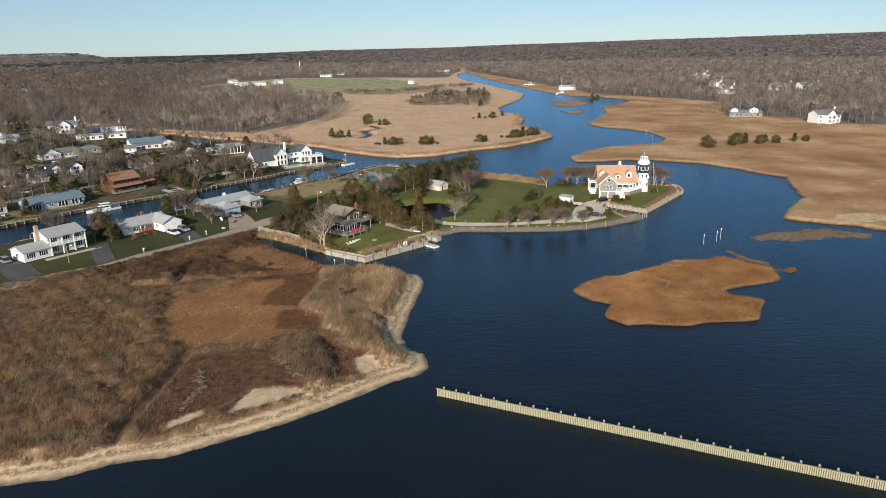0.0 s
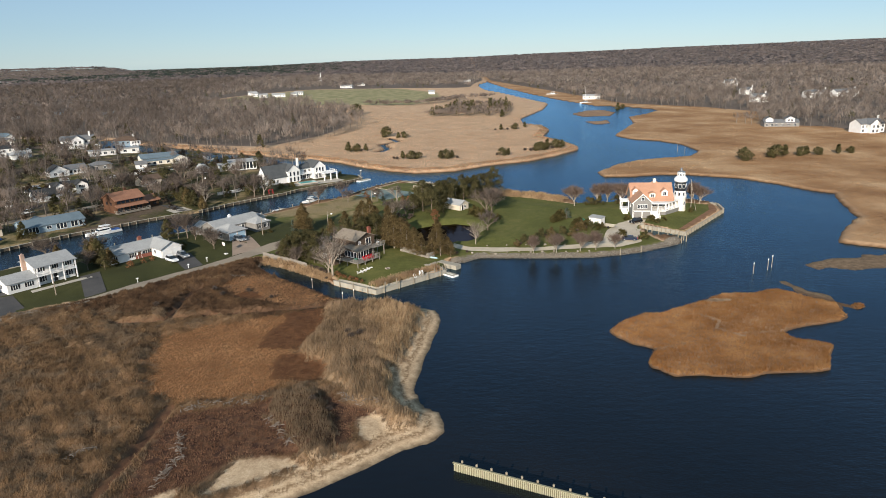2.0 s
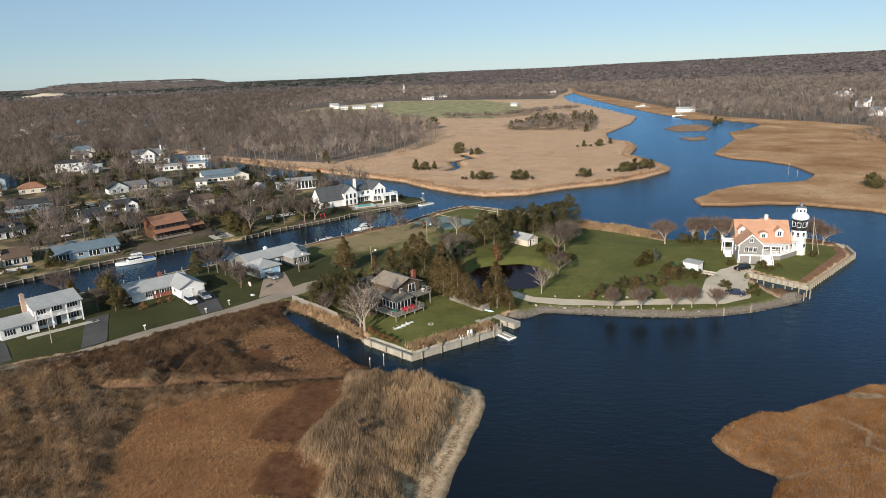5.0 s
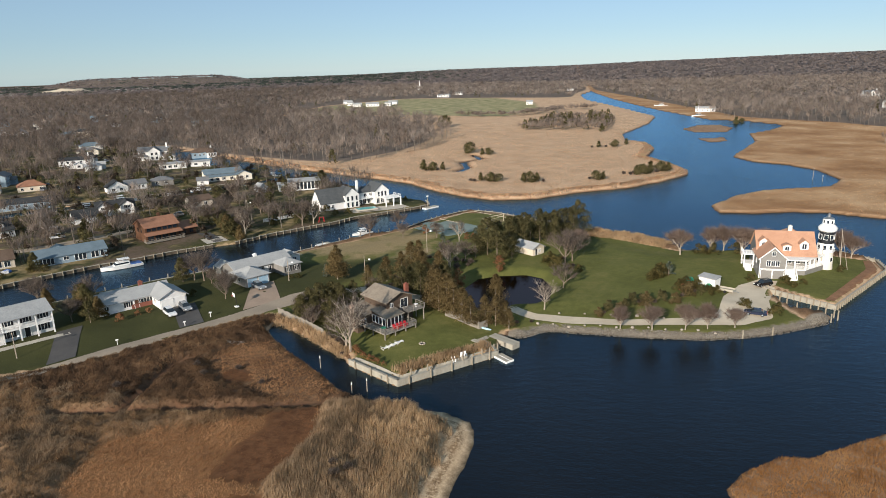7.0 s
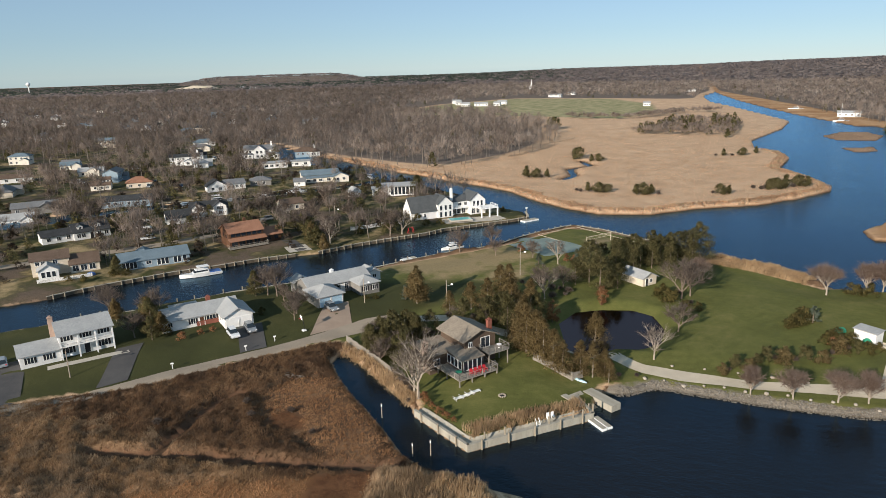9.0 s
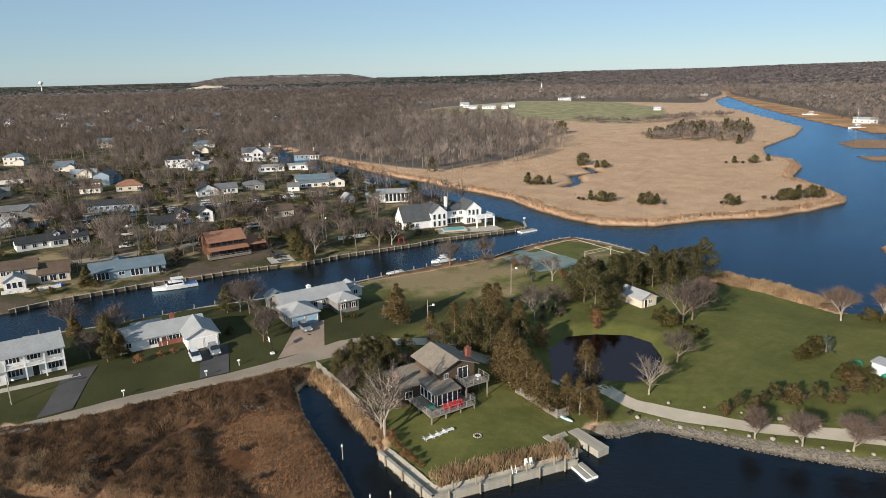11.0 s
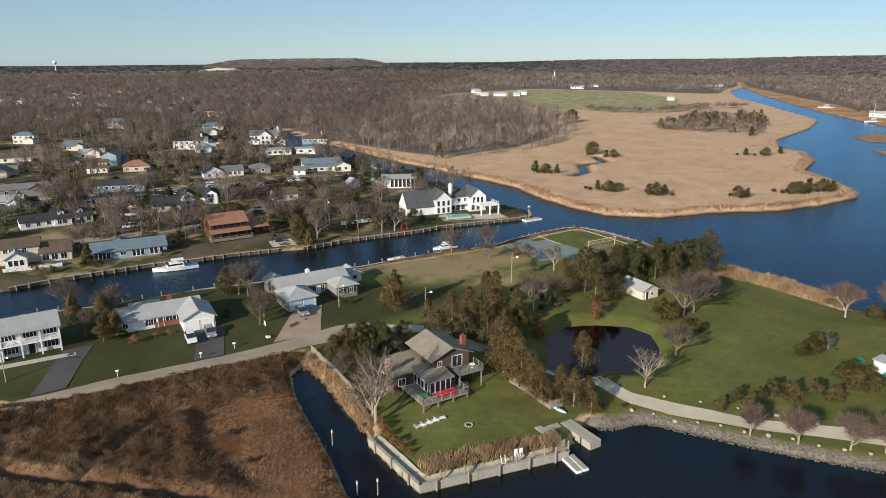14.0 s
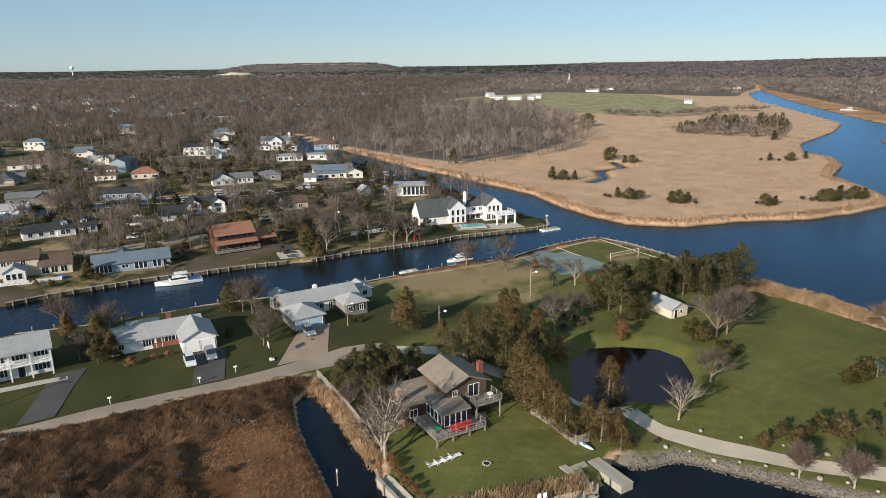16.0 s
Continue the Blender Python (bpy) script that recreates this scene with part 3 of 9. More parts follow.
def tube(bm, p, q, r0, r1, n=6):
    p, q = Vector(p), Vector(q)
    ax = (q - p).normalized()
    s = ax.cross(Vector((0.3, 0.9, 0.1)) if abs(ax.z) > 0.9 else Vector((0, 0, 1))).normalized()
    t = ax.cross(s)
    a = [bm.verts.new(p + (s * math.cos(k * math.tau / n) + t * math.sin(k * math.tau / n)) * r0) for k in range(n)]
    b = [bm.verts.new(q + (s * math.cos(k * math.tau / n) + t * math.sin(k * math.tau / n)) * r1) for k in range(n)]
    for k in range(n):
        bm.faces.new((a[k], a[(k + 1) % n], b[(k + 1) % n], b[k]))
    bm.faces.new(a[::-1]), bm.faces.new(b)
    return bm


def lathe(bm, prof, n=16, x=0.0, y=0.0):
    rings = [[bm.verts.new((x + r * math.cos(k * math.tau / n), y + r * math.sin(k * math.tau / n), z)) for k in range(n)] for r, z in prof]
    for a, b in zip(rings[:-1], rings[1:]):
        for k in range(n):
            bm.faces.new((a[k], a[(k + 1) % n], b[(k + 1) % n], b[k]))
    bm.faces.new(rings[0][::-1]), bm.faces.new(rings[-1])
    return bm


# ---- surfaces of things ----
def siding(name, a, b, pitch=0.18, strength=0.5):
    """Lapped boards: fine horizontal shadow lines and weathering."""
    m = Mat(name, 0.65, spec=0.3)
    co = m.obco()
    m.color(m.ramp(m.math('ADD', m.math('MULTIPLY', m.noise(0.5, co), 0.5), m.math('MULTIPLY', m.noise(6.0, co, stretch=(0.3, 0.3, 2.0)), 0.5)), ((0.3, a), (0.7, b))))
    w = m.node("ShaderNodeTexWave", Scale=1.0 / pitch / math.tau * 2, Distortion=0.0)
    w.bands_direction, w.wave_profile = 'Z', 'SAW'
    m.link(co, w.inputs["Vector"])
    m.bump(w.outputs["Fac"], strength, 0.02)
    return m.m


def shingle(name, a, b):
    m = Mat(name, 0.9, spec=0.15)
    co = m.obco()
    v = m.node("ShaderNodeTexVoronoi", Scale=4.0)
    m.link(co, v.inputs["Vector"])
    f = m.math('ADD', m.math('MULTIPLY', m.noise(0.35, co), 0.5), m.math('ADD', m.math('MULTIPLY', v.outputs["Color"], 0.2), m.math('MULTIPLY', m.noise(9.0, co), 0.3)))
    m.color(m.ramp(f, ((0.28, a), (0.72, b))))
    w = m.node("ShaderNodeTexWave", Scale=1.6)
    w.bands_direction, w.wave_profile = 'Z', 'SAW'
    m.link(co, w.inputs["Vector"])
    m.bump(m.math('ADD', w.outputs["Fac"], v.outputs["Distance"]), 0.5, 0.02)
    return m.m


WHITE = siding("white_siding", srgb(208, 208, 206), srgb(234, 234, 232))
CREAM = siding("cream_siding", srgb(206, 200, 186), srgb(228, 222, 210))
GREYSIDE = siding("grey_shingle_siding", srgb(112, 110, 106), srgb(140, 138, 134))
BLUESIDE = siding("blue_grey_siding", srgb(122, 142, 156), srgb(150, 168, 180))
BROWNSIDE = siding("brown_wood_siding", srgb(72, 50, 38), srgb(104, 74, 54))
DARKSIDE = siding("dark_weathered_shingle_siding", srgb(70, 58, 50), srgb(104, 88, 74))
TANSIDE = siding("tan_siding", srgb(186, 174, 156), srgb(212, 202, 186))
ROOF_GREY = shingle("light_grey_roof", srgb(140, 142, 142), srgb(172, 174, 174))
ROOF_MID = shingle("grey_roof", srgb(96, 98, 100), srgb(124, 126, 128))
ROOF_SLATE = shingle("dark_grey_roof", srgb(66, 70, 72), srgb(94, 97, 99))
ROOF_DARK = shingle("dark_roof", srgb(44, 46, 48), srgb(70, 72, 74))
ROOF_BLUE = shingle("blue_grey_roof", srgb(90, 106, 116), srgb(116, 132, 142))
ROOF_RUST = shingle("rust_brown_roof", srgb(128, 92, 74), srgb(160, 120, 98))
ROOF_CEDAR = shingle("orange_cedar_roof", srgb(160, 120, 98), srgb(194, 154, 128))
ROOF_TAN = shingle("weathered_tan_roof", srgb(118, 108, 96), srgb(152, 142, 128))
ROOF_BROWN = shingle("brown_roof", srgb(84, 70, 60), srgb(112, 96, 84))
TRIM = vary("white_trim", srgb(222, 222, 220), srgb(240, 240, 238), 0.8, 0.5)
BRICK = vary("red_brick", srgb(112, 66, 54), srgb(146, 92, 78), 1.2, 0.85, fine=11, bump=0.4)
PINKBRICK = vary("pale_brick", srgb(160, 134, 118), srgb(188, 162, 146), 1.2, 0.85, fine=11, bump=0.4)
ASPHALT = vary("asphalt", srgb(62, 62, 64), srgb(88, 86, 84), 0.25, 0.9, fine=6, bump=0.3)
ROADMAT = vary("worn_road", srgb(128, 118, 104), srgb(158, 146, 130), 0.15, 0.95, fine=4, bump=0.3)
GRAVEL = vary("pale_gravel", srgb(178, 166, 146), srgb(206, 194, 174), 0.3, 0.95, fine=12, bump=0.5)
PAVER = vary("paver_drive", srgb(132, 116, 102), srgb(160, 142, 126), 0.3, 0.9, fine=8, bump=0.3)
LEAFBED = vary("leaf_litter", srgb(104, 74, 54), srgb(148, 112, 84), 0.5, 0.95, fine=5, bump=0.5)
CONCRETE = vary("concrete", srgb(158, 152, 142), srgb(190, 184, 172), 0.5, 0.9, fine=9, bump=0.2)
PLANK = vary("weathered_plank", srgb(138, 134, 122), srgb(176, 170, 156), 0.8, 0.85, fine=14, bump=0.4, stretch=(1, 1, 0.25))
# plank darkened: the shade below the bulkhead cap is put into the colour
SHADEDBOARD = vary("shaded_board", srgb(70, 62, 52), srgb(104, 94, 80), 0.8, 0.85, fine=14, bump=0.4, stretch=(1, 1, 0.25))
JETTYWOOD = vary("pale_jetty_wood", srgb(130, 125, 99), srgb(165, 159, 132), 0.9, 0.85, fine=10, bump=0.4, stretch=(2, 2, 0.25))
DECKWOOD = vary("grey_deck_wood", srgb(120, 114, 106), srgb(156, 150, 140), 0.9, 0.8, fine=12, bump=0.3)
PILE = vary("old_piling", srgb(120, 110, 94), srgb(164, 154, 136), 1.5, 0.9, fine=12, bump=0.5, stretch=(2, 2, 0.3))
BARK = vary("bark", srgb(98, 86, 76), srgb(146, 132, 118), 1.5, 0.95, fine=12, bump=0.6, stretch=(2, 2, 0.4))
PALEBARK = vary("pale_bark", srgb(132, 122, 109), srgb(174, 163, 149), 1.5, 0.95, fine=12, bump=0.5, stretch=(2, 2, 0.4))
STONE = vary("stone", srgb(128, 120, 108), srgb(184, 174, 160), 1.2, 0.9, fine=9, bump=0.5)
WHITEPAINT = vary("white_gelcoat", srgb(222, 222, 220), srgb(236, 236, 234), 0.5, 0.3, 0.5)
BLACKPAINT = vary("black_paint", srgb(28, 29, 31), srgb(42, 43, 46), 0.5, 0.5)
BLUETARP = vary("blue_tarp", srgb(52, 84, 140), srgb(80, 112, 168), 1.0, 0.5, bump=0.4)
GREENTARP = vary("green_tarp", srgb(36, 122, 96), srgb(58, 150, 118), 1.0, 0.5, bump=0.4)
REDPAINT = vary("red_paint", srgb(176, 38, 48), srgb(204, 58, 66), 1.0, 0.5)
PALEBLUE = vary("pale_blue_plastic", srgb(168, 204, 216), srgb(190, 220, 230), 1.0, 0.4)
RUBBER = vary("tyre_rubber", srgb(26, 26, 27), srgb(40, 40, 41), 3.0, 0.9)
STEEL = vary("galvanised_steel", srgb(140, 142, 144), srgb(172, 174, 176), 2.0, 0.45, metal=0.8)
COURT = vary("worn_blue_court", srgb(86, 106, 106), srgb(134, 146, 138), 0.3, 0.9, fine=2.5)
GLASS = Mat("window_glass", 0.06, spec=0.6).color(srgb(38, 46, 54)).m
BLUEDOOR = vary("pale_blue_door", srgb(150, 182, 204), srgb(174, 202, 220), 0.8, 0.5)
POOLWATER = Mat("pool_water", 0.05, spec=0.5).color(srgb(110, 186, 186)).m

CACHE = {}


def cached(key, make):
    if key not in CACHE:
        CACHE[key] = make()
    return CACHE[key]


def window_at(house, m, w, h, mull=1, frame_mat=None, shutters=False):
    """A framed window; m has its centre on the wall, -y outwards."""
    fm = frame_mat or TRIM
    t = 0.09

    def frame_mesh():
        lines = [-w / 2 - t, -w / 2]
        for k in range(1, mull + 1):
            x = -w / 2 + w * k / (mull + 1)
            lines += [x - 0.035, x + 0.035]
        lines += [w / 2, w / 2 + t]
        rows = [-h / 2 - t, -h / 2, h / 2, h / 2 + t]
        bm = bmesh.new()
        v = [[bm.verts.new((x, -0.07, z)) for z in rows] for x in lines]
        bars = [bm.faces.new((v[i][j], v[i + 1][j], v[i + 1][j + 1], v[i][j + 1])) for i in range(len(lines) - 1) for j in range(3) if j != 1 or i % 2 == 0]
        back = bmesh.ops.extrude_face_region(bm, geom=bars)["geom"]
        for p in back:
            if isinstance(p, bmesh.types.BMVert):
                p.co.y = 0.02
        bmesh.ops.recalc_face_normals(bm, faces=bm.faces[:])
        return finish(bm, "window_frame", fm)
    win = part("window", cached(("wf", round(w, 2), round(h, 2), mull, fm.name), frame_mesh), None, house, m=m)
    part("pane", cached(("wp", round(w, 2), round(h, 2)), lambda: finish(boxes((-w / 2, w / 2, -0.03, 0.0, -h / 2, h / 2)), "pane", GLASS)), None, win)
    if shutters:
        sm_ = cached(("sh", round(h, 2)), lambda: finish(boxes((-0.2, 0.2, -0.05, 0.0, -h / 2, h / 2)), "shutter", BLACKPAINT))
        for s in (-1, 1):
            part("shutter", sm_, None, win, m=pose(s * (w / 2 + t + 0.22), 0, 0))
    return win


FACES = {'F': (0, lambda b, u: (b['x'] + u, b['y'])), 'R': (90, lambda b, u: (b['x'] + b['w'], b['y'] + u)),
         'B': (180, lambda b, u: (b['x'] + b['w'] - u, b['y'] + b['d'])), 'L': (-90, lambda b, u: (b['x'], b['y'] + b['d'] - u))}


def on_face(b, face, u, z):
    turn, at = FACES[face]
    x, y = at(b, u)
    return pose(x, y, z, 0, 0, turn)


def block(house, b, wall, roof):
    """One wing: walls with their gables, and a roof slab with eaves. x, y, w, d: plan; h: eaves; pitch; kind: gx, gy (ridge along x or y), hip, flat, shed."""
    x, y, w, d, h = b['x'], b['y'], b['w'], b['d'], b['h']
    z0, k, p, o, t = b.get('z', 0.0) - (0.6 if b.get('z', 0.0) == 0 else 0), b.get('kind', 'gx'), b.get('pitch', 0.4), b.get('over', 0.45), 0.16
    top = b.get('z', 0.0) + h
    bm, br = bmesh.new(), bmesh.new()
    if k in ('gx', 'gy'):
        span, lo, ends = (d, y, (x, x + w)) if k == 'gx' else (w, x, (y, y + d))
        ax = 'x' if k == 'gx' else 'y'
        r = top + span / 2 * p
        prism(bm, [(lo, z0), (lo + span, z0), (lo + span, top - 0.02), (lo + span / 2, r - 0.02), (lo, top - 0.02)], ax, *ends)
        e = top - o * p
        prism(br, [(lo - o, e), (lo + span / 2, r), (lo + span + o, e), (lo + span + o, e + t), (lo + span / 2, r + t * 1.15), (lo - o, e + t)], ax, ends[0] - o * 0.8, ends[1] + o * 0.8)
    elif k == 'hip':
        box(bm, x, x + w, y, y + d, z0, top)
        e = top - 0.1
        c = [(x - o, y - o), (x + w + o, y - o), (x + w + o, y + d + o), (x - o, y + d + o)]
        run = min(w, d) / 2 + o
        r = e + run * p
        if w >= d:
            tops = [(x - o + run, y + d / 2), (x + w + o - run, y + d / 2)]
        else:
            tops = [(x + w / 2, y - o + run), (x + w / 2, y + d + o - run)]
        lo_ = [br.verts.new((*q, e)) for q in c]
        up_ = [br.verts.new((*q, e + t)) for q in c]
        tp = [br.verts.new((*q, r + t)) for q in tops]
        br.faces.new(lo_)
        for i in range(4):
            br.faces.new((lo_[i], lo_[(i + 1) % 4], up_[(i + 1) % 4], up_[i]))
        if w >= d:
            br.faces.new((up_[0], up_[1], tp[1], tp[0])), br.faces.new((up_[1], up_[2], tp[1]))
            br.faces.new((up_[2], up_[3], tp[0], tp[1])), br.faces.new((up_[3], up_[0], tp[0]))
        else:
            br.faces.new((up_[0], up_[1], tp[0])), br.faces.new((up_[1], up_[2], tp[1], tp[0]))
            br.faces.new((up_[2], up_[3], tp[1])), br.faces.new((up_[3], up_[0], tp[0], tp[1]))
    elif k == 'shed':
        prism(bm, [(y, z0), (y + d, z0), (y + d, top + d * p - 0.02), (y, top - 0.02)], 'x', x, x + w)
        prism(br, [(y - o, top - o * p), (y + d, top + d * p), (y + d, top + d * p + t), (y - o, top - o * p + t)], 'x', x - o, x + w + o)
    else:
        box(bm, x, x + w, y, y + d, z0, top)
        box(br, x - o, x + w + o, y - o, y + d + o, top + 0.004, top + 0.22)
    part("wall", bm, b.get('wall', wall), house)
    rf = part("roof", br, b.get('roof', roof), house)
    for face, u, z, ww, hh, *more in b.get('win', ()):
        window_at(house, on_face(b, face, u, z + b.get('z', 0.0)), ww, hh, *more)
    for face, u, ww, hh, mat in b.get('door', ()):
        dm = cached(("door", ww, hh, mat.name), lambda: finish(bevelled(boxes((-ww / 2, ww / 2, -0.06, 0.0, 0, hh)), 0.02), "door", mat))
        dr = part("door", dm, None, house, m=on_face(b, face, u, b.get('z', 0.0)))
        fm = cached(("df", ww, hh), lambda: finish(boxes((-ww / 2 - 0.12, -ww / 2, -0.1, 0, 0, hh + 0.12), (ww / 2, ww / 2 + 0.12, -0.1, 0, 0, hh + 0.12), (-ww / 2, ww / 2, -0.1, 0, hh, hh + 0.12)), "door_frame", TRIM))
        part("door_frame", fm, None, dr)
    for cx, cy, ch, mat in b.get('chim', ()):
        bm = boxes((cx - 0.45, cx + 0.45, cy - 0.35, cy + 0.35, 0, ch), (cx - 0.52, cx + 0.52, cy - 0.42, cy + 0.42, ch, ch + 0.14))
        box(bm, cx - 0.2, cx + 0.2, cy - 0.2, cy + 0.2, ch + 0.14, ch + 0.4)
        part("chimney", bm, mat, house)


def house(label, x, y, turn, blocks, wall, roof, z=None, group="", category="house"):
    h = thing("house", label, category, pose(x, y, ground_z(x, y) if z is None else z, 0, 0, turn), group)
    for b in blocks:
        block(h, b, wall, roof)
    return h


def flight(x0, x1, y0, run, n, top, rise, base):
    """A flight of steps that descends towards -y, as one solid."""
    pts = [(y0, base), (y0, top)]
    for k in range(n):
        pts += [(y0 - (k + 1) * run, top - k * rise), (y0 - (k + 1) * run, top - (k + 1) * rise if k < n - 1 else base)]
    return prism(bmesh.new(), pts[::-1], 'x', x0, x1)


def railing(parent, pts, z, mat, h=1.0, step=1.6):
    """Posts and two rails along a line of (x, y)."""
    bm = bmesh.new()
    for (ax, ay), (bx, by) in zip(pts[:-1], pts[1:]):
        n = max(1, round(math.hypot(bx - ax, by - ay) / step))
        for k in range(n + 1):
            px, py = ax + (bx - ax) * k / n, ay + (by - ay) * k / n
            box(bm, px - 0.05, px + 0.05, py - 0.05, py + 0.05, z, z + h + 0.05)
        for hz, r in ((h, 0.05), (h * 0.55, 0.035), (h * 0.2, 0.03)):
            tube(bm, (ax, ay, z + hz), (bx, by, z + hz), r, r, 4)
    return part("railing", bm, mat, parent)


# ---- roads, drives and courts ----
def strip(name, pts_a, pts_b, mat, label, category, lift=0.07, kind="structure"):
    """A paved sheet between two edges, laid on the ground."""
    def dense(p):
        p = np.array(p, float)
        s = np.concatenate([[0], np.cumsum(np.hypot(*np.diff(p, axis=0).T))])
        return p, s
    (pa, sa), (pb, sb) = dense(pts_a), dense(pts_b)
    n = max(int(max(sa[-1], sb[-1]) / 1.5), 2)
    k = np.linspace(0, 1, n + 1)
    A = np.stack([np.interp(k * sa[-1], sa, pa[:, i]) for i in (0, 1)], 1)
    B = np.stack([np.interp(k * sb[-1], sb, pb[:, i]) for i in (0, 1)], 1)
    m = 5
    rows = np.stack([A + (B - A) * j / m for j in range(m + 1)], 1).reshape(-1, 2)
    z = land(rows)[0] + lift
    v = np.column_stack([rows, z])
    i = np.arange((n + 1) * (m + 1)).reshape(n + 1, m + 1)
    f = np.stack([i[:-1, :-1], i[:-1, 1:], i[1:, 1:], i[1:, :-1]], -1).reshape(-1, 4)
    return tagged(new(name, mesh_of(name, v, f, mat, True)), label, category, kind=kind)


strip("road", [(-300, -215), (-130, -65), (-92.4, -25.5), (-87.4, -18.6), (-82.5, -11.3), (-74.6, -2), (-65.7, 10), (-62.1, 16), (-58, 21.5), (-52, 26)],
      [(-297, -218), (-127, -68), (-88.8, -27.8), (-84.7, -21), (-79.5, -14), (-72.6, -5.5), (-63.8, 6), (-58.6, 12), (-54.5, 16.5), (-49, 21)], ROADMAT, "worn pale grey residential road along the reeds", "road")
strip("drive", [(-66, 10.5), (-60, 18.5)], [(-71, 25.5), (-67.2, 30.6)], PAVER, "brown paver driveway before the grey house", "driveway")
strip("drive", [(-75, -1.5), (-71.6, 2.8)], [(-83, 8.5), (-79.6, 12.8)], ASPHALT, "black asphalt driveway of the ranch house", "driveway")
strip("drive", [(-91, -22.5), (-88, -18)], [(-100, -8.5), (-97, -4.2)], ASPHALT, "dark asphalt driveway beside the balcony house", "driveway")
strip("drive", [(-104, -36.5), (-99.5, -31)], [(-118, -23.5), (-114, -17.5)], ASPHALT, "dark asphalt parking by the white wing", "driveway")
strip("drive", [(-49, 25.5), (-40, 29), (-30, 25), (-20, 21.5), (-10, 19.8), (-3.5, 19.7), (1.9, 16), (8.8, 15), (20.9, 14.3), (33, 16.4), (41.8, 20.1), (45.2, 30.9), (51, 41), (57, 46.5)],
      [(-50, 21.5), (-40, 25), (-30, 21.5), (-20, 18.5), (-10, 16.5), (-3.2, 15.8), (2.1, 12.2), (8.8, 10.9), (20.7, 11.2), (32.4, 12.7), (46, 14.3), (53, 19), (55, 30), (61, 45.5)], GRAVEL, "pale gravel driveway along the water", "driveway")
strip("walkway", [(-106.5, -19.2), (-97.5, -8)], [(-105.2, -20.3), (-96, -9)], CONCRETE, "pale concrete front walk", "path")
strip("court", [(-47.4, 98), (-36.9, 108.6)], [(-29.5, 81.5), (-17.5, 93)], COURT, "worn pale blue-green hard court beside the water", "court")
strip("road", [(-215, -12), (-181, 34.5), (-170.5, 47.5), (-161, 58), (-152, 70.5), (-143, 86)], [(-211, -15), (-177, 31.5), (-166.5, 44.5), (-157, 55), (-148, 67.5), (-139, 83)], ROADMAT, "worn grey lane between the canal houses", "road")
strip("drive", [(-117, 78.5), (-113, 80.5)], [(-103.5, 68.4), (-100.4, 70.2)], ASPHALT, "grey asphalt drive beside the brown chalet", "driveway")
strip("leaf_bed", [(69.2, 31.4), (88.6, 57.2), (90.6, 66.5)], [(67.8, 32.6), (86.2, 58.2), (88.4, 66)], LEAFBED, "strip of rust-brown leaf litter inside the bulkhead", "leaf bed")
strip("patio", [(-77, 122), (-58, 135)], [(-73, 117.5), (-53, 130)], CONCRETE, "pale stone pool terrace", "patio")
strip("ramp", [(-112.3, 72.5), (-107.5, 77.5)], [(-107.3, 68), (-102.3, 73.2)], CONCRETE, "grey concrete boat ramp beside the canal", "ramp")

# ---- white rope lines and the net ----
field = thing("playing_field", "grass playing field outlined with white rope and a volleyball net", "field", pose(-31.9, 114.7, 1.55, 0, 0, 53))
bm = bmesh.new()
for q, r in (((-8.6, 0), (8.6, 0)), ((8.6, 0), (8.6, -31)), ((-8.6, 0), (-8.6, -25.5))):
    tube(bm, (*q, 0.1), (*r, 0.1), 0.08, 0.08, 4)
part("boundary_rope", bm, GRAVEL, field)
for px in (-5.3, 5.3):
    part("net_post", boxes((px - 0.08, px + 0.08, -19.08, -18.92, -0.4, 2.5)), GRAVEL, field)
bm = boxes((-5.3, 5.3, -19.02, -18.98, 2.25, 2.42), (-5.3, 5.3, -19.02, -18.98, 1.4, 1.5))
for k in range(22):
    tube(bm, (-5.3 + k * 0.5, -19, 1.4), (-5.3 + k * 0.5, -19, 2.4), 0.015, 0.015, 3)
part("net", bm, GRAVEL, field)


# ---- the houses ----
def row_of_windows(face, us, z, w, h, *more):
    return [(face, u, z, w, h, *more) for u in us]


deck_house = house("weathered shingle house with a tan gable roof and decks", -27.5, -3.4, 52.5, [
    dict(x=5.0, y=5.5, w=7.0, d=8.3, h=5.6, kind='gy', pitch=0.40, over=0.7, chim=[(12.2, 7.8, 7.4, BRICK)],
         win=[('F', 4.6, 4.3, 1.9, 2.0, 1), ('F', 1.2, 4.5, 0.7, 0.9, 1), ('F', 3.4, 1.3, 1.2, 1.1, 1), ('R', 4.0, 4.3, 1.4, 1.1, 1)]),
    dict(x=2.3, y=2.4, w=4.4, d=5.2, h=2.3, z=1.15, kind='shed', pitch=0.13, over=0.4, win=row_of_windows('F', (0.7, 1.7, 2.7, 3.7), 1.15, 0.8, 1.8, 0) + row_of_windows('L', (0.8, 2.0, 3.2, 4.4), 1.2, 0.9, 1.5, 0)),
    dict(x=-1.4, y=7.6, w=6.6, d=6.8, h=3.3, kind='shed', pitch=0.06, over=0.4, win=[('F', 1.5, 1.8, 1.2, 1.2, 1), ('L', 3.0, 1.8, 1.4, 1.1, 1)], chim=[(-1.6, 9.0, 5.6, PINKBRICK)]),
], DARKSIDE, ROOF_TAN, z=1.5)
bm = boxes((0, 8.4, 0, 4.4, 0.95, 1.12), (-0.1, 2.3, 4.4, 7.5, 0.95, 1.12))
part("deck", bm, DECKWOOD, deck_house, "grey weathered deck boards")
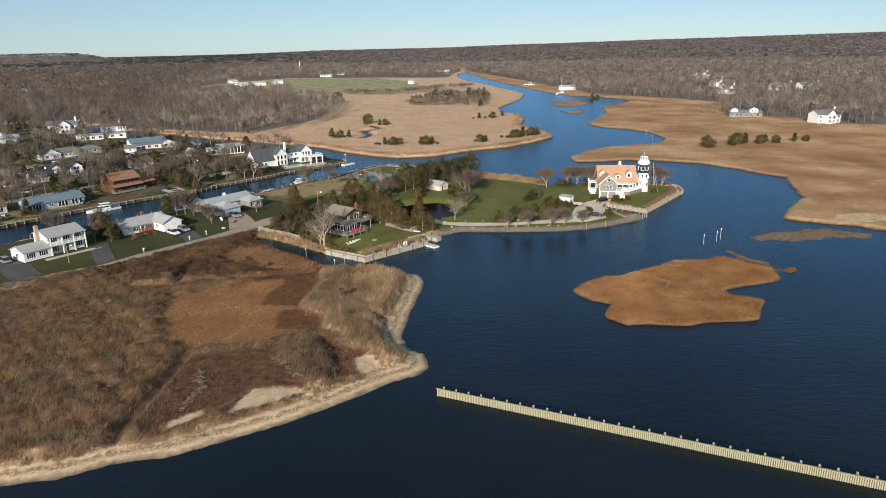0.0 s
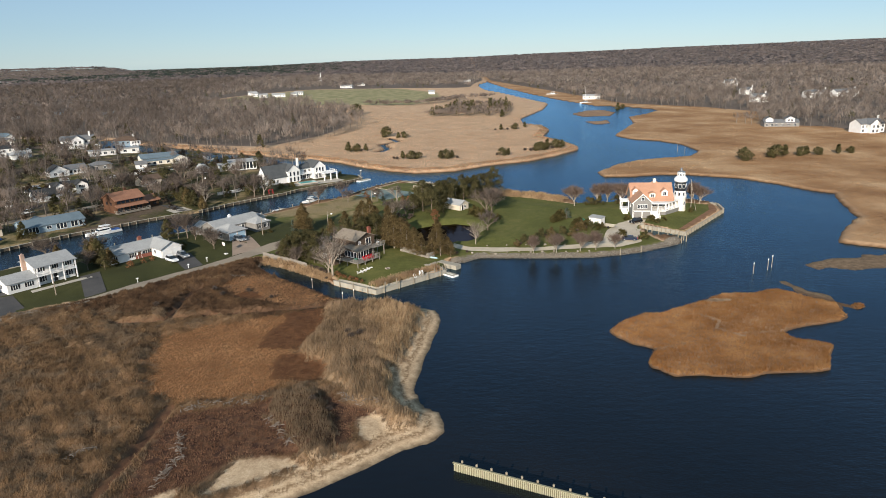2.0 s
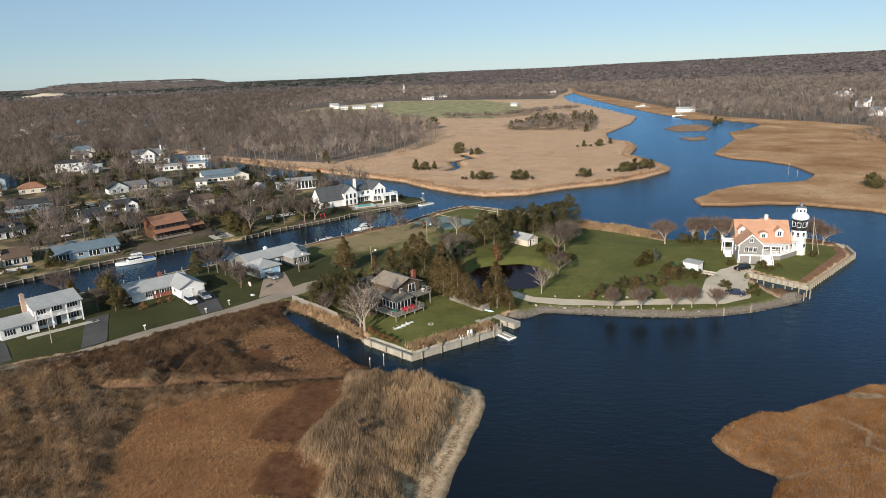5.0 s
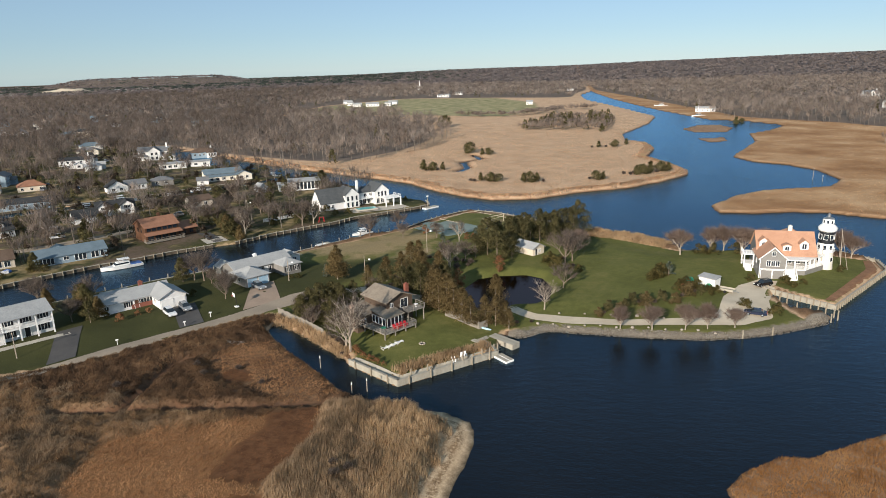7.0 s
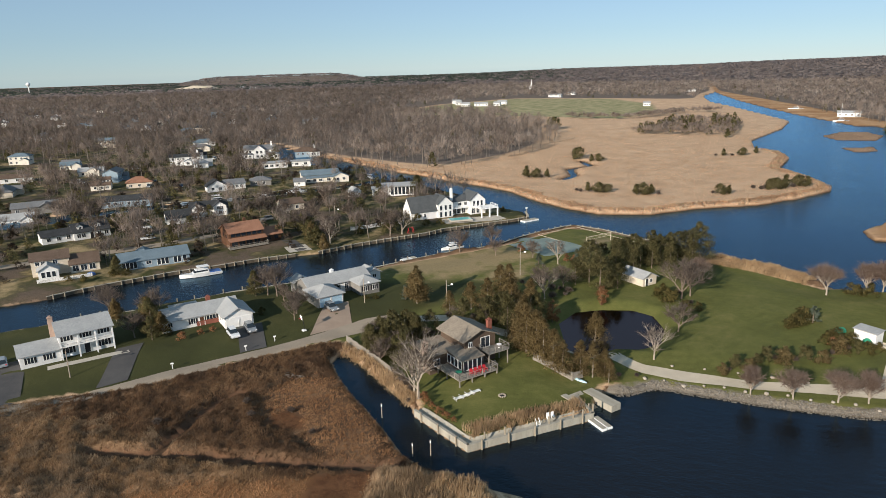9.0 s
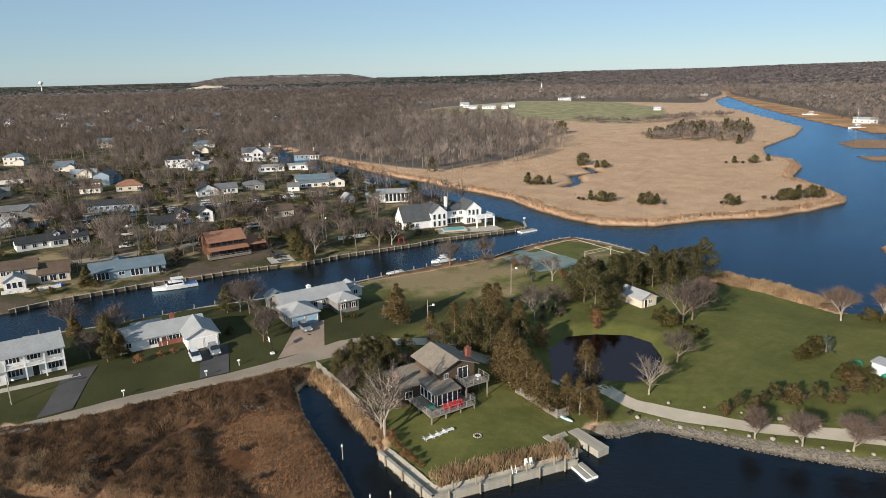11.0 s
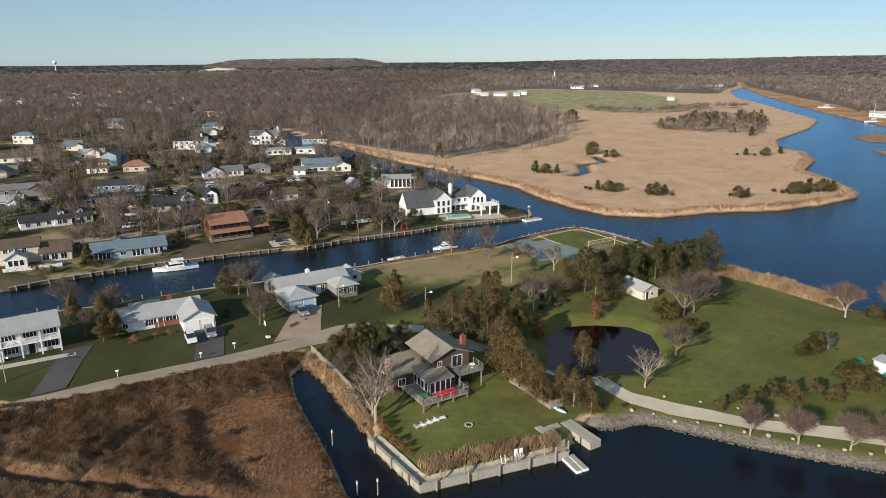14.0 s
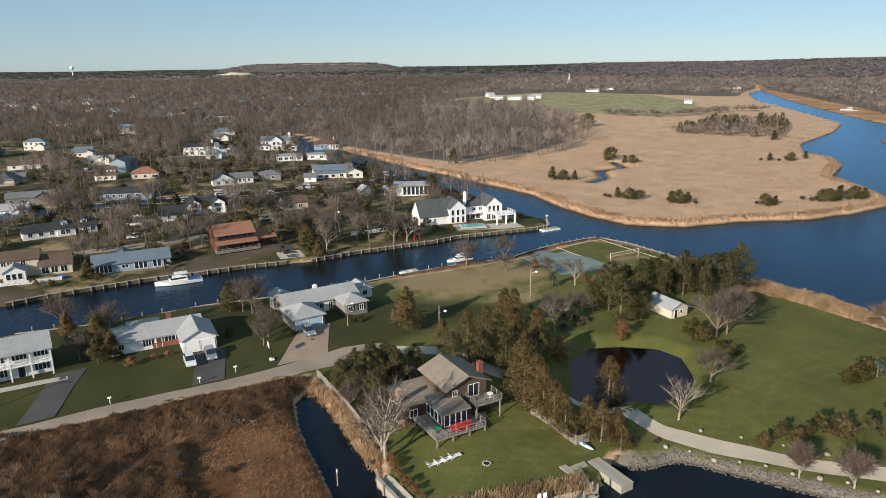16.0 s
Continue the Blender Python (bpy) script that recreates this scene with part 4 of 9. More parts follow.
for px, py in ((0.1, 0.1), (2.8, 0.1), (5.6, 0.1), (8.3, 0.1), (8.3, 4.2), (0.1, 4.2), (0.1, 7.2)):
    part("deck_post", boxes((px - 0.09, px + 0.09, py - 0.09, py + 0.09, -0.6, 0.95)), DECKWOOD, deck_house)
railing(deck_house, [(0, 7.4), (0, 0), (8.4, 0), (8.4, 4.3)], 1.12, DECKWOOD)
part("deck", boxes((8.2, 12.9, 2.4, 5.5, 3.05, 3.2)), DECKWOOD, deck_house, "raised balcony deck on posts")
for px, py in ((8.4, 2.6), (12.7, 2.6), (12.7, 5.2)):
    part("deck_post", boxes((px - 0.09, px + 0.09, py - 0.09, py + 0.09, -0.6, 3.05)), DECKWOOD, deck_house)
railing(deck_house, [(8.2, 5.4), (8.2, 2.4), (12.9, 2.4), (12.9, 5.4)], 3.2, DECKWOOD)
part("stair", flight(9.2, 10.9, 4.3, 0.42, 5, 0.75, 0.18, -0.5), DECKWOOD, deck_house)

balcony_house = house("white two-storey house with a columned balcony and wing", -105.9, -16.3, 56, [
    dict(x=0, y=1.6, w=9.8, d=7.2, h=5.2, kind='gx', pitch=0.36, over=0.4, win=row_of_windows('F', (1.5, 4.9, 8.2), 4.0, 1.1, 1.3, 1, None, True) + row_of_windows('F', (1.6, 8.1), 1.4, 1.2, 1.4, 1, None, True) + row_of_windows('R', (2, 5), 4.0, 0.9, 1.2, 1) + row_of_windows('R', (2, 5), 1.4, 0.9, 1.2, 1), door=[('F', 4.9, 1.0, 2.1, BLACKPAINT)], chim=[(-0.5, 5.5, 7.6, PINKBRICK)]),
    dict(x=-7.0, y=0.3, w=6.98, d=7.0, h=2.6, kind='gx', pitch=0.36, win=row_of_windows('F', (1.8, 5.0), 1.45, 1.0, 1.2, 1, None, True) + [('L', 3.5, 1.4, 1.2, 1.1, 1)]),
], WHITE, ROOF_GREY)
prism_bm = bmesh.new()
prism(prism_bm, [(-0.25, 5.05), (1.25, 5.1), (1.25, 5.26), (-0.25, 4.93)], 'x', -0.3, 10.1)
part("porch_roof", prism_bm, ROOF_GREY, balcony_house)
part("balcony", boxes((0, 9.8, 0.0, 1.597, 2.55, 2.75)), TRIM, balcony_house)
for k in range(4):
    part("column", boxes((0.05 + k * 3.15, 0.3 + k * 3.15, 0.02, 0.27, -0.4, 4.95)), TRIM, balcony_house)
railing(balcony_house, [(0.1, 1.5), (0.1, 0.12), (9.7, 0.12), (9.7, 1.5)], 2.75, TRIM, 0.95)

house("white ranch house with a light grey roof and brick front", -96.6, 1.2, 51.5, [
    dict(x=0, y=0, w=16.5, d=7.6, h=2.5, kind='gx', pitch=0.42, win=[('F', 1.5, 1.5, 0.9, 1.0, 1), ('F', 6.3, 1.4, 0.9, 1.2, 1, None, True), ('F', 10.2, 1.4, 2.0, 1.3, 2, None, True)] + row_of_windows('B', (3, 7, 12), 1.4, 1.4, 1.2, 1), door=[('F', 8.2, 0.95, 2.05, BROWNSIDE)], chim=[(10.8, 4.4, 5.0, BRICK)]),
    dict(x=11.8, y=-5.6, w=6.2, d=9.0, h=2.7, kind='gy', pitch=0.5, door=[('F', 1.65, 2.5, 2.2, TRIM), ('F', 4.55, 2.5, 2.2, TRIM)], win=[('L', 5.5, 1.5, 0.9, 1.0, 1)]),
    dict(x=7.0, y=-0.09, w=4.7, d=0.09, h=0.9, kind='flat', over=0.02, wall=BRICK, roof=BRICK),
    dict(x=3.5, y=8.2, w=5.5, d=3.0, h=2.2, kind='hip', pitch=0.3),
], WHITE, ROOF_GREY)

house("grey house with hipped wings and pale blue garage doors", -71.6, 24.1, 54, [
    dict(x=1.0, y=7.6, w=16.8, d=7.6, h=2.7, kind='gx', pitch=0.42, win=row_of_windows('F', (8.0, 10.0), 1.4, 1.0, 1.3, 1) + row_of_windows('R', (2, 5), 1.4, 1.0, 1.2, 1), door=[('F', 9.0, 1.0, 2.1, TRIM)], chim=[(9.0, 11.6, 4.9, TRIM)]),
    dict(x=0, y=0, w=6.6, d=7.7, h=2.6, kind='hip', pitch=0.45, door=[('F', 1.75, 2.6, 2.2, BLUEDOOR), ('F', 4.85, 2.6, 2.2, BLUEDOOR)], win=[('L', 4, 1.5, 0.9, 1.0, 1)]),
    dict(x=12.3, y=2.2, w=5.2, d=5.6, h=2.7, kind='hip', pitch=0.48, win=row_of_windows('F', (1.3, 3.8), 1.5, 0.9, 1.2, 1, None, True) + [('R', 2.8, 1.5, 0.9, 1.2, 1)]),
    dict(x=0.5, y=15.2, w=4.0, d=3.2, h=2.4, kind='gy', pitch=0.6),
], GREYSIDE, ROOF_GREY)
house("small boat house with a grey roof beside the canal", -69.5, 46.5, 54, [dict(x=0, y=0, w=3.6, d=5.0, h=2.3, kind='gy', pitch=0.5, win=[('F', 1.8, 1.3, 1.0, 1.0, 1)])], WHITE, ROOF_GREY, category="shed")

brown = house("brown timber chalet with a rust-coloured roof and deck", -127.4, 65.3, 54, [
    dict(x=0, y=0, w=11.0, d=9.5, h=5.0, kind='gx', pitch=0.46, over=0.55, win=row_of_windows('F', (1.2, 2.9, 4.6, 6.4, 8.1, 9.8), 4.15, 1.4, 1.05, 0, BROWNSIDE) + row_of_windows('F', (1.5, 3.9, 6.3, 8.9), 1.3, 1.9, 1.9, 1, BROWNSIDE) + row_of_windows('L', (3, 6), 3.4, 1.0, 1.1, 1, BROWNSIDE), chim=[(7.0, 5.8, 8.0, BROWNSIDE)]),
    dict(x=11.6, y=1.0, w=5.8, d=7.5, h=2.6, kind='gx', pitch=0.42, over=0.7, win=row_of_windows('F', (1.5, 4.0), 1.3, 1.2, 1.2, 1, BROWNSIDE)),
], BROWNSIDE, ROOF_RUST)
bm = bmesh.new()
prism(bm, [(-2.2, 2.45), (0.0, 3.15), (0.0, 3.3), (-2.2, 2.6)], 'x', -0.6, 11.6)
part("porch_roof", bm, ROOF_RUST, brown)
part("deck", boxes((-0.8, 11.8, -2.6, -0.003, 0.2, 0.4)), DECKWOOD, brown)
railing(brown, [(-0.8, -0.1), (-0.8, -2.6), (11.8, -2.6), (11.8, -0.1)], 0.4, DECKWOOD)

house("long blue-grey ranch house with a blue-grey roof", -144.2, 36.8, 49.5, [
    dict(x=0, y=0, w=19.2, d=9.2, h=2.5, kind='gx', pitch=0.36, win=row_of_windows('F', (1.1, 2.1, 3.1, 4.1), 1.25, 0.85, 1.9, 0) + [('F', 7.8, 1.5, 1.4, 0.9, 1)] + row_of_windows('F', (10.6, 11.7, 12.8, 15.2, 16.3, 17.8), 1.3, 0.9, 1.8, 0) + row_of_windows('R', (3, 6), 1.4, 1.0, 1.1, 1)),
    dict(x=5.5, y=8.0, w=4.5, d=4.5, h=2.4, kind='gy', pitch=0.5),
], BLUESIDE, ROOF_BLUE)

house("tan house with a brown roof and a white sunroom", -160.5, 22.0, 50, [
    dict(x=0, y=3, w=9.5, d=8, h=4.6, kind='gx', pitch=0.38, win=row_of_windows('F', (1.6, 3.0, 6.0), 3.7, 1.0, 1.1, 1)),
    dict(x=9.5, y=1.5, w=7.5, d=8, h=2.6, kind='gx', pitch=0.5, win=row_of_windows('F', (1.3, 3.4, 5.6), 1.3, 1.5, 1.6, 1)),
    dict(x=1.5, y=-1.0, w=5.0, d=4.0, h=2.5, kind='gy', pitch=0.6, roof=ROOF_GREY, wall=WHITE, win=row_of_windows('F', (1.2, 2.5, 3.8), 1.3, 0.9, 1.5, 0)),
], TANSIDE, ROOF_BROWN)
house("white house with a dark green-grey roof and dormers", -192.2, 52.0, 60, [
    dict(x=0, y=1, w=9.5, d=7, h=2.5, kind='gx', pitch=0.42, win=row_of_windows('F', (2, 5, 8), 1.4, 1.1, 1.2, 1)),
    dict(x=9.5, y=0, w=11.5, d=8.5, h=2.7, kind='gx', pitch=0.55, win=row_of_windows('F', (1.5, 3.0, 8.0, 10.2), 1.4, 1.1, 1.3, 1), door=[('F', 5.6, 1.0, 2.1, BLACKPAINT)]),
    dict(x=11.0, y=1.2, w=1.8, d=3, h=4.4, z=0.001, kind='gy', pitch=0.8, over=0.2, win=[('F', 0.9, 3.75, 0.8, 1.0, 1)]),
    dict(x=16.6, y=1.2, w=1.8, d=3, h=4.4, z=0.001, kind='gy', pitch=0.8, over=0.2, win=[('F', 0.9, 3.75, 0.8, 1.0, 1)]),
], WHITE, ROOF_DARK)
house("small white cottage with a dark blue roof", -172.5, 88.0, 50, [dict(x=0, y=0, w=9.0, d=6.5, h=2.5, kind='gx', pitch=0.7, win=[('L', 3.2, 1.5, 1.0, 1.1, 1), ('F', 3, 1.4, 1.0, 1.1, 1)])], WHITE, ROOF_DARK)
house("white house with a dark roof and two gabled dormers", -171.7, 100.0, 42, [
    dict(x=0, y=2, w=14.0, d=8, h=2.8, kind='gx', pitch=0.6),
    dict(x=0.5, y=0.5, w=4.4, d=6, h=3.8, kind='gy', pitch=0.7, win=row_of_windows('F', (1.6, 2.8), 3.1, 1.0, 1.1, 1) + [('F', 2.2, 1.2, 1.4, 1.2, 1)]),
    dict(x=8.6, y=0.5, w=4.8, d=6, h=3.8, kind='gy', pitch=0.7, win=row_of_windows('F', (1.8, 3.0), 3.1, 1.0, 1.1, 1) + [('F', 2.4, 1.2, 1.4, 1.2, 1)]),
], WHITE, ROOF_DARK)
house("long dark blue ranch house with white trim", -228.5, 111.0, 36, [dict(x=0, y=0, w=20, d=8, h=2.6, kind='gx', pitch=0.4, win=row_of_windows('F', (3, 5.5, 8, 11, 14.5, 17), 1.4, 1.2, 1.2, 1))], BLUESIDE, ROOF_DARK)
house("white two-storey house with a dark roof", -289.5, 222.0, 40, [dict(x=0, y=0, w=17, d=8, h=5.2, kind='gx', pitch=0.35, win=row_of_windows('F', (2, 5, 8, 12, 15), 3.9, 1.1, 1.2, 1) + row_of_windows('F', (2, 5, 12, 15), 1.3, 1.5, 1.3, 1), chim=[(16.4, 4, 8.4, TRIM)]),
       dict(x=8.5, y=-2.5, w=4, d=2.49, h=2.6, kind='gy', pitch=0.5, roof=ROOF_BLUE, win=[('F', 2, 1.4, 1.6, 1.3, 1)])], WHITE, ROOF_DARK)
house("pale ranch house with a light grey roof", -312.0, 175.0, 38, [dict(x=0, y=0, w=13, d=8, h=2.7, kind='gx', pitch=0.45, win=row_of_windows('F', (2.5, 6, 10), 1.4, 1.4, 1.2, 1)), dict(x=5, y=-1.5, w=6, d=6, h=3.4, kind='gy', pitch=0.5)], CREAM, ROOF_GREY)
house("cream house with a brown roof and upper storey", -266.0, 140.5, 40, [dict(x=0, y=0, w=9, d=7, h=2.6, kind='gx', pitch=0.5, win=row_of_windows('F', (2, 5, 7.5), 1.3, 1.0, 1.1, 1)), dict(x=5, y=2.2, w=4, d=4, h=5.0, kind='gx', pitch=0.5, win=row_of_windows('F', (1.2, 2.8), 4.0, 0.9, 1.0, 1))], CREAM, ROOF_BROWN)
house("brown bungalow with a dark red-brown roof", -253.0, 150.0, 40, [dict(x=0, y=0, w=12, d=9, h=2.7, kind='hip', pitch=0.5, win=row_of_windows('F', (2, 6, 10), 1.3, 1.2, 1.1, 1))], TANSIDE, ROOF_RUST)
house("white house with a low grey roof among trees", -352.0, 199.0, 36, [dict(x=0, y=0, w=10, d=7, h=3.0, kind='gx', pitch=0.45, win=row_of_windows('F', (2.5, 6), 1.5, 1.2, 1.2, 1))], WHITE, ROOF_MID)
house("white ranch house with a grey-brown roof", -335.0, 146.0, 48, [dict(x=0, y=0, w=15, d=8, h=2.7, kind='gx', pitch=0.4, win=row_of_windows('F', (3, 8, 12), 1.4, 1.3, 1.2, 1))], WHITE, ROOF_BROWN)
house("white house with a pale roof and wooden deck", -250.0, 78.0, 46, [dict(x=0, y=0, w=14, d=8, h=2.8, kind='gx', pitch=0.45, win=row_of_windows('F', (3, 7, 11), 1.4, 1.3, 1.3, 1)), dict(x=9, y=-3, w=5, d=6, h=2.6, kind='gy', pitch=0.6)], WHITE, ROOF_GREY)
house("large white house with grey roofs and many gables", -264.0, 261.5, 30, [
    dict(x=0, y=0, w=20, d=10, h=5.4, kind='gx', pitch=0.5, win=row_of_windows('F', (2, 4, 15, 18), 4.0, 1.2, 1.4, 1), chim=[(17.5, 4, 10.0, TRIM)]),
    dict(x=6.5, y=-2.5, w=7, d=7, h=5.6, kind='gy', pitch=0.75, win=row_of_windows('F', (2.2, 4.8), 4.0, 1.3, 1.6, 1) + row_of_windows('F', (2.2, 4.8), 1.4, 1.3, 1.6, 1)),
    dict(x=-3.0, y=-3.0, w=9, d=4, h=2.7, kind='hip', pitch=0.4, win=row_of_windows('F', (2, 4.5, 7), 1.4, 1.2, 1.3, 1)),
    dict(x=14.5, y=-5.0, w=8, d=5.5, h=2.7, kind='hip', pitch=0.4, win=row_of_windows('F', (2, 6), 1.4, 1.6, 1.3, 1))], WHITE, ROOF_MID)
house("blue-grey two-storey house with a brown hipped roof", -239.5, 284.0, 36, [
    dict(x=0, y=0, w=16, d=10, h=5.4, kind='hip', pitch=0.45, win=row_of_windows('F', (11, 13, 15), 4.0, 1.1, 1.4, 1) + row_of_windows('F', (2, 5, 8), 3.9, 1.2, 1.3, 1), chim=[(13, 5, 8.8, TRIM)]),
    dict(x=9.5, y=-2, w=6.5, d=5, h=5.2, kind='hip', pitch=0.45, wall=WHITE, win=row_of_windows('F', (1.5, 3.2, 5), 3.8, 1.0, 1.4, 1) + row_of_windows('F', (1.5, 3.2, 5), 1.3, 1.0, 1.4, 1))], BLUESIDE, ROOF_BROWN)
house("low flat-roofed white house", -222.7, 222.3, 40, [dict(x=0, y=0, w=14, d=8, h=3.0, kind='flat', over=0.6, win=row_of_windows('F', (2, 5, 8, 12), 1.5, 1.8, 1.3, 1))], WHITE, ROOF_GREY)
house("low white house with a pale flat roof", -211.2, 234.5, 34, [dict(x=0, y=0, w=11, d=7, h=2.8, kind='flat', over=0.6, win=row_of_windows('F', (3, 8), 1.4, 1.8, 1.2, 1))], WHITE, ROOF_GREY)
house("pale house with a long blue-grey roof and porch", -173.0, 184.0, 38, [
    dict(x=0, y=2.5, w=19, d=9, h=3.6, kind='gx', pitch=0.42, win=row_of_windows('L', (2, 5), 1.6, 1.2, 1.2, 1)),
    dict(x=1, y=0, w=15, d=2.48, h=2.4, kind='shed', pitch=0.25, win=row_of_windows('F', (2, 5, 8, 12), 1.2, 1.6, 1.2, 1)),
    dict(x=15, y=-2, w=8, d=5, h=2.6, kind='gy', pitch=0.45, win=row_of_windows('F', (2.5, 5.5), 1.4, 1.3, 1.2, 1))], CREAM, ROOF_BLUE)
house("small white shed with a grey roof", -173.8, 177.0, 30, [dict(x=0, y=0, w=5.5, d=5, h=2.3, kind='gx', pitch=0.55, win=[('F', 2.5, 1.3, 1.0, 0.9, 1)])], WHITE, ROOF_MID, category="shed")
house("modern white house with a wing roof and tall glass front", -116.5, 159.0, 28, [
    dict(x=0, y=0, w=13, d=9, h=4.4, kind='gx', pitch=0.14, over=1.2, win=row_of_windows('F', (3.5, 5.2, 6.9, 8.6, 10.3, 12.0), 2.2, 1.3, 3.3, 0)),
    dict(x=-5, y=1, w=4.98, d=7, h=3.0, kind='flat', over=0.5, win=[('F', 2.5, 1.5, 2.4, 1.6, 2)])], WHITE, ROOF_GREY)
house("beige cottage with a brown roof behind bare trees", -143.0, 119.5, 52, [dict(x=0, y=0, w=9.0, d=7, h=2.8, kind='gx', pitch=0.45, win=row_of_windows('F', (2, 6), 1.4, 1.2, 1.2, 1))], TANSIDE, ROOF_BROWN)
house("white cottage with a grey roof and porch windows", -199.0, 157.0, 50, [dict(x=0, y=0, w=9.5, d=7, h=2.7, kind='gx', pitch=0.5, win=row_of_windows('F', (1.5, 3.5, 5.5, 7.5), 1.4, 1.1, 1.3, 1))], WHITE, ROOF_MID)
house("grey bungalow with a low grey roof", -193.5, 169.0, 36, [dict(x=0, y=0, w=10, d=7, h=2.6, kind='hip', pitch=0.4, win=row_of_windows('F', (2.5, 6.5), 1.4, 1.3, 1.2, 1))], GREYSIDE, ROOF_MID)
house("white house with a dark roof beside a canal", -204.0, 150.0, 48, [dict(x=0, y=0, w=9, d=7, h=2.7, kind='gy', pitch=0.6, win=row_of_windows('F', (2.5, 6), 1.4, 1.2, 1.2, 1))], WHITE, ROOF_DARK)
house("white garden shed with a gabled roof", -129.0, 153.0, 60, [dict(x=0, y=0, w=4.5, d=4, h=2.4, kind='gy', pitch=0.8)], WHITE, ROOF_GREY, category="shed")

white_house = house("large white shore house with steep grey gables and porch", -82.9, 118.9, 45, [
    dict(x=-4.0, y=0, w=12.5, d=8.5, h=3.0, kind='gx', pitch=1.15, over=0.3, win=row_of_windows('F', (1.5, 3.4, 5.2), 1.4, 0.9, 1.2, 1)),
    dict(x=6.4, y=-0.6, w=6.2, d=8, h=5.2, kind='gy', pitch=0.85, over=0.3, win=row_of_windows('F', (1.2, 3.1, 5.0), 3.7, 0.9, 1.8, 0) + row_of_windows('F', (1.2, 3.1, 5.0), 1.2, 0.9, 1.9, 0) + [('L', 3, 1.4, 1.0, 1.2, 1)]),
    dict(x=12.6, y=1.8, w=8, d=6.5, h=5.0, kind='gx', pitch=0.5, over=0.3, win=row_of_windows('F', (1.6, 3.6, 5.6), 1.3, 1.4, 2.0, 1) + row_of_windows('F', (4.0, 6.5), 3.8, 1.2, 1.3, 1), chim=[(13.4, 2.6, 9.8, TRIM)]),
    dict(x=19.6, y=-1.2, w=6.4, d=9, h=5.3, kind='gy', pitch=0.85, over=0.3, win=row_of_windows('F', (1.6, 3.2, 4.8), 4.0, 0.9, 2.0, 0) + row_of_windows('F', (1.2, 3.2), 1.3, 1.2, 1.9, 1)),
], WHITE, ROOF_SLATE)
part("porch_roof", boxes((21.0, 28.4, -7.2, -1.25, 2.75, 3.05)), TRIM, white_house)
railing(white_house, [(21.2, -1.4), (21.2, -7.0), (28.2, -7.0), (28.2, -1.4)], 3.05, TRIM, 0.9)
for px, py in ((21.3, -7.0), (24.7, -7.0), (28.1, -7.0), (28.1, -1.6)):
    part("column", bevelled(boxes((px - 0.22, px + 0.22, py - 0.22, py + 0.22, -0.5, 2.75)), 0.03), TRIM, white_house)
part("balcony", boxes((12.8, 19.5, 0.0, 1.79, 2.5, 2.7)), TRIM, white_house)
railing(white_house, [(12.9, 0.05), (19.4, 0.05)], 2.7, TRIM, 0.95)
pool = thing("swimming_pool", "small turquoise swimming pool in a pale terrace", "pool", pose(-69.5, 123.2, 1.78, 0, 0, 34))
part("pool_rim", boxes((-4.2, 4.2, -2.4, 2.4, -0.3, 0.22)), CONCRETE, pool)
part("pool_water", boxes((-3.8, 3.8, -2.0, 2.0, 0.1, 0.23)), POOLWATER, pool)

# ---- the house with the lighthouse tower ----
lh = house("grey shingle house with an orange cedar roof and dormers", 57.0, 47.4, -4, [
    dict(x=0, y=0, w=6.2, d=9.0, h=5.2, kind='gy', pitch=0.92, over=0.35, door=[('F', 1.7, 2.5, 2.2, GREYSIDE), ('F', 4.5, 2.5, 2.2, GREYSIDE)], win=row_of_windows('F', (2.05, 3.1, 4.15), 4.0, 0.85, 1.3, 1) + [('F', 3.1, 6.5, 0.8, 1.0, 1), ('L', 5, 3.6, 1.0, 1.2, 1)]),
    dict(x=0.6, y=6.0, w=13.6, d=10.4, h=5.0, kind='gx', pitch=0.92, over=0.5, win=row_of_windows('F', (7.5, 9.5, 11.5), 3.4, 1.2, 1.5, 1) + row_of_windows('R', (3.5, 7.0), 3.6, 1.1, 1.3, 1) + row_of_windows('L', (3.5, 7.0), 3.6, 1.1, 1.3, 1), chim=[(8.9, 11.9, 11.0, CREAM)]),
    dict(x=10.6, y=7.0, w=2.0, d=4.4, h=7.7, z=0.001, kind='gy', pitch=0.8, over=0.3, wall=WHITE, win=[('F', 1.0, 6.9, 1.0, 1.3, 1)]),
    dict(x=6.5, y=6.6, w=2.0, d=4, h=7.0, z=0.001, kind='gy', pitch=0.35, over=0.25, wall=CREAM, win=[('F', 1.0, 6.3, 0.9, 1.0, 1)]),
    dict(x=1.0, y=7.4, w=2.0, d=4, h=7.9, z=0.001, kind='gy', pitch=0.8, over=0.25, wall=WHITE, win=[('F', 1.0, 7.0, 0.9, 1.1, 1)]),
    dict(x=7.2, y=10.5, w=5.4, d=8.0, h=7.6, z=0.001, kind='hip', pitch=0.75, over=0.4, wall=CREAM),
    dict(x=6.22, y=2.6, w=5.0, d=3.39, h=1.7, kind='flat', over=0.1, wall=GREYSIDE, roof=TRIM),
], GREYSIDE, ROOF_CEDAR)
bm = bmesh.new()
for sx in (-1, 1):
    prism(bm, [(3.1, 8.34), (3.1 + sx * 3.5, 8.34 - 3.5 * 0.92), (3.1 + sx * 3.5, 8.02 - 3.5 * 0.92), (3.1, 8.02)], 'y', -0.36, -0.29)
part("rake_board", bm, TRIM, lh)
part("corner_board", boxes((-0.03, 0.16, -0.03, 0.0, -0.4, 5.15)), TRIM, lh)
part("corner_board", boxes((6.04, 6.23, -0.03, 0.0, -0.4, 5.15)), TRIM, lh)
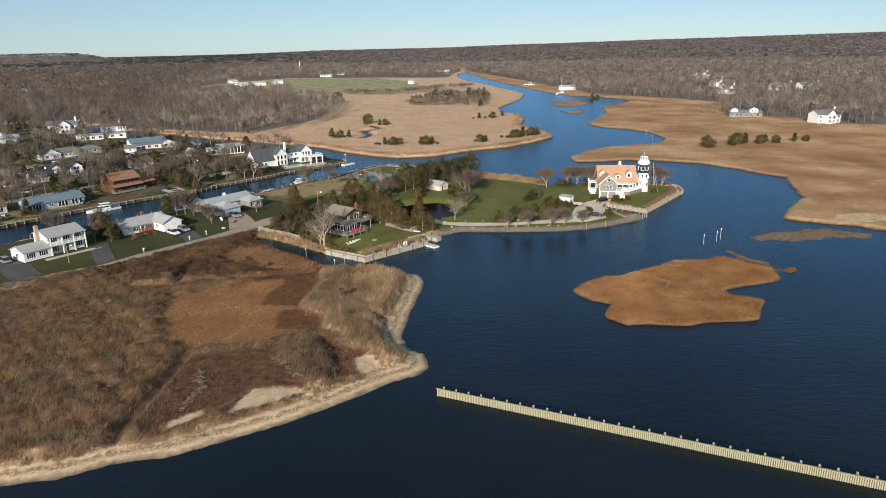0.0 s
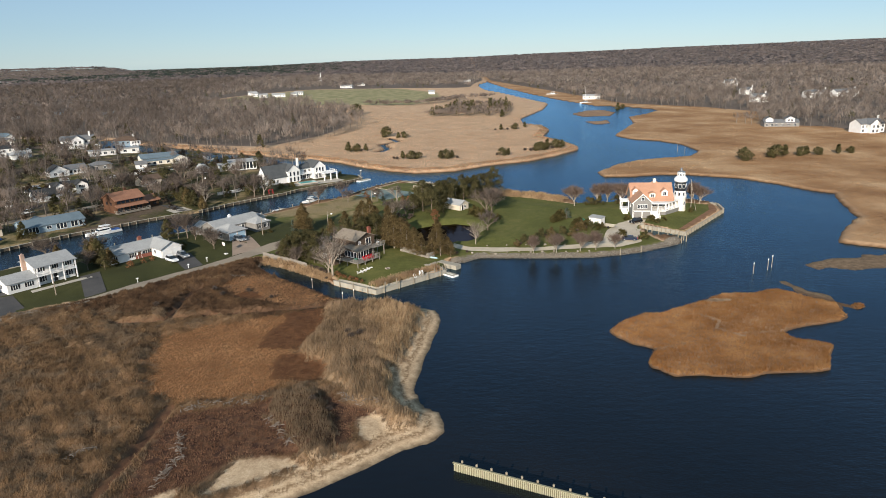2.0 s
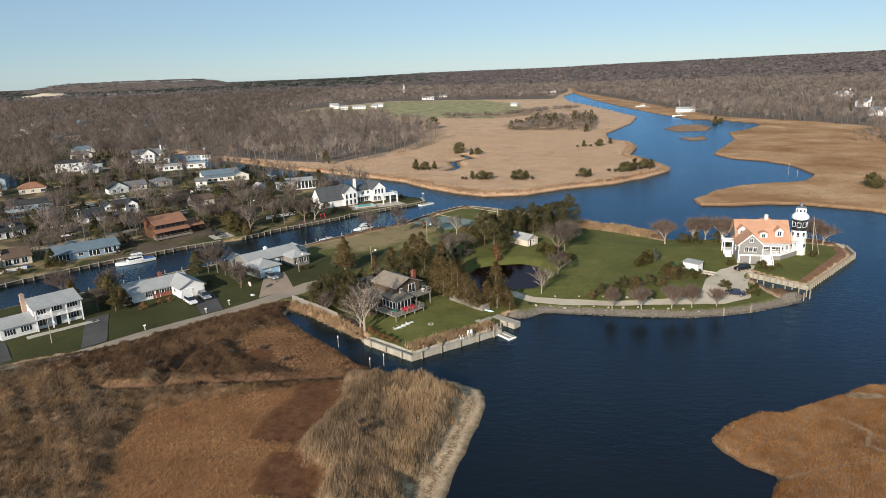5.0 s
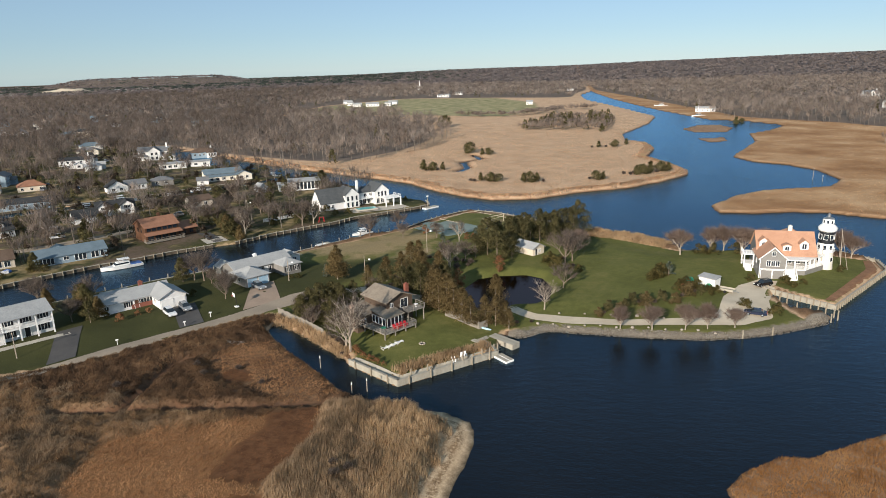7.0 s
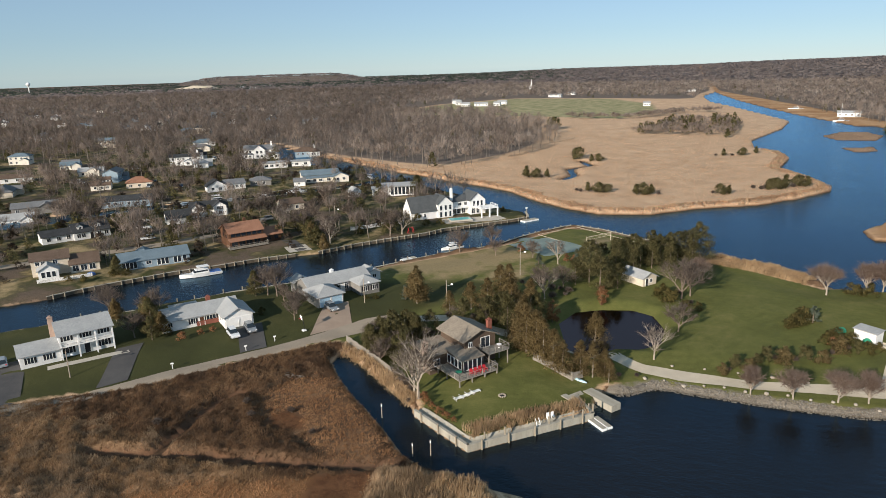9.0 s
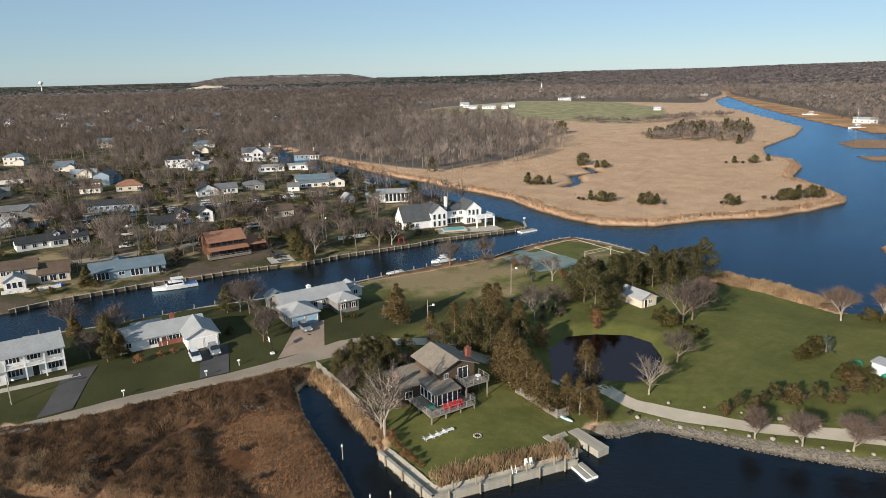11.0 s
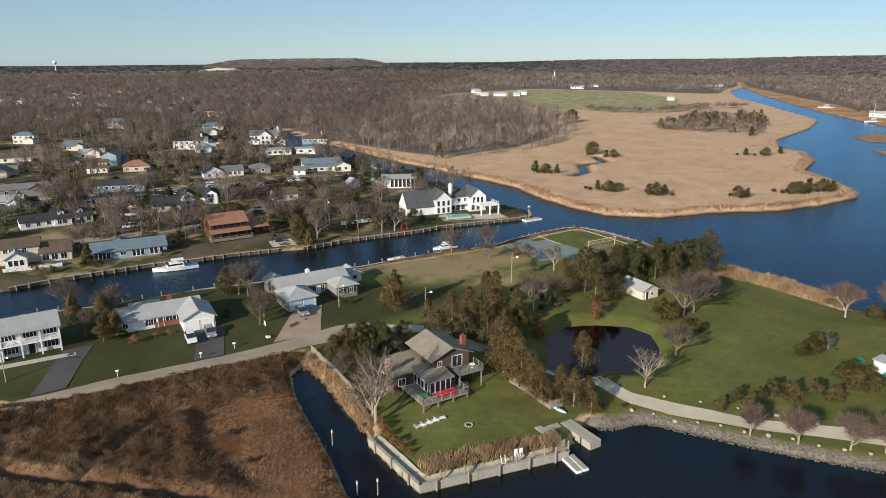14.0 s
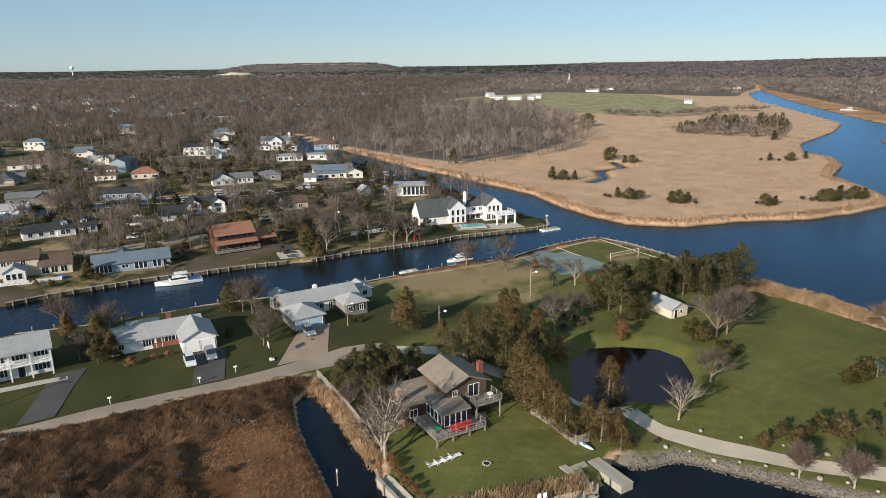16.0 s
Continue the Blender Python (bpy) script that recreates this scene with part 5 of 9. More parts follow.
part("band_board", boxes((0.2, 6.0, -0.04, -0.002, 2.42, 2.6)), TRIM, lh)
part("porch_roof", boxes((6.24, 11.6, 2.2, 5.98, 4.25, 4.5)), TRIM, lh)
for px, py in ((6.5, 2.4), (8.7, 2.4), (11.2, 2.4)):
    part("column", boxes((px - 0.15, px + 0.15, py - 0.0, py + 0.3, 1.92, 4.25)), TRIM, lh)
railing(lh, [(8.9, 2.7), (11.2, 2.7)], 1.92, TRIM, 0.95, 0.5)
part("stair", flight(6.6, 8.7, 2.48, 0.36, 10, 1.9, 0.19, -0.6), TRIM, lh)
for px in (6.45, 8.85):
    bm = bmesh.new()
    prism(bm, [(2.4, 2.85), (2.4, 2.0), (-1.2, 0.1), (-1.2, 0.95)], 'x', px - 0.06, px + 0.06)
    part("stair_rail", bm, TRIM, lh)
# the porch goes on aslant towards the tower
wing = pose(11.4, 2.7, 0, 0, 0, 47)
part("porch_floor", boxes((0.02, 8.4, 0.1, 3.0, -0.6, 1.9)), GREYSIDE, lh, m=wing)
part("porch_roof", boxes((-0.2, 8.6, -0.1, 3.3, 4.2, 4.45)), TRIM, lh, m=wing)
for k in range(5):
    part("column", boxes((0.1 + k * 2.0, 0.38 + k * 2.0, 0.14, 0.42, 1.9, 4.2)), TRIM, lh, m=wing)
railing(lh, [(0.2, 0.25), (8.3, 0.25)], 1.9, TRIM, 0.95, 0.4).matrix_basis = wing
part("skirt_board", boxes((0.0, 8.4, 0.02, 0.095, 1.7, 2.0)), TRIM, lh, m=wing)
part("porch_floor", boxes((-2.6, 0.58, 7.0, 11.0, 1.5, 1.7)), TRIM, lh)
part("porch_roof", boxes((-2.8, 0.58, 6.8, 11.2, 4.2, 4.4)), TRIM, lh)
railing(lh, [(0.4, 7.0), (-2.6, 7.0), (-2.6, 11.0)], 4.4, TRIM, 0.8, 0.6)
for px, py in ((-2.4, 7.2), (-0.2, 7.2), (-2.4, 10.7)):
    part("column", boxes((px - 0.14, px + 0.14, py - 0.14, py + 0.14, -0.6, 4.2)), TRIM, lh)
part("stair", flight(-2.4, -0.7, 6.98, 0.4, 8, 1.5, 0.18, -0.6), TRIM, lh)

tower = thing("lighthouse", "white and black lighthouse tower with a lantern room", "lighthouse", pose(75.4, 57.4, 1.75, 0, 0, 10) @ Matrix.Diagonal((0.88, 0.88, 0.95, 1)))
for prof, mat, nm in (([(2.5, -0.6), (2.35, 2.0), (2.2, 4.6)], CREAM, "tower_base"), ([(2.5, 4.6), (2.5, 4.75)], TRIM, "walkway"), ([(2.14, 4.75), (2.06, 7.0)], TRIM, "tower_band"), ([(2.08, 7.0), (2.0, 10.2)], BLACKPAINT, "tower_band"),
                      ([(2.05, 10.2), (2.5, 10.55), (2.55, 11.2), (2.4, 11.45), (1.75, 12.1)], WHITEPAINT, "gallery"), ([(1.45, 12.1), (1.38, 13.7)], TRIM, "lantern_room"),
                      ([(1.5, 13.7), (1.45, 13.8), (0.6, 14.2), (0.45, 14.25), (0.45, 14.9), (0.08, 15.3)], STEEL, "lantern_cap")):
    part(nm, lathe(bmesh.new(), prof, 20), mat, tower)
for r, z, n, w, h in ((2.05, 8.8, 8, 1.0, 1.25), (2.1, 5.9, 8, 0.8, 1.2), (2.33, 2.6, 4, 0.8, 1.1), (1.42, 12.9, 8, 0.55, 0.8)):
    for k in range(n):
        a = 360 / n * (k + 0.25)
        window_at(tower, pose((r + 0.01) * math.sin(radians(a)), -(r + 0.01) * math.cos(radians(a)), z, 0, 0, a), w, h, 0)
ring_ = [(2.45 * math.cos(k * math.tau / 16), 2.45 * math.sin(k * math.tau / 16)) for k in range(17)]
railing(tower, ring_, 4.75, TRIM, 0.9, 1.0)
flag = thing("flagpole", "tall pale flagpole with stays beside the tower", "flagpole", pose(79.6, 57.4, 1.6))
part("mast", tube(bmesh.new(), (0, 0, -0.3), (-0.5, 0.3, 10.5), 0.13, 0.07), PALEBARK, flag)
part("stay", tube(bmesh.new(), (1.4, -1.0, -0.3), (-0.4, 0.25, 9.2), 0.07, 0.05), PALEBARK, flag)
part("stay", tube(bmesh.new(), (-5.6, -2.4, -0.3), (-5.2, -1.6, 7.0), 0.07, 0.05), PALEBARK, flag)

house("small grey cottage with a pale roof by the pond", -0.6, 60.6, 50, [dict(x=0, y=0, w=4.6, d=7.6, h=2.1, kind='gy', pitch=0.5, win=[('F', 2.6, 1.2, 0.8, 0.9, 1), ('R', 3, 1.3, 0.9, 0.9, 1)], door=[('F', 1.2, 0.8, 1.9, BLACKPAINT)])], TANSIDE, ROOF_GREY, category="cottage")
house("white storage shed with a flat pale roof", 41.0, 38.8, -40, [dict(x=0, y=0, w=4.2, d=2.6, h=2.1, kind='shed', pitch=0.12, over=0.25)], WHITE, ROOF_GREY, category="shed")

# ---- across the river, in the far woods ----
for x, y, a, w in ((297, 531, 10, 16), (364, 560, 8, 24), (392, 556, 12, 26), (252, 262, 12, 17), (330, 640, 14, 15), (376, 820, 8, 18)):
    house("large white house with a grey roof in the woods", x, y, a, [dict(x=0, y=0, w=w, d=10, h=5.6, kind='gx', pitch=0.55, win=row_of_windows('F', [w * (k + 0.5) / 6 for k in range(6)], 4.1, 1.3, 1.5, 1) + row_of_windows('F', [w * (k + 0.5) / 5 for k in range(5)], 1.5, 1.4, 1.6, 1), chim=[(w - 1.2, 5, 10, TRIM)]),
           dict(x=w * 0.25, y=-3, w=7, d=7, h=5.8, kind='gy', pitch=0.8, win=row_of_windows('F', (2, 5), 4.0, 1.4, 1.8, 1) + row_of_windows('F', (2, 5), 1.4, 1.4, 1.8, 1))], WHITE, ROOF_MID, group="houses across the river")
house("grey waterside house with white trim and decks", 212.9, 311, -8, [dict(x=0, y=0, w=23, d=9, h=3.0, kind='gx', pitch=0.4, win=row_of_windows('F', (2, 5, 8, 12, 16, 20), 1.5, 1.6, 1.6, 1)), dict(x=1, y=1, w=5, d=5, h=5.4, kind='gy', pitch=0.5, wall=WHITE), dict(x=14, y=0.5, w=6, d=6, h=5.6, kind='gy', pitch=0.5, wall=WHITE, win=row_of_windows('F', (2, 4), 4.4, 1.2, 1.4, 1))], GREYSIDE, ROOF_MID)
rng = random.Random(11)
for x, y, w in ((-324, 851, 13), (-285, 778, 11), (-268, 784, 18), (-246, 800, 9), (-250, 835, 13), (-305, 812, 8), (-219, 1050, 22), (-49, 815, 9), (-202, 1140, 14), (-8, 1246, 26), (142, 640, 20)):
    house("white farm building with a pale roof beside the fields", x, y, rng.uniform(-15, 25), [dict(x=0, y=0, w=w, d=8, h=3.6, kind='gx', pitch=0.45, win=row_of_windows('F', [w * (k + 0.5) / 4 for k in range(4)], 1.8, 1.2, 1.3, 1))], WHITE, ROOF_GREY, group="farm buildings")
church = thing("church", "small white church with a slender steeple among trees", "church", pose(-327, 1405, ground_z(-327, 1405), 0, 0, 20))
part("nave", prism(bmesh.new(), [(-4, -1), (4, -1), (4, 5), (0, 9), (-4, 5)], 'y', 0, 15), WHITE, church)
part("steeple", lathe(bmesh.new(), [(1.6, -1), (1.6, 12), (1.3, 12.2), (0.1, 22)], 8, 0, 2), WHITE, church)
mast = thing("water_tower", "pale water tower on the far horizon", "water tower", pose(-2330, 1790, ground_z(-2330, 1790)))
part("tank", lathe(bmesh.new(), [(1.6, -1), (1.6, 28), (7, 34), (7.5, 39), (3, 43), (0.3, 44)], 14), TRIM, mast)
for x, y, w, a in ((-1455, 1880, 130, 52), (-1700, 1620, 90, 40)):
    house("long low white warehouse near the horizon", x, y, a, [dict(x=0, y=0, w=w, d=22, h=7, kind='flat', over=0.5, win=row_of_windows('F', [w * (k + 0.5) / 6 for k in range(6)], 5, 6, 3, 2))], WHITE, TRIM, group="far warehouses", category="warehouse")
bm = bmesh.new()
bmesh.ops.create_icosphere(bm, subdivisions=3, radius=1.0)
for v in bm.verts:
    v.co = Vector((v.co.x * 75, v.co.y * 22, v.co.z * 15)) * (1 + 0.3 * noise.noise(v.co * 2))
heap = new("sand_heap", finish(bm, "sand_heap", GRAVEL, True))
heap.matrix_basis = pose(-1570, 1810, ground_z(-1570, 1810), 0, 0, 45)
tagged(heap, "long pale sand heap before the far woods", "sand heap")
SPREAD = []
FAR_HOUSES = [(-551, 305), (-539, 331), (-547, 443), (-619, 538), (-491, 422), (-533, 480), (-546, 509), (-540, 548), (-435, 418), (-547, 586), (-587, 664), (-551, 640), (-490, 607), (-444, 566), (-460, 590), (-379, 523), (-465, 523), (-345, 192), (-273, 165), (-254, 89), (-290, 118)]
walls, roofs = (WHITE, WHITE, CREAM, TANSIDE, BLUESIDE, GREYSIDE), (ROOF_MID, ROOF_BROWN, ROOF_GREY, ROOF_DARK, ROOF_BLUE)
while len(SPREAD) < 56:
    known = FAR_HOUSES[len(SPREAD)] if len(SPREAD) < len(FAR_HOUSES) else None
    x, y = known or (rng.uniform(-900, -210), rng.uniform(150, 900))
    if known:
        pass
    elif y < 0.28 * -x + 55 or y > 0.62 * -x + 330 or (x > -330 and y > 330) or y > 300 - (x + 300) * 0.8:
        continue
    if not known and any(math.hypot(x - a, y - b) < 24 for a, b in SPREAD) or not known and any(math.hypot(x - o.location.x, y - o.location.y) < 24 for o in bpy.data.objects if o.name.startswith("house")):
        continue
    SPREAD.append((x, y))
    w, d, st = rng.uniform(10, 17), rng.uniform(7, 9), rng.random() < 0.4
    wl_, rf_ = rng.choice(walls), rng.choice(roofs)
    house(("two-storey " if st else "low ") + ("white" if wl_ in (WHITE, CREAM) else "muted") + " suburban house among bare trees", x, y, 40 + rng.choice((0, 90)) + rng.uniform(-12, 12), [
        dict(x=0, y=0, w=w, d=d, h=5.2 if st else 2.7, kind=rng.choice(('gx', 'gx', 'hip')), pitch=rng.uniform(0.38, 0.6), win=row_of_windows('F', [w * (k + 0.5) / 4 for k in range(4)], 1.4, 1.2, 1.2, 1) + (row_of_windows('F', [w * (k + 0.5) / 4 for k in range(4)], 4.0, 1.1, 1.2, 1) if st else [])),
        dict(x=w * 0.6, y=-2.5, w=5, d=6, h=2.8, kind='gy', pitch=0.55)], wl_, rf_, group="houses in the woods")


# ---- plants ----
def gz(P):
    """Ground height by the sheet's own grid."""
    i = np.clip(np.searchsorted(xs, P[:, 0]) - 1, 0, nx - 2)
    j = np.clip(np.searchsorted(ys, P[:, 1]) - 1, 0, ny - 2)
    u = (P[:, 0] - xs[i]) / (xs[i + 1] - xs[i])
    v = (P[:, 1] - ys[j]) / (ys[j + 1] - ys[j])
    g = gh.reshape(ny, nx)
    return g[j, i] * (1 - u) * (1 - v) + g[j, i + 1] * u * (1 - v) + g[j + 1, i] * (1 - u) * v + g[j + 1, i + 1] * u * v


def plant_material(name, stops, patch=None, scale=0.12, rough=0.9, contrast=0.2, tone=0.0, thin=False):
    """Blades and leaves: each its own tone, drifting in patches."""
    m = Mat(name, rough, spec=0.15)
    f = m.island()
    if patch:
        f = m.math('ADD', m.math('MULTIPLY', f, 1 - patch), m.math('MULTIPLY', m.step(m.noise(scale, m.pos(), 5.0, 0.65), 0.5 - contrast, 0.5 + contrast), patch))
    if tone:
        f = m.math('ADD', m.math('MULTIPLY', f, 1 - tone), m.math('MULTIPLY', m.attr("tone"), tone))
    c = m.ramp(f, stops)
    m.color(c)
    back = m.node("ShaderNodeBsdfTranslucent")
    m.link(c, back.inputs["Color"])
    # thin blades pass on as much light as they throw back
    both = m.node("ShaderNodeAddShader") if thin else m.node("ShaderNodeMixShader", Fac=0.5)
    m.link(m.b.outputs[0], both.inputs[-2])
    m.link(back.outputs[0], both.inputs[-1])
    m.link(both.outputs[0], m.t.nodes["Material Output"].inputs["Surface"])
    return m.m


REED = plant_material("reed", ((0.0, srgb(88, 71, 55)), (0.35, srgb(122, 100, 76)), (0.7, srgb(151, 124, 95)), (1.0, srgb(180, 155, 122))), 0.72, 0.16, 0.9, 0.18)
PALEREED = plant_material("pale_reed", ((0.0, srgb(127, 106, 84)), (0.45, srgb(180, 154, 121)), (1.0, srgb(219, 194, 159))), 0.65, 0.22, 0.9, 0.18)
GREYREED = plant_material("grey_brush", ((0.0, srgb(88, 76, 63)), (0.5, srgb(131, 112, 91)), (1.0, srgb(162, 141, 116))), 0.65, 0.2)
RUSTGRASS = plant_material("rust_grass", ((0.0, srgb(132, 97, 69)), (0.5, srgb(174, 133, 96)), (1.0, srgb(202, 163, 122))), 0.65, 0.12)
ROADREED = plant_material("dark_reed", ((0.0, srgb(76, 60, 48)), (0.4, srgb(105, 83, 64)), (0.75, srgb(130, 104, 79)), (1.0, srgb(165, 136, 105))), 0.75, 0.14, 0.9, 0.18)
SOILGRASS = plant_material("flat_dark_grass", ((0.0, srgb(89, 60, 42)), (0.5, srgb(120, 85, 59)), (1.0, srgb(150, 109, 77))), 0.6, 0.3)
TIPBRUSH = plant_material("tip_brush", ((0.0, srgb(104, 88, 72)), (0.5, srgb(154, 132, 106)), (1.0, srgb(190, 166, 137))), 0.7, 0.25, 0.9, 0.2)
DARKBRUSH = plant_material("dark_brush", ((0.0, srgb(92, 69, 55)), (0.6, srgb(138, 105, 83)), (1.0, srgb(176, 143, 115))), 0.6, 0.3)
ISLEGRASS = plant_material("isle_grass", ((0.0, srgb(126, 88, 54)), (0.5, srgb(164, 120, 76)), (1.0, srgb(196, 156, 108))), 0.7, 0.12, 0.9, 0.18)
MARSHGRASS = plant_material("marsh_grass", ((0.0, srgb(160, 130, 102)), (0.5, srgb(192, 161, 129)), (1.0, srgb(217, 189, 155))), 0.85, 0.04, thin=True)
RIGHTGRASS = plant_material("salt_marsh_grass", ((0.25, srgb(136, 100, 68)), (0.5, srgb(166, 130, 94)), (0.75, srgb(194, 163, 127))), 0.8, 0.028, 0.9, 0.2, thin=True)
SHRUBTWIG = plant_material("shrub_twig", ((0.0, srgb(52, 45, 39)), (0.5, srgb(80, 70, 60)), (1.0, srgb(118, 104, 88))), 0.4, 0.15)
# pine green pulled to blue-grey: distance haze put into the colour
HAZYPINE = plant_material("hazy_pine", ((0.0, srgb(62, 72, 66)), (0.5, srgb(82, 90, 82)), (1.0, srgb(108, 112, 100))), 0.5, 0.004)
TWIG = plant_material("twig", ((0.0, srgb(74, 65, 59)), (0.5, srgb(110, 99, 91)), (1.0, srgb(146, 132, 121))), 0.3, 0.05)
WOODTWIG = plant_material("wood_twig", ((0.0, srgb(80, 70, 64)), (0.5, srgb(150, 136, 125)), (1.0, srgb(198, 183, 170))), 0.7, 0.05, 0.9, 0.2, 0.55)
NEEDLE = plant_material("needle", ((0.0, srgb(64, 63, 41)), (0.5, srgb(104, 99, 67)), (1.0, srgb(144, 134, 97))), 0.5, 0.5)
BROWNNEEDLE = plant_material("winter_cedar", ((0.0, srgb(76, 66, 45)), (0.5, srgb(122, 106, 73)), (1.0, srgb(164, 144, 105))), 0.5, 0.5)
GREYNEEDLE = plant_material("blue_grey_needle", ((0.0, srgb(70, 80, 70)), (0.5, srgb(108, 118, 104)), (1.0, srgb(138, 146, 128))), 0.3, 0.3)
ORANGELEAF = plant_material("orange_leaf", ((0.0, srgb(118, 82, 58)), (0.5, srgb(154, 112, 80)), (1.0, srgb(184, 142, 108))), 0.3, 0.3)
# pale grey of low contrast: haze over the far woods, put into the twig colour
HAZYTWIG = plant_material("hazy_twig", ((0.0, srgb(126, 116, 113)), (0.5, srgb(143, 132, 128)), (1.0, srgb(158, 147, 142))), 0.7, 0.012, 0.9, 0.16, 0.5)
PALETRUNK = plant_material("pale_trunk", ((0.0, srgb(110, 102, 94)), (0.5, srgb(146, 136, 126)), (1.0, srgb(180, 170, 158))), 0.2, 0.05)
PURPLETWIG = plant_material("purple_twig", ((0.0, srgb(104, 88, 78)), (0.5, srgb(130, 112, 101)), (1.0, srgb(158, 140, 126))), 0.3, 0.3)
HEDGE = plant_material("hedge_leaf", ((0.0, srgb(62, 62, 37)), (0.5, srgb(102, 94, 57)), (1.0, srgb(142, 126, 84))), 0.45, 0.5)


def tris_mesh(name, tri, mat):
    tri = np.asarray(tri, np.float32).reshape(-1, 3, 3)
    return mesh_of(name, tri.reshape(-1, 3), np.arange(len(tri) * 3).reshape(-1, 3), mat)


def leaf_mesh(name, tri, nrm, mat, tone=None):
    """Leaves and twigs as small triangles that take their shading from the round of their crown."""
    tri = np.array(tri, np.float32).reshape(-1, 3, 3)
    nrm = np.array(nrm, np.float32).reshape(-1, 3)
    own = np.cross(tri[:, 1] - tri[:, 0], tri[:, 2] - tri[:, 0])
    own /= np.linalg.norm(own, axis=1)[:, None] + 1e-9
    turn = (own * nrm).sum(1) < 0
    tri[turn] = tri[turn][:, [0, 2, 1]]
    own[turn] *= -1
    nrm = nrm * 0.75 + own * 0.3
    nrm /= np.linalg.norm(nrm, axis=1)[:, None] + 1e-9
    me = mesh_of(name, tri.reshape(-1, 3), np.arange(len(tri) * 3).reshape(-1, 3), mat, True)
    me.normals_split_custom_set_from_vertices(np.repeat(nrm, 3, 0))
    if tone is not None:
        me.attributes.new("tone", 'FLOAT', 'POINT').data.foreach_set("value", np.repeat(np.asarray(tone, np.float32), 3))
    return me


def plumes(name, label, P, h, w, mat, category="reeds", lean=0.2, seed=1):
    """Reeds with feathery heads: narrow at the foot, wide and ragged at the top."""
    g = np.random.default_rng(seed)
    n = len(P)
    a = g.uniform(0, math.tau, n)
    base = np.column_stack([P, gz(P) - 0.03])
    side = np.column_stack([np.cos(a), np.sin(a), g.normal(0, 0.5, n)]) * (np.asarray(w) * g.uniform(0.6, 1.4, n) / 2)[:, None]
    top = base + np.column_stack([g.normal(0.05, lean, n) * h, g.normal(0.04, lean, n) * h, h])
    tri = np.stack([base, top - side, top + side], 1)
    me = mesh_of(name, tri.reshape(-1, 3), np.arange(n * 3).reshape(-1, 3), mat, True)
    nrm = np.column_stack([g.normal(0, 0.4, n), g.normal(0, 0.4, n), np.ones(n)])     # a bed of reeds is shaded as one soft cover
    me.normals_split_custom_set_from_vertices(np.repeat(nrm / np.linalg.norm(nrm, axis=1)[:, None], 3, 0))
    ob = new(name, me)
    return tagged(ob, label, category, kind="stuff")


def blades(name, label, P, h, w, mat, category="reeds", lean=0.25, seed=1):
    """Upright blades at places P, of heights h and width w."""
    g = np.random.default_rng(seed)
    n = len(P)
    z = gz(P) - 0.03
    a = g.uniform(0, math.tau, n)
    base = np.column_stack([P, z])
    side = np.column_stack([np.cos(a), np.sin(a), np.zeros(n)]) * (np.asarray(w) * g.uniform(0.6, 1.4, n) / 2)[:, None]
    tip = base + np.column_stack([g.normal(0.06, lean, n) * h, g.normal(0.05, lean, n) * h, h])
    ob = new(name, tris_mesh(name, np.stack([base - side, base + side, tip], 1), mat))
    return tagged(ob, label, category, kind="stuff")


def rand_in(n, x0, x1, y0, y1, seed):
    g = np.random.default_rng(seed)
    return np.column_stack([g.uniform(x0, x1, n), g.uniform(y0, y1, n)])


def hseed(P, lo, hi, seed, patch=6):
    g = np.random.default_rng(seed)
    return (lo + (hi - lo) * np.clip(0.5 + 0.35 * waves(P, patch, seed) + g.normal(0, 0.2, len(P)), 0, 1.2))


# the near point
P = rand_in(900000, -112, -3, -118, 14, 21)
a_, up_, be_ = sdf(P, LAND_A), sdf(P, UPLAND), line_dist(P, BEACH)
keep = (a_ > 0.25) & (up_ < -0.3)
P, be_ = P[keep], be_[keep]
dit = np.minimum.reduce([line_dist(P, d) for d in DITCHES])
sd = np.maximum.reduce([sdf(P, s) for s in SANDS])
g_ = np.random.default_rng(5)
ok = (dit > 0.95 + 0.3 * waves(P, 3, 19)) & (sd < 0.1 + 0.4 * waves(P, 3, 9)) & (be_ > 4.6 + 1.3 * waves(P, 7, 2) + g_.normal(0, 0.5, len(P)))
P, be_ = P[ok], be_[ok]
rag = waves(P, 6, 4)
ru = np.maximum(sdf(P, RUST), sdf(P, TUFTS)) + rag * 1.6 + g_.normal(0, 0.9, len(P))
so = np.maximum.reduce([sdf(P, q) for q in SOILS]) + rag * 0.8
da = sdf(P, DARK) + rag * 0.8 + g_.normal(0, 0.4, len(P))
gr = sdf(P, GREYZONE) + waves(P, 4, 7) * 0.8
tipz = sdf(P, TIP) + waves(P, 5, 9) * 0.8 + g_.normal(0, 0.25, len(P))
k = g_.random(len(P))
isg = gr > 0
ist = (tipz > 0) & ~isg
iss = (so > 0) & ~(isg | ist)
isr = (ru > 0) & ~(isg | ist | iss)
isd = (da > 0) & ~(isg | ist | iss | isr)
rest = ~(isr | isd | isg | ist | iss)
Q = P[iss & (k < 0.6)]
blades("dark_grass", "flattened dark red-brown grass on the point", Q, hseed(Q, 0.06, 0.2, 30, 2.0), 0.08, SOILGRASS, "grass", 0.8, seed=30)
Q = P[isr & (k < 0.8)]
tuft = np.clip(0.5 + 0.9 * waves(Q, 1.6, 41), 0.1, 1.4)
blades("short_grass", "short rust-brown marsh grass in small tufts", Q, 0.08 + 0.3 * tuft * g_.uniform(0.6, 1.2, len(Q)), 0.09, RUSTGRASS, "grass", 0.45, seed=31)
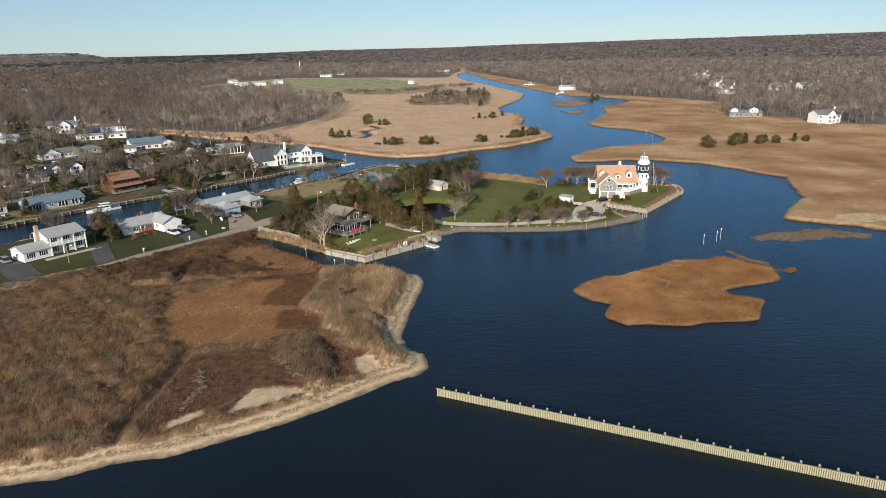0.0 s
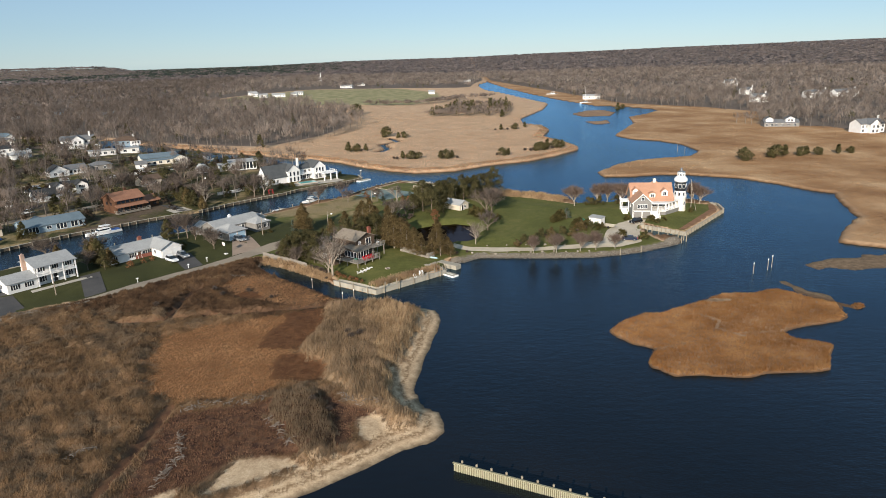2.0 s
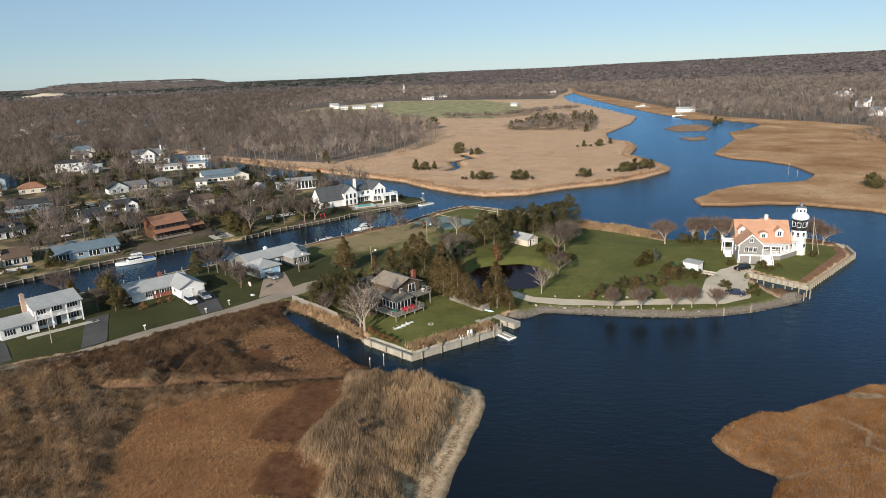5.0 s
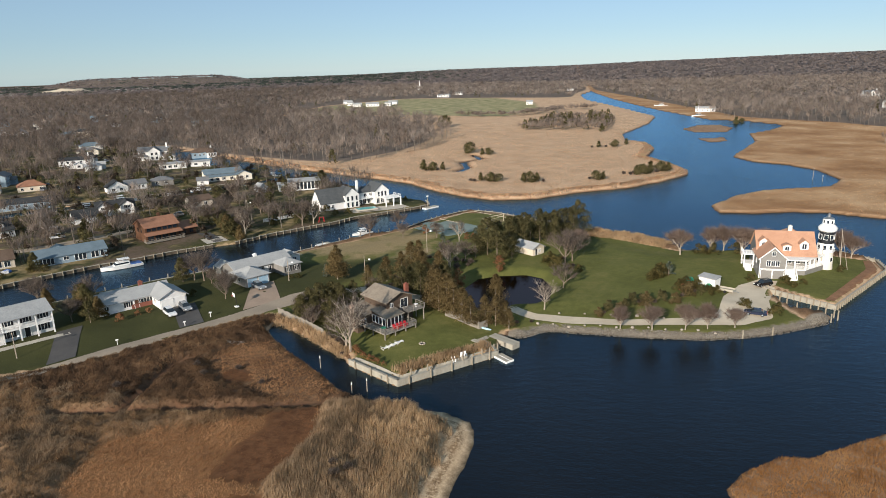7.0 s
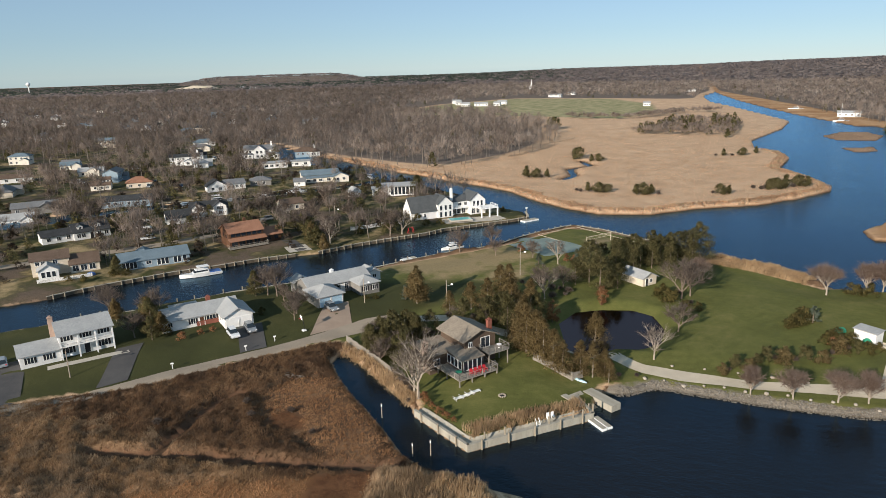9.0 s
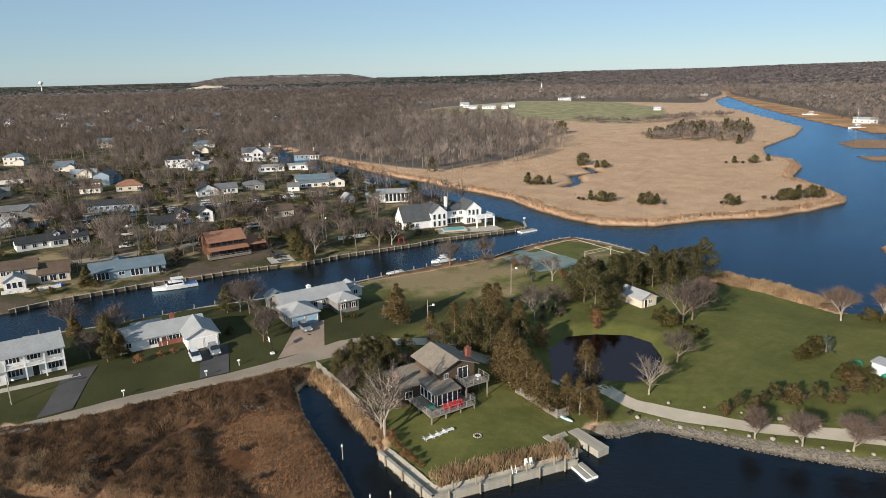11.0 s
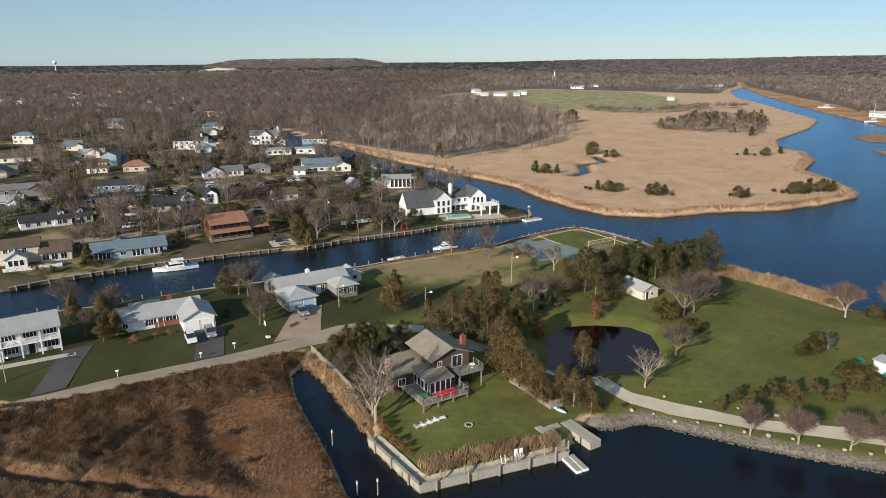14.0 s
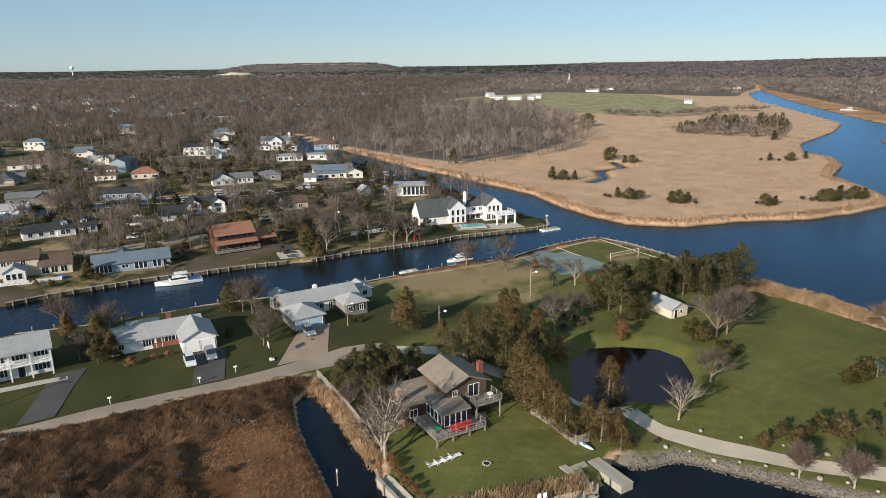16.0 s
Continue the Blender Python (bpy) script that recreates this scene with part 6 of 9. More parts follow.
Q = P[isd & (k < 0.8) & (waves(P, 1.5, 42) + 0.6 * waves(P, 5, 43) > -0.35)]
blades("low_brush", "low dark brown brush behind the beach", Q, hseed(Q, 0.1, 0.5, 32, 1.6), 0.075, DARKBRUSH, "brush", 0.4, seed=32)
Q = P[isg]
blades("grey_brush", "dense grey-brown brush on the point", Q, hseed(Q, 0.35, 1.0, 33, 3), 0.08, GREYREED, "brush", 0.16, seed=33)
edge_ = P[:, 0] + 0.25 * (P[:, 1] + 50) + 17 + 4 * waves(P, 7, 44) > 0
Q = P[ist & edge_]
blades("reed_bed", "tall pale tan reeds along the tip of the point", Q, hseed(Q, 0.5, 1.4, 34, 3.5) * smooth(tipz[ist & edge_], -0.5, 1.6), 0.075, PALEREED, lean=0.14, seed=34)
Q = P[ist & ~edge_]
blades("brush_bed", "tall grey-tan brush behind the pale reeds", Q, hseed(Q, 0.45, 1.3, 38, 4.5) * smooth(tipz[ist & ~edge_], -0.4, 1.2), 0.08, TIPBRUSH, lean=0.14, seed=38)
west = waves(P, 17, 12) + 0.5 * waves(P, 6, 45)
hh = (0.2 + 0.5 * np.clip(0.55 + 0.5 * waves(P, 2.6, 47), 0.1, 1.3)) * g_.uniform(0.6, 1.25, len(P))
north_ = rest & (P[:, 1] + 0.12 * P[:, 0] > -42 + 4 * waves(P, 9, 49))
rest &= ~north_
Q = rest & (west > 0.1)
blades("brush_bed", "greyish reeds and brush on the point", P[Q], hh[Q], 0.075, GREYREED, seed=35)
Q = rest & (west <= 0.1)
blades("reed_bed", "brown reeds covering the low ground by the road", P[Q], hh[Q], 0.075, REED, seed=36)
blades("reed_bed", "dark brown reeds between the ditch and the road", P[north_], hh[north_], 0.075, ROADREED, seed=37)
# dead stalks and driftwood left in lines by the tides
drift = []
for line in WRACK:
    ln = np.array(line, float)
    cu = np.concatenate([[0], np.cumsum(np.hypot(*np.diff(ln, axis=0).T))])
    for _ in range(int(cu[-1] * 7)):
        t_ = g_.uniform(0, cu[-1])
        c_ = np.array([np.interp(t_, cu, ln[:, 0]), np.interp(t_, cu, ln[:, 1])]) + g_.normal(0, 0.35, 2)
        an, L_ = g_.uniform(0, math.pi), g_.uniform(0.3, 1.3)
        u_ = np.array((math.cos(an), math.sin(an), g_.normal(0, 0.12))) * L_ / 2
        v_ = np.array((-math.sin(an), math.cos(an), 0)) * g_.uniform(0.04, 0.1)
        c3 = np.array((*c_, gz(c_[None])[0] + g_.uniform(0.1, 0.35)))
        up3 = np.array((0, 0, 0.09))
        drift += [(c3 - u_ - v_, c3 + u_ - v_, c3 + up3), (c3 + u_ + v_, c3 - u_ + v_, c3 + up3), (c3 - u_ + v_, c3 - u_ - v_, c3 + up3), (c3 + u_ - v_, c3 + u_ + v_, c3 + up3)]
tagged(new("driftwood", tris_mesh("driftwood", drift, PALETRUNK)), "pale dead stalks and driftwood in tide lines", "driftwood", kind="stuff")
Q = rand_in(16000, -60, -4, -116, -30, 41)
Q = Q[(np.abs(line_dist(Q, BEACH) - 4.4) < 1.8) & (sdf(Q, LAND_A) > 0.5)]
blades("beach_grass", "sparse pale grass along the sand", Q, hseed(Q, 0.15, 0.5, 42, 3), 0.09, GREYREED, "grass", seed=42)
# banks of the peninsula
Q = rand_in(60000, -60, 45, -20, 100, 43)
bank = (sdf(Q, [(-20.9, -18.0), (-5.4, -3.9), (-7.0, -1.3), (-22.8, -15.4)]) > 0) | (sdf(Q, [(16, 96.5), (27, 92), (35, 87.5), (41, 81), (37.5, 76), (29.5, 81.5), (22, 85.5), (13, 89.5)]) > 0)
bank |= (sdf(Q, [(-56, 5), (-50, 2.2), (-43.5, -3), (-34.5, -10.5), (-33.5, -8), (-41, -1.5), (-49, 4.2), (-56, 8)]) > 0)
Q = Q[bank]
Q = np.repeat(Q, 14, 0) + g_.normal(0, 0.3, (len(Q) * 14, 2))
blades("reed_bank", "dense pale reeds along the bank", Q, hseed(Q, 0.6, 1.3, 44, 2.5), 0.11, PALEREED, lean=0.22, seed=44)
# the marsh island and its bare spots
Q = rand_in(150000, 28, 90, -68, -18, 45)
si = np.maximum(sdf(Q, ISLE), sdf(Q, ISLE_D)) + waves(Q, 9, 3) * 0.3
bare = np.minimum(np.hypot((Q[:, 0] - 58) / 3.2, (Q[:, 1] + 28) / 1.1), line_dist(Q, [(51, -36), (54, -40), (52, -44), (56, -48)]) / 0.35)
cut = line_dist(Q, [(38, -53.5), (47, -49.5), (56, -46.5), (66, -46)])
Q, si, bare, cut = [v[(si > 0.3) & (bare > 1.0) & (cut > 0.16)] for v in (Q, si, bare, cut)]
blades("island_grass", "orange-brown salt grass on the marsh island", Q, hseed(Q, 0.2, 0.5, 46, 3) + 0.4 * (si < 1.2) * (Q[:, 1] < -55), 0.1, ISLEGRASS, "grass", 0.35, seed=46)
# wide marshes
Q = rand_in(420000, -240, 100, 148, 640, 47)
sm_ = sdf(Q, MARSH)
sw = np.maximum(sdf(Q, WOOD_EDGE), sdf(Q, FARM))
Q = Q[(sm_ > 0.6) & (sw < 1) & (np.random.default_rng(3).random(len(Q)) < np.clip(1.3 - (Q[:, 1] - 150) / 330, 0.12, 1) * 0.6) & (line_dist(Q, MARSH_CREEK) > 1.2)]
inner = smooth(sdf(Q, MARSH), 2, 9)
plumes("marsh_reeds", "pale tan reed marsh beyond the river", Q, hseed(Q, 0.15, 0.4, 48, 25) * inner + hseed(Q, 0.4, 0.9, 51, 6) * (1 - inner), 0.22, MARSHGRASS, "marsh", 0.3, seed=48)
E_ = rand_in(400000, -235, 75, 146, 360, 52)
es = sdf(E_, MARSH) + waves(E_, 9, 3) * 0.5
E_ = E_[(es > 0.3) & (es < 5.5 + 2 * waves(E_, 12, 5)) & (sdf(E_, WOOD_EDGE) < 1)]
plumes("marsh_edge_reeds", "tall tan reeds standing along the river bank", E_, hseed(E_, 0.4, 1.0, 53, 8), 0.2, MARSHGRASS, "marsh", 0.15, seed=53)
Q = rand_in(330000, 60, 360, 0, 560, 49)
sm_ = np.maximum.reduce([sdf(Q, RIGHT), sdf(Q, ISLE_B), sdf(Q, ISLE_C)])
Q = Q[(sm_ > 0.6) & (sdf(Q, WOOD_RIGHT) < 1) & (np.random.default_rng(4).random(len(Q)) < np.clip(1.1 - Q[:, 1] / 330, 0.12, 0.9) * 0.5)]
plumes("marsh_grass", "orange-tan salt marsh across the river", Q, hseed(Q, 0.1, 0.35, 50, 20), 0.24, RIGHTGRASS, "marsh", 0.4, seed=50)


# ---- trees ----
def branch_tree(seed, H, forks, lift, spread, twigs, trunk=0.28, levels=4, twig_len=1.0, twig_w=0.026):
    """Limbs as tapered tubes, twigs as thin blades. Returns the limbs' bmesh and the twigs' triangles."""
    r = random.Random(seed)
    bm, ends = bmesh.new(), []

    def grow(p, d, length, rad, lev):
        q = p + d * length
        tube(bm, p, q, rad, rad * (0.68 if lev < levels else 0.3), 6 if lev == 0 else 4 if lev < levels else 3)
        if lev >= 1:
            ends.append((p, q, d))
        if lev == levels:
            return
        n = forks if lev == 0 else 2
        for k in range(n):
            az = (k + r.uniform(-0.35, 0.35)) * math.tau / n
            out = Vector((math.cos(az), math.sin(az), 0))
            nd = (d * r.uniform(0.7, 1.0) + out * spread * r.uniform(0.6, 1.4) + Vector((0, 0, lift * r.uniform(0.5, 1.2)))).normalized()
            grow(p + d * length * r.uniform(0.55, 1.0), nd, length * r.uniform(0.66, 0.92), rad * 0.58, lev + 1)
        grow(q, (d + Vector((r.uniform(-0.25, 0.25), r.uniform(-0.25, 0.25), 0.1))).normalized(), length * 0.74, rad * 0.62, lev + 1)
    grow(Vector((0, 0, -0.25)), Vector((r.uniform(-0.06, 0.06), r.uniform(-0.06, 0.06), 1)).normalized(), H * trunk, H * 0.022, 0)
    out = []
    for _ in range(twigs):
        p, q, d = r.choice(ends)
        b = p.lerp(q, r.uniform(0.2, 1.0))
        v = (d + Vector((r.gauss(0, 0.8), r.gauss(0, 0.8), r.gauss(0.1, 0.55)))).normalized() * twig_len * r.uniform(0.5, 1.3)
        s = v.cross(Vector((r.gauss(0, 1), r.gauss(0, 1), r.gauss(0, 1)))).normalized() * twig_w * r.uniform(0.6, 1.4)
        out.append((b - s, b + s, b + v))
    return bm, np.array([[tuple(c) for c in t] for t in out])


def leafy(seed, H, n, shape, leaf=0.3, lumps=22, low=0.05):
    """A crown of small leaf blades gathered in clumps; shape(z, r) gives the radius at a height from 0 to 1."""
    g = np.random.default_rng(seed)
    cz = g.uniform(0.04, 1.0, lumps) ** 0.85
    ca = g.uniform(0, math.tau, lumps)
    cr = np.array([shape(z) for z in cz]) * g.uniform(0.35, 1.0, lumps)
    cen = np.column_stack([cr * np.cos(ca), cr * np.sin(ca), cz]) * H
    which = g.integers(0, lumps, n)
    size = np.array([max(shape(z), 0.06) for z in cz]) * H * 0.42
    off = g.normal(0, 1, (n, 3))
    off /= np.linalg.norm(off, axis=1)[:, None]
    c = cen[which] + off * (size[which] * g.uniform(0.25, 1.15, n))[:, None] * np.array((1, 1, 0.7))
    c[:, 2] = np.where(c[:, 2] < low * H, low * H + np.abs(c[:, 2] - low * H) * 0.6, c[:, 2])
    u = g.normal(0, 0.7, (n, 3)) + off * 0.9 + np.array((0, 0, 0.7))
    u /= np.linalg.norm(u, axis=1)[:, None]
    v = np.cross(u, g.normal(0, 1, (n, 3)))
    v /= np.linalg.norm(v, axis=1)[:, None]
    l = leaf * g.uniform(0.6, 1.5, n)[:, None]
    nrm = off + 0.7 * (c - np.array((0, 0, 0.45 * H))) / (0.3 * H) + np.array((0, 0, 0.25))
    return np.stack([c - v * l * 0.27, c + v * l * 0.27, c + u * l * 1.8], 1), nrm / np.linalg.norm(nrm, axis=1)[:, None]


def tree_thing(name, label, category, limbs, bark, crown, leafmat, m, group):
    t = thing(name, label, category, m, group)
    if limbs is not None:
        part("trunk", limbs, bark, t)
    part("crown", leaf_mesh("crown", *crown, leafmat) if isinstance(crown, tuple) else tris_mesh("crown", crown, leafmat), None, t)
    return t


def trunk_only(H, r=0.16):
    bm = bmesh.new()
    tube(bm, (0, 0, -0.3), (0.05, 0.03, H * 0.4), r, r * 0.7)
    tube(bm, (0.05, 0.03, H * 0.4), (0, 0, H * 0.9), r * 0.4, r * 0.1)
    return bm


KINDS = {}


def plant(kind, places, group=""):
    """Places (x, y, scale) of one kind of tree; its forms are built once and copied, each turned its own way."""
    r = random.Random(len(KINDS) + 77)
    for k, (x, y, s) in enumerate(places):
        forms = KINDS[kind]
        i = k % len(forms)
        z = float(gz(np.array([[x, y]]))[0])
        m = pose(x, y, z, 0, 0, r.uniform(0, 360)) @ Matrix.Diagonal((s * r.uniform(0.92, 1.08), s * r.uniform(0.92, 1.08), s, 1))
        if callable(forms[i]):
            forms[i] = forms[i](group)
            forms[i].matrix_basis = m
            forms[i]["set"] = 1
        else:
            c = copy_thing(forms[i], Matrix.Identity(4))
            c.matrix_basis = m


def bare(seed, H, label, bark, tw, **kw):
    def make(group):
        bm, t = branch_tree(seed, H, **kw)
        return tree_thing("tree", label, "tree", bm, bark, t, tw, Matrix.Identity(4), group)
    return make


def ever(seed, H, label, n, shape, mat, leaf=0.3, lumps=22, trunk=True, name="tree", cat="tree"):
    def make(group):
        return tree_thing(name, label, cat, trunk_only(H) if trunk else None, PALEBARK if mat is BROWNNEEDLE else BARK, leafy(seed, H, n, shape, leaf, lumps, 0.13 if trunk else 0.04), mat, Matrix.Identity(4), group)
    return make


def cone(z):
    return 0.35 * (1 - z) ** 0.75 * min(1.0, 0.6 + z * 2.5) + 0.03


def oval(z):
    return 0.34 * math.sqrt(max(0.0, 1 - ((z - 0.5) / 0.52) ** 2)) + 0.03


def pine_shape(z):
    return 0.36 * (1 - z) ** 0.5 * min(1.0, 0.45 + z * 2.2) + 0.03


def dome(z):
    return 0.62 * math.sqrt(max(0.0, 1 - z * z)) + 0.02


KINDS["bare"] = [bare(s, 8.0, "bare grey-brown deciduous tree in winter", BARK, TWIG, forks=4, lift=0.22, spread=0.85, twigs=2000) for s in (1, 2, 3)]
KINDS["white_tree"] = [bare(s, 7.0, "bare tree with pale whitish limbs", PALEBARK, TWIG, forks=4, lift=0.3, spread=0.8, twigs=800, twig_len=0.7) for s in (4, 5)]
KINDS["vase"] = [bare(s, 5.0, "small vase-shaped bare ornamental tree", PALEBARK, PURPLETWIG, forks=5, lift=0.4, spread=0.75, twigs=2200, trunk=0.24, twig_len=0.9, twig_w=0.022) for s in (6, 7, 8)]
KINDS["cedar"] = [ever(s, 7.5, "brownish winter cedar with dense foliage", 6000, cone, BROWNNEEDLE, 0.17, 85) for s in (11, 12, 13)]
KINDS["pine"] = [ever(s, 8.5, "dark green pine with a ragged crown", 5000, pine_shape, NEEDLE, 0.2, 48) for s in (14, 15, 16)]
KINDS["conifer"] = [ever(s, 9.0, "tall brown-green conical garden conifer", 7000, cone, BROWNNEEDLE if s == 17 else NEEDLE, 0.27, 80) for s in (17, 18)]
KINDS["low_cedar"] = [ever(s, 2.8, "low spreading winter cedar on the lawn", 1200, dome if s == 31 else oval, BROWNNEEDLE if s == 31 else NEEDLE, 0.2, 18, False, "shrub", "shrub") for s in (31, 32)]
KINDS["spruce"] = [ever(19, 4.0, "small blue-grey garden spruce tree", 1400, cone, GREYNEEDLE, 0.2, 26)]
KINDS["orange"] = [ever(s, 4.5, "small tree with rusty orange winter leaves", 1500, oval, ORANGELEAF, 0.2, 22) for s in (20, 21)]
KINDS["shrub"] = [ever(s, 2.0, "rounded olive-brown garden shrub", 900, dome, HEDGE, 0.16, 16, False, "shrub", "shrub") for s in (22, 23)]
KINDS["rust_shrub"] = [ever(24, 1.6, "rusty orange low shrub", 700, dome, ORANGELEAF, 0.14, 14, False, "shrub", "shrub")]
KINDS["marsh_bush"] = [ever(s, 5.0, "dark olive bush standing in the marsh", 1100, dome if s == 25 else cone, NEEDLE, 0.45, 26, False, "shrub", "bush") for s in (25, 26)]
KINDS["bramble"] = [bare(s, 3.0, "bare grey thicket shrub", BARK, TWIG, forks=6, lift=0.5, spread=0.9, twigs=1100, trunk=0.12, twig_len=0.6, twig_w=0.03) for s in (27, 28)]

plant("cedar", [(-15.5, 10.6, 1.14), (-17.2, 12.4, 1.26), (-13.3, 8.9, 1.02), (-11.2, 7.0, 0.90), (-19.5, 13.8, 1.32), (-8.4, 9.3, 0.84), (-6.0, 8.2, 0.90), (-4.0, 9.0, 0.72), (-7.5, 23.6, 1.14), (-21.5, 16.5, 1.20), (-3.0, 7.0, 0.60)], "cedars by the deck house")
plant("bare", [(-45.4, 2.2, 0.72), (-50.5, 9.8, 0.70), (-44.2, 7.0, 0.80), (-44.3, 15.6, 0.66), (-48.5, 14.8, 0.74), (-39.0, 11.5, 0.60), (-36.5, 24.5, 0.66), (-31.5, 27.5, 0.7), (-47, 6.5, 0.66), (-51.8, 13, 0.6), (-23.5, 49.5, 1.1), (-19.5, 55, 0.9)], "bare trees round the deck house")
plant("bramble", [(-46.5, 4.0, 1.5), (-49.2, 8.0, 1.4), (-46.2, 10.5, 1.5), (-42.8, 4.6, 1.4), (-43.0, 9.4, 1.3), (-50.2, 12.4, 1.3), (-46.8, 16.8, 1.4), (-41.0, 14.2, 1.2), (-38.2, 22.2, 1.3), (-35.0, 23.4, 1.3), (-34.2, 27.0, 1.4), (-29.6, 26.4, 1.3), (-40.2, 27.4, 1.2), (-52.6, 10.4, 1.2), (-27.5, 39, 1.3), (-24.5, 42, 1.3), (-44.6, 12.6, 1.6), (-48.4, 11.6, 1.5), (-40.0, 7.2, 1.5), (-41.6, 16.6, 1.4), (-37.4, 14.6, 1.2), (-20.6, 46.0, 1.4), (-17.6, 51.5, 1.3), (-22.0, 52.5, 1.4)], "bare thickets round the deck house")
plant("pine", [(-40.5, 2.6, 0.84), (-34.2, 19.4, 0.9), (-30.3, 23, 0.85), (-25.8, 23.5, 1.0), 
               (-13.9, 60.8, 1.29), (-10.5, 54.6, 1.12), (-8.8, 76.3, 0.95), (-4.7, 82.1, 0.95), (-0.1, 85, 1.01), (4.8, 83.6, 1.01), (9.2, 87.5, 1.06), (12.6, 88.4, 1.34), (-3.9, 71.5, 0.95), (-8.0, 66.5, 1.06), (0.6, 77, 0.95), (5.2, 78, 0.90), (-16.5, 66, 0.90)], "pines of the peninsula")
plant("pine", [(-50.2, 7.6, 0.62), (-48.0, 9.4, 0.7), (-46.4, 6.2, 0.66), (-49.6, 11.6, 0.68), (-47.2, 12.8, 0.74), (-44.4, 10.6, 0.7), (-45.2, 14.6, 0.72), (-42.4, 7.8, 0.64), (-41.8, 12.2, 0.7), (-43.2, 4.4, 0.6), (-48.6, 15.2, 0.66), (-40.4, 16.4, 0.66), (-38.8, 9.0, 0.55)], "dark evergreens beside the deck house")
plant("cedar", [(-30.3, 42.8, 1.14), (-33.2, 45.5, 1.02), (-27.4, 33.5, 1.08), (-32.3, 31.2, 1.14), (-37, 33.6, 0.90), (-23.6, 36, 1.02), (-22.4, 23.5, 1.08), (-41, 30, 0.72)], "cedars round the pond")
plant("conifer", [(-50.6, 33.9, 1.0), (-92.5, 29, 0.75), (-101.5, 2.6, 0.8), (-104.2, 4.5, 0.7), (-113.7, 5.1, 0.6), (-152, 68, 0.8), (-96.6, 1.0, 0.55), (-143, 34.5, 0.62), (-99.0, 74.8, 0.6), (-103.5, 78.5, 0.7), (-107.5, 82, 0.7)], "conifers among the houses")
plant("pine", [(-17, 58, 0.8), (-12, 70, 0.95), (-6.5, 58, 0.75), (2.5, 81, 1.0), (7, 84.5, 1.05), (-2.5, 78, 0.95), (-6.8, 79.5, 0.9), (10.8, 84, 1.0), (-28.5, 27.5, 0.8), (-20.5, 28, 0.85), (-42, 12, 0.7), (-46, 9, 0.8), (-43.4, 14, 0.7), (-49.5, 6.5, 0.7)], "pines of the peninsula")
plant("spruce", [(-54.3, 35.6, 0.9), (-29.3, 71.6, 0.9), (34.9, 45.8, 0.9), (-19.5, 76.0, 1.1)])
plant("white_tree", [(-33.4, -8.4, 2.09), (-34.6, -7.0, 1.54), (4.1, 18.4, 1.19), (-22.2, 45.0, 1.25), (-100.4, 81.4, 1.50), (-82.4, 99, 1.6), (-24.5, 75, 1.25), (-14.6, 81.5, 1.06)], "pale bare trees")
plant("bare", [(-48, 90.5, 1.08), (-56, 82.5, 1.15), (8.5, 54, 1.49), (10.5, 56.5, 1.35), (8.2, 33.3, 1.01), (-32.6, 79.3, 0.81), (-73.3, 16.2, 0.74), (-74.9, 19.8, 0.84), (-76.8, 22.6, 0.81), (-86.5, 29.5, 1.28), (-90, 30.5, 1.22), (-83, 27, 0.68), (-115.7, 90.4, 1.22), (-136, 109.8, 1.08), (-126.8, 117.9, 1.08), (-131.6, 134.2, 1.22),
               (-121.5, 95, 1.01), (-161.2, 91.7, 1.22), (-138, 76, 1.08), (-190.8, 94, 1.22), (-145.9, 82, 1.08), (-108, 110, 1.15), (-122, 136, 1.08), (-104, 131, 1.22), (-150, 106, 1.08), (-178, 80, 1.22), (-204, 80, 1.49), (-212, 93.3, 1.35), (-160, 60, 1.08), (-170, 70, 1.08), (-44, 80, 0.74), (-119, 8, 1.22)], "bare trees among the houses")
plant("vase", [(20.3, 9.6, 1.35), (26.7, 9.3, 1.45), (33.5, 10.4, 1.5), (38.1, 11.4, 1.5), (43.8, 12.8, 1.2), (41, 67.6, 2.03), (50.4, 73.6, 1.95), (54.3, 75, 2.10), (57.9, 70, 2.17), (84, 70.1, 2.10), (86.5, 69, 1.80), (66, 74.5, 1.80), (62, 73.5, 1.80), (12.5, 68, 1.65), (12.2, 72, 1.50)], "small bare trees on the lawn")
plant("orange", [(-18, 32.6, 1.04), (-9.1, 46.5, 0.94), (-37.5, 84.8, 0.66), (-22.5, 77.5, 0.55)], "orange-leaved trees")
plant("shrub", [(32, 44.2, 1.38), (37.6, 36, 1.38), (33.0, 46.5, 1.49), (48.4, 23.9, 1.03), (55.1, 23.6, 1.03), (47.1, 70.5, 1.49), (50.3, 69.0, 1.61), (56.8, 71.8, 1.72), (61.8, 43.0, 1.03), (63.5, 41.4, 0.80), (79, 55.2, 0.80), (6.2, 51.3, 1.72), (4.2, 53.6, 1.61), (9.4, 48, 0.92), (12.0, 47, 0.92)], "garden shrubs")
plant("shrub", [(-82.8, 17.5, 0.80), (-63.6, 33.2, 0.57), (-61.8, 34.6, 0.57), (-95.2, 1.2, 0.69), (-151, 25, 0.92), (-147, 27, 0.92), (-143, 33, 1.03), (-140.5, 35.5, 1.03), (-75, 117, 1.03), (-79, 113.5, 1.15), (-84, 117, 1.26), (-88, 118, 1.26), (-58, 141, 1.03), (-90, 108, 1.03), (-96.5, 96, 1.38), (-112, 96, 1.26)], "shrubs by the houses")
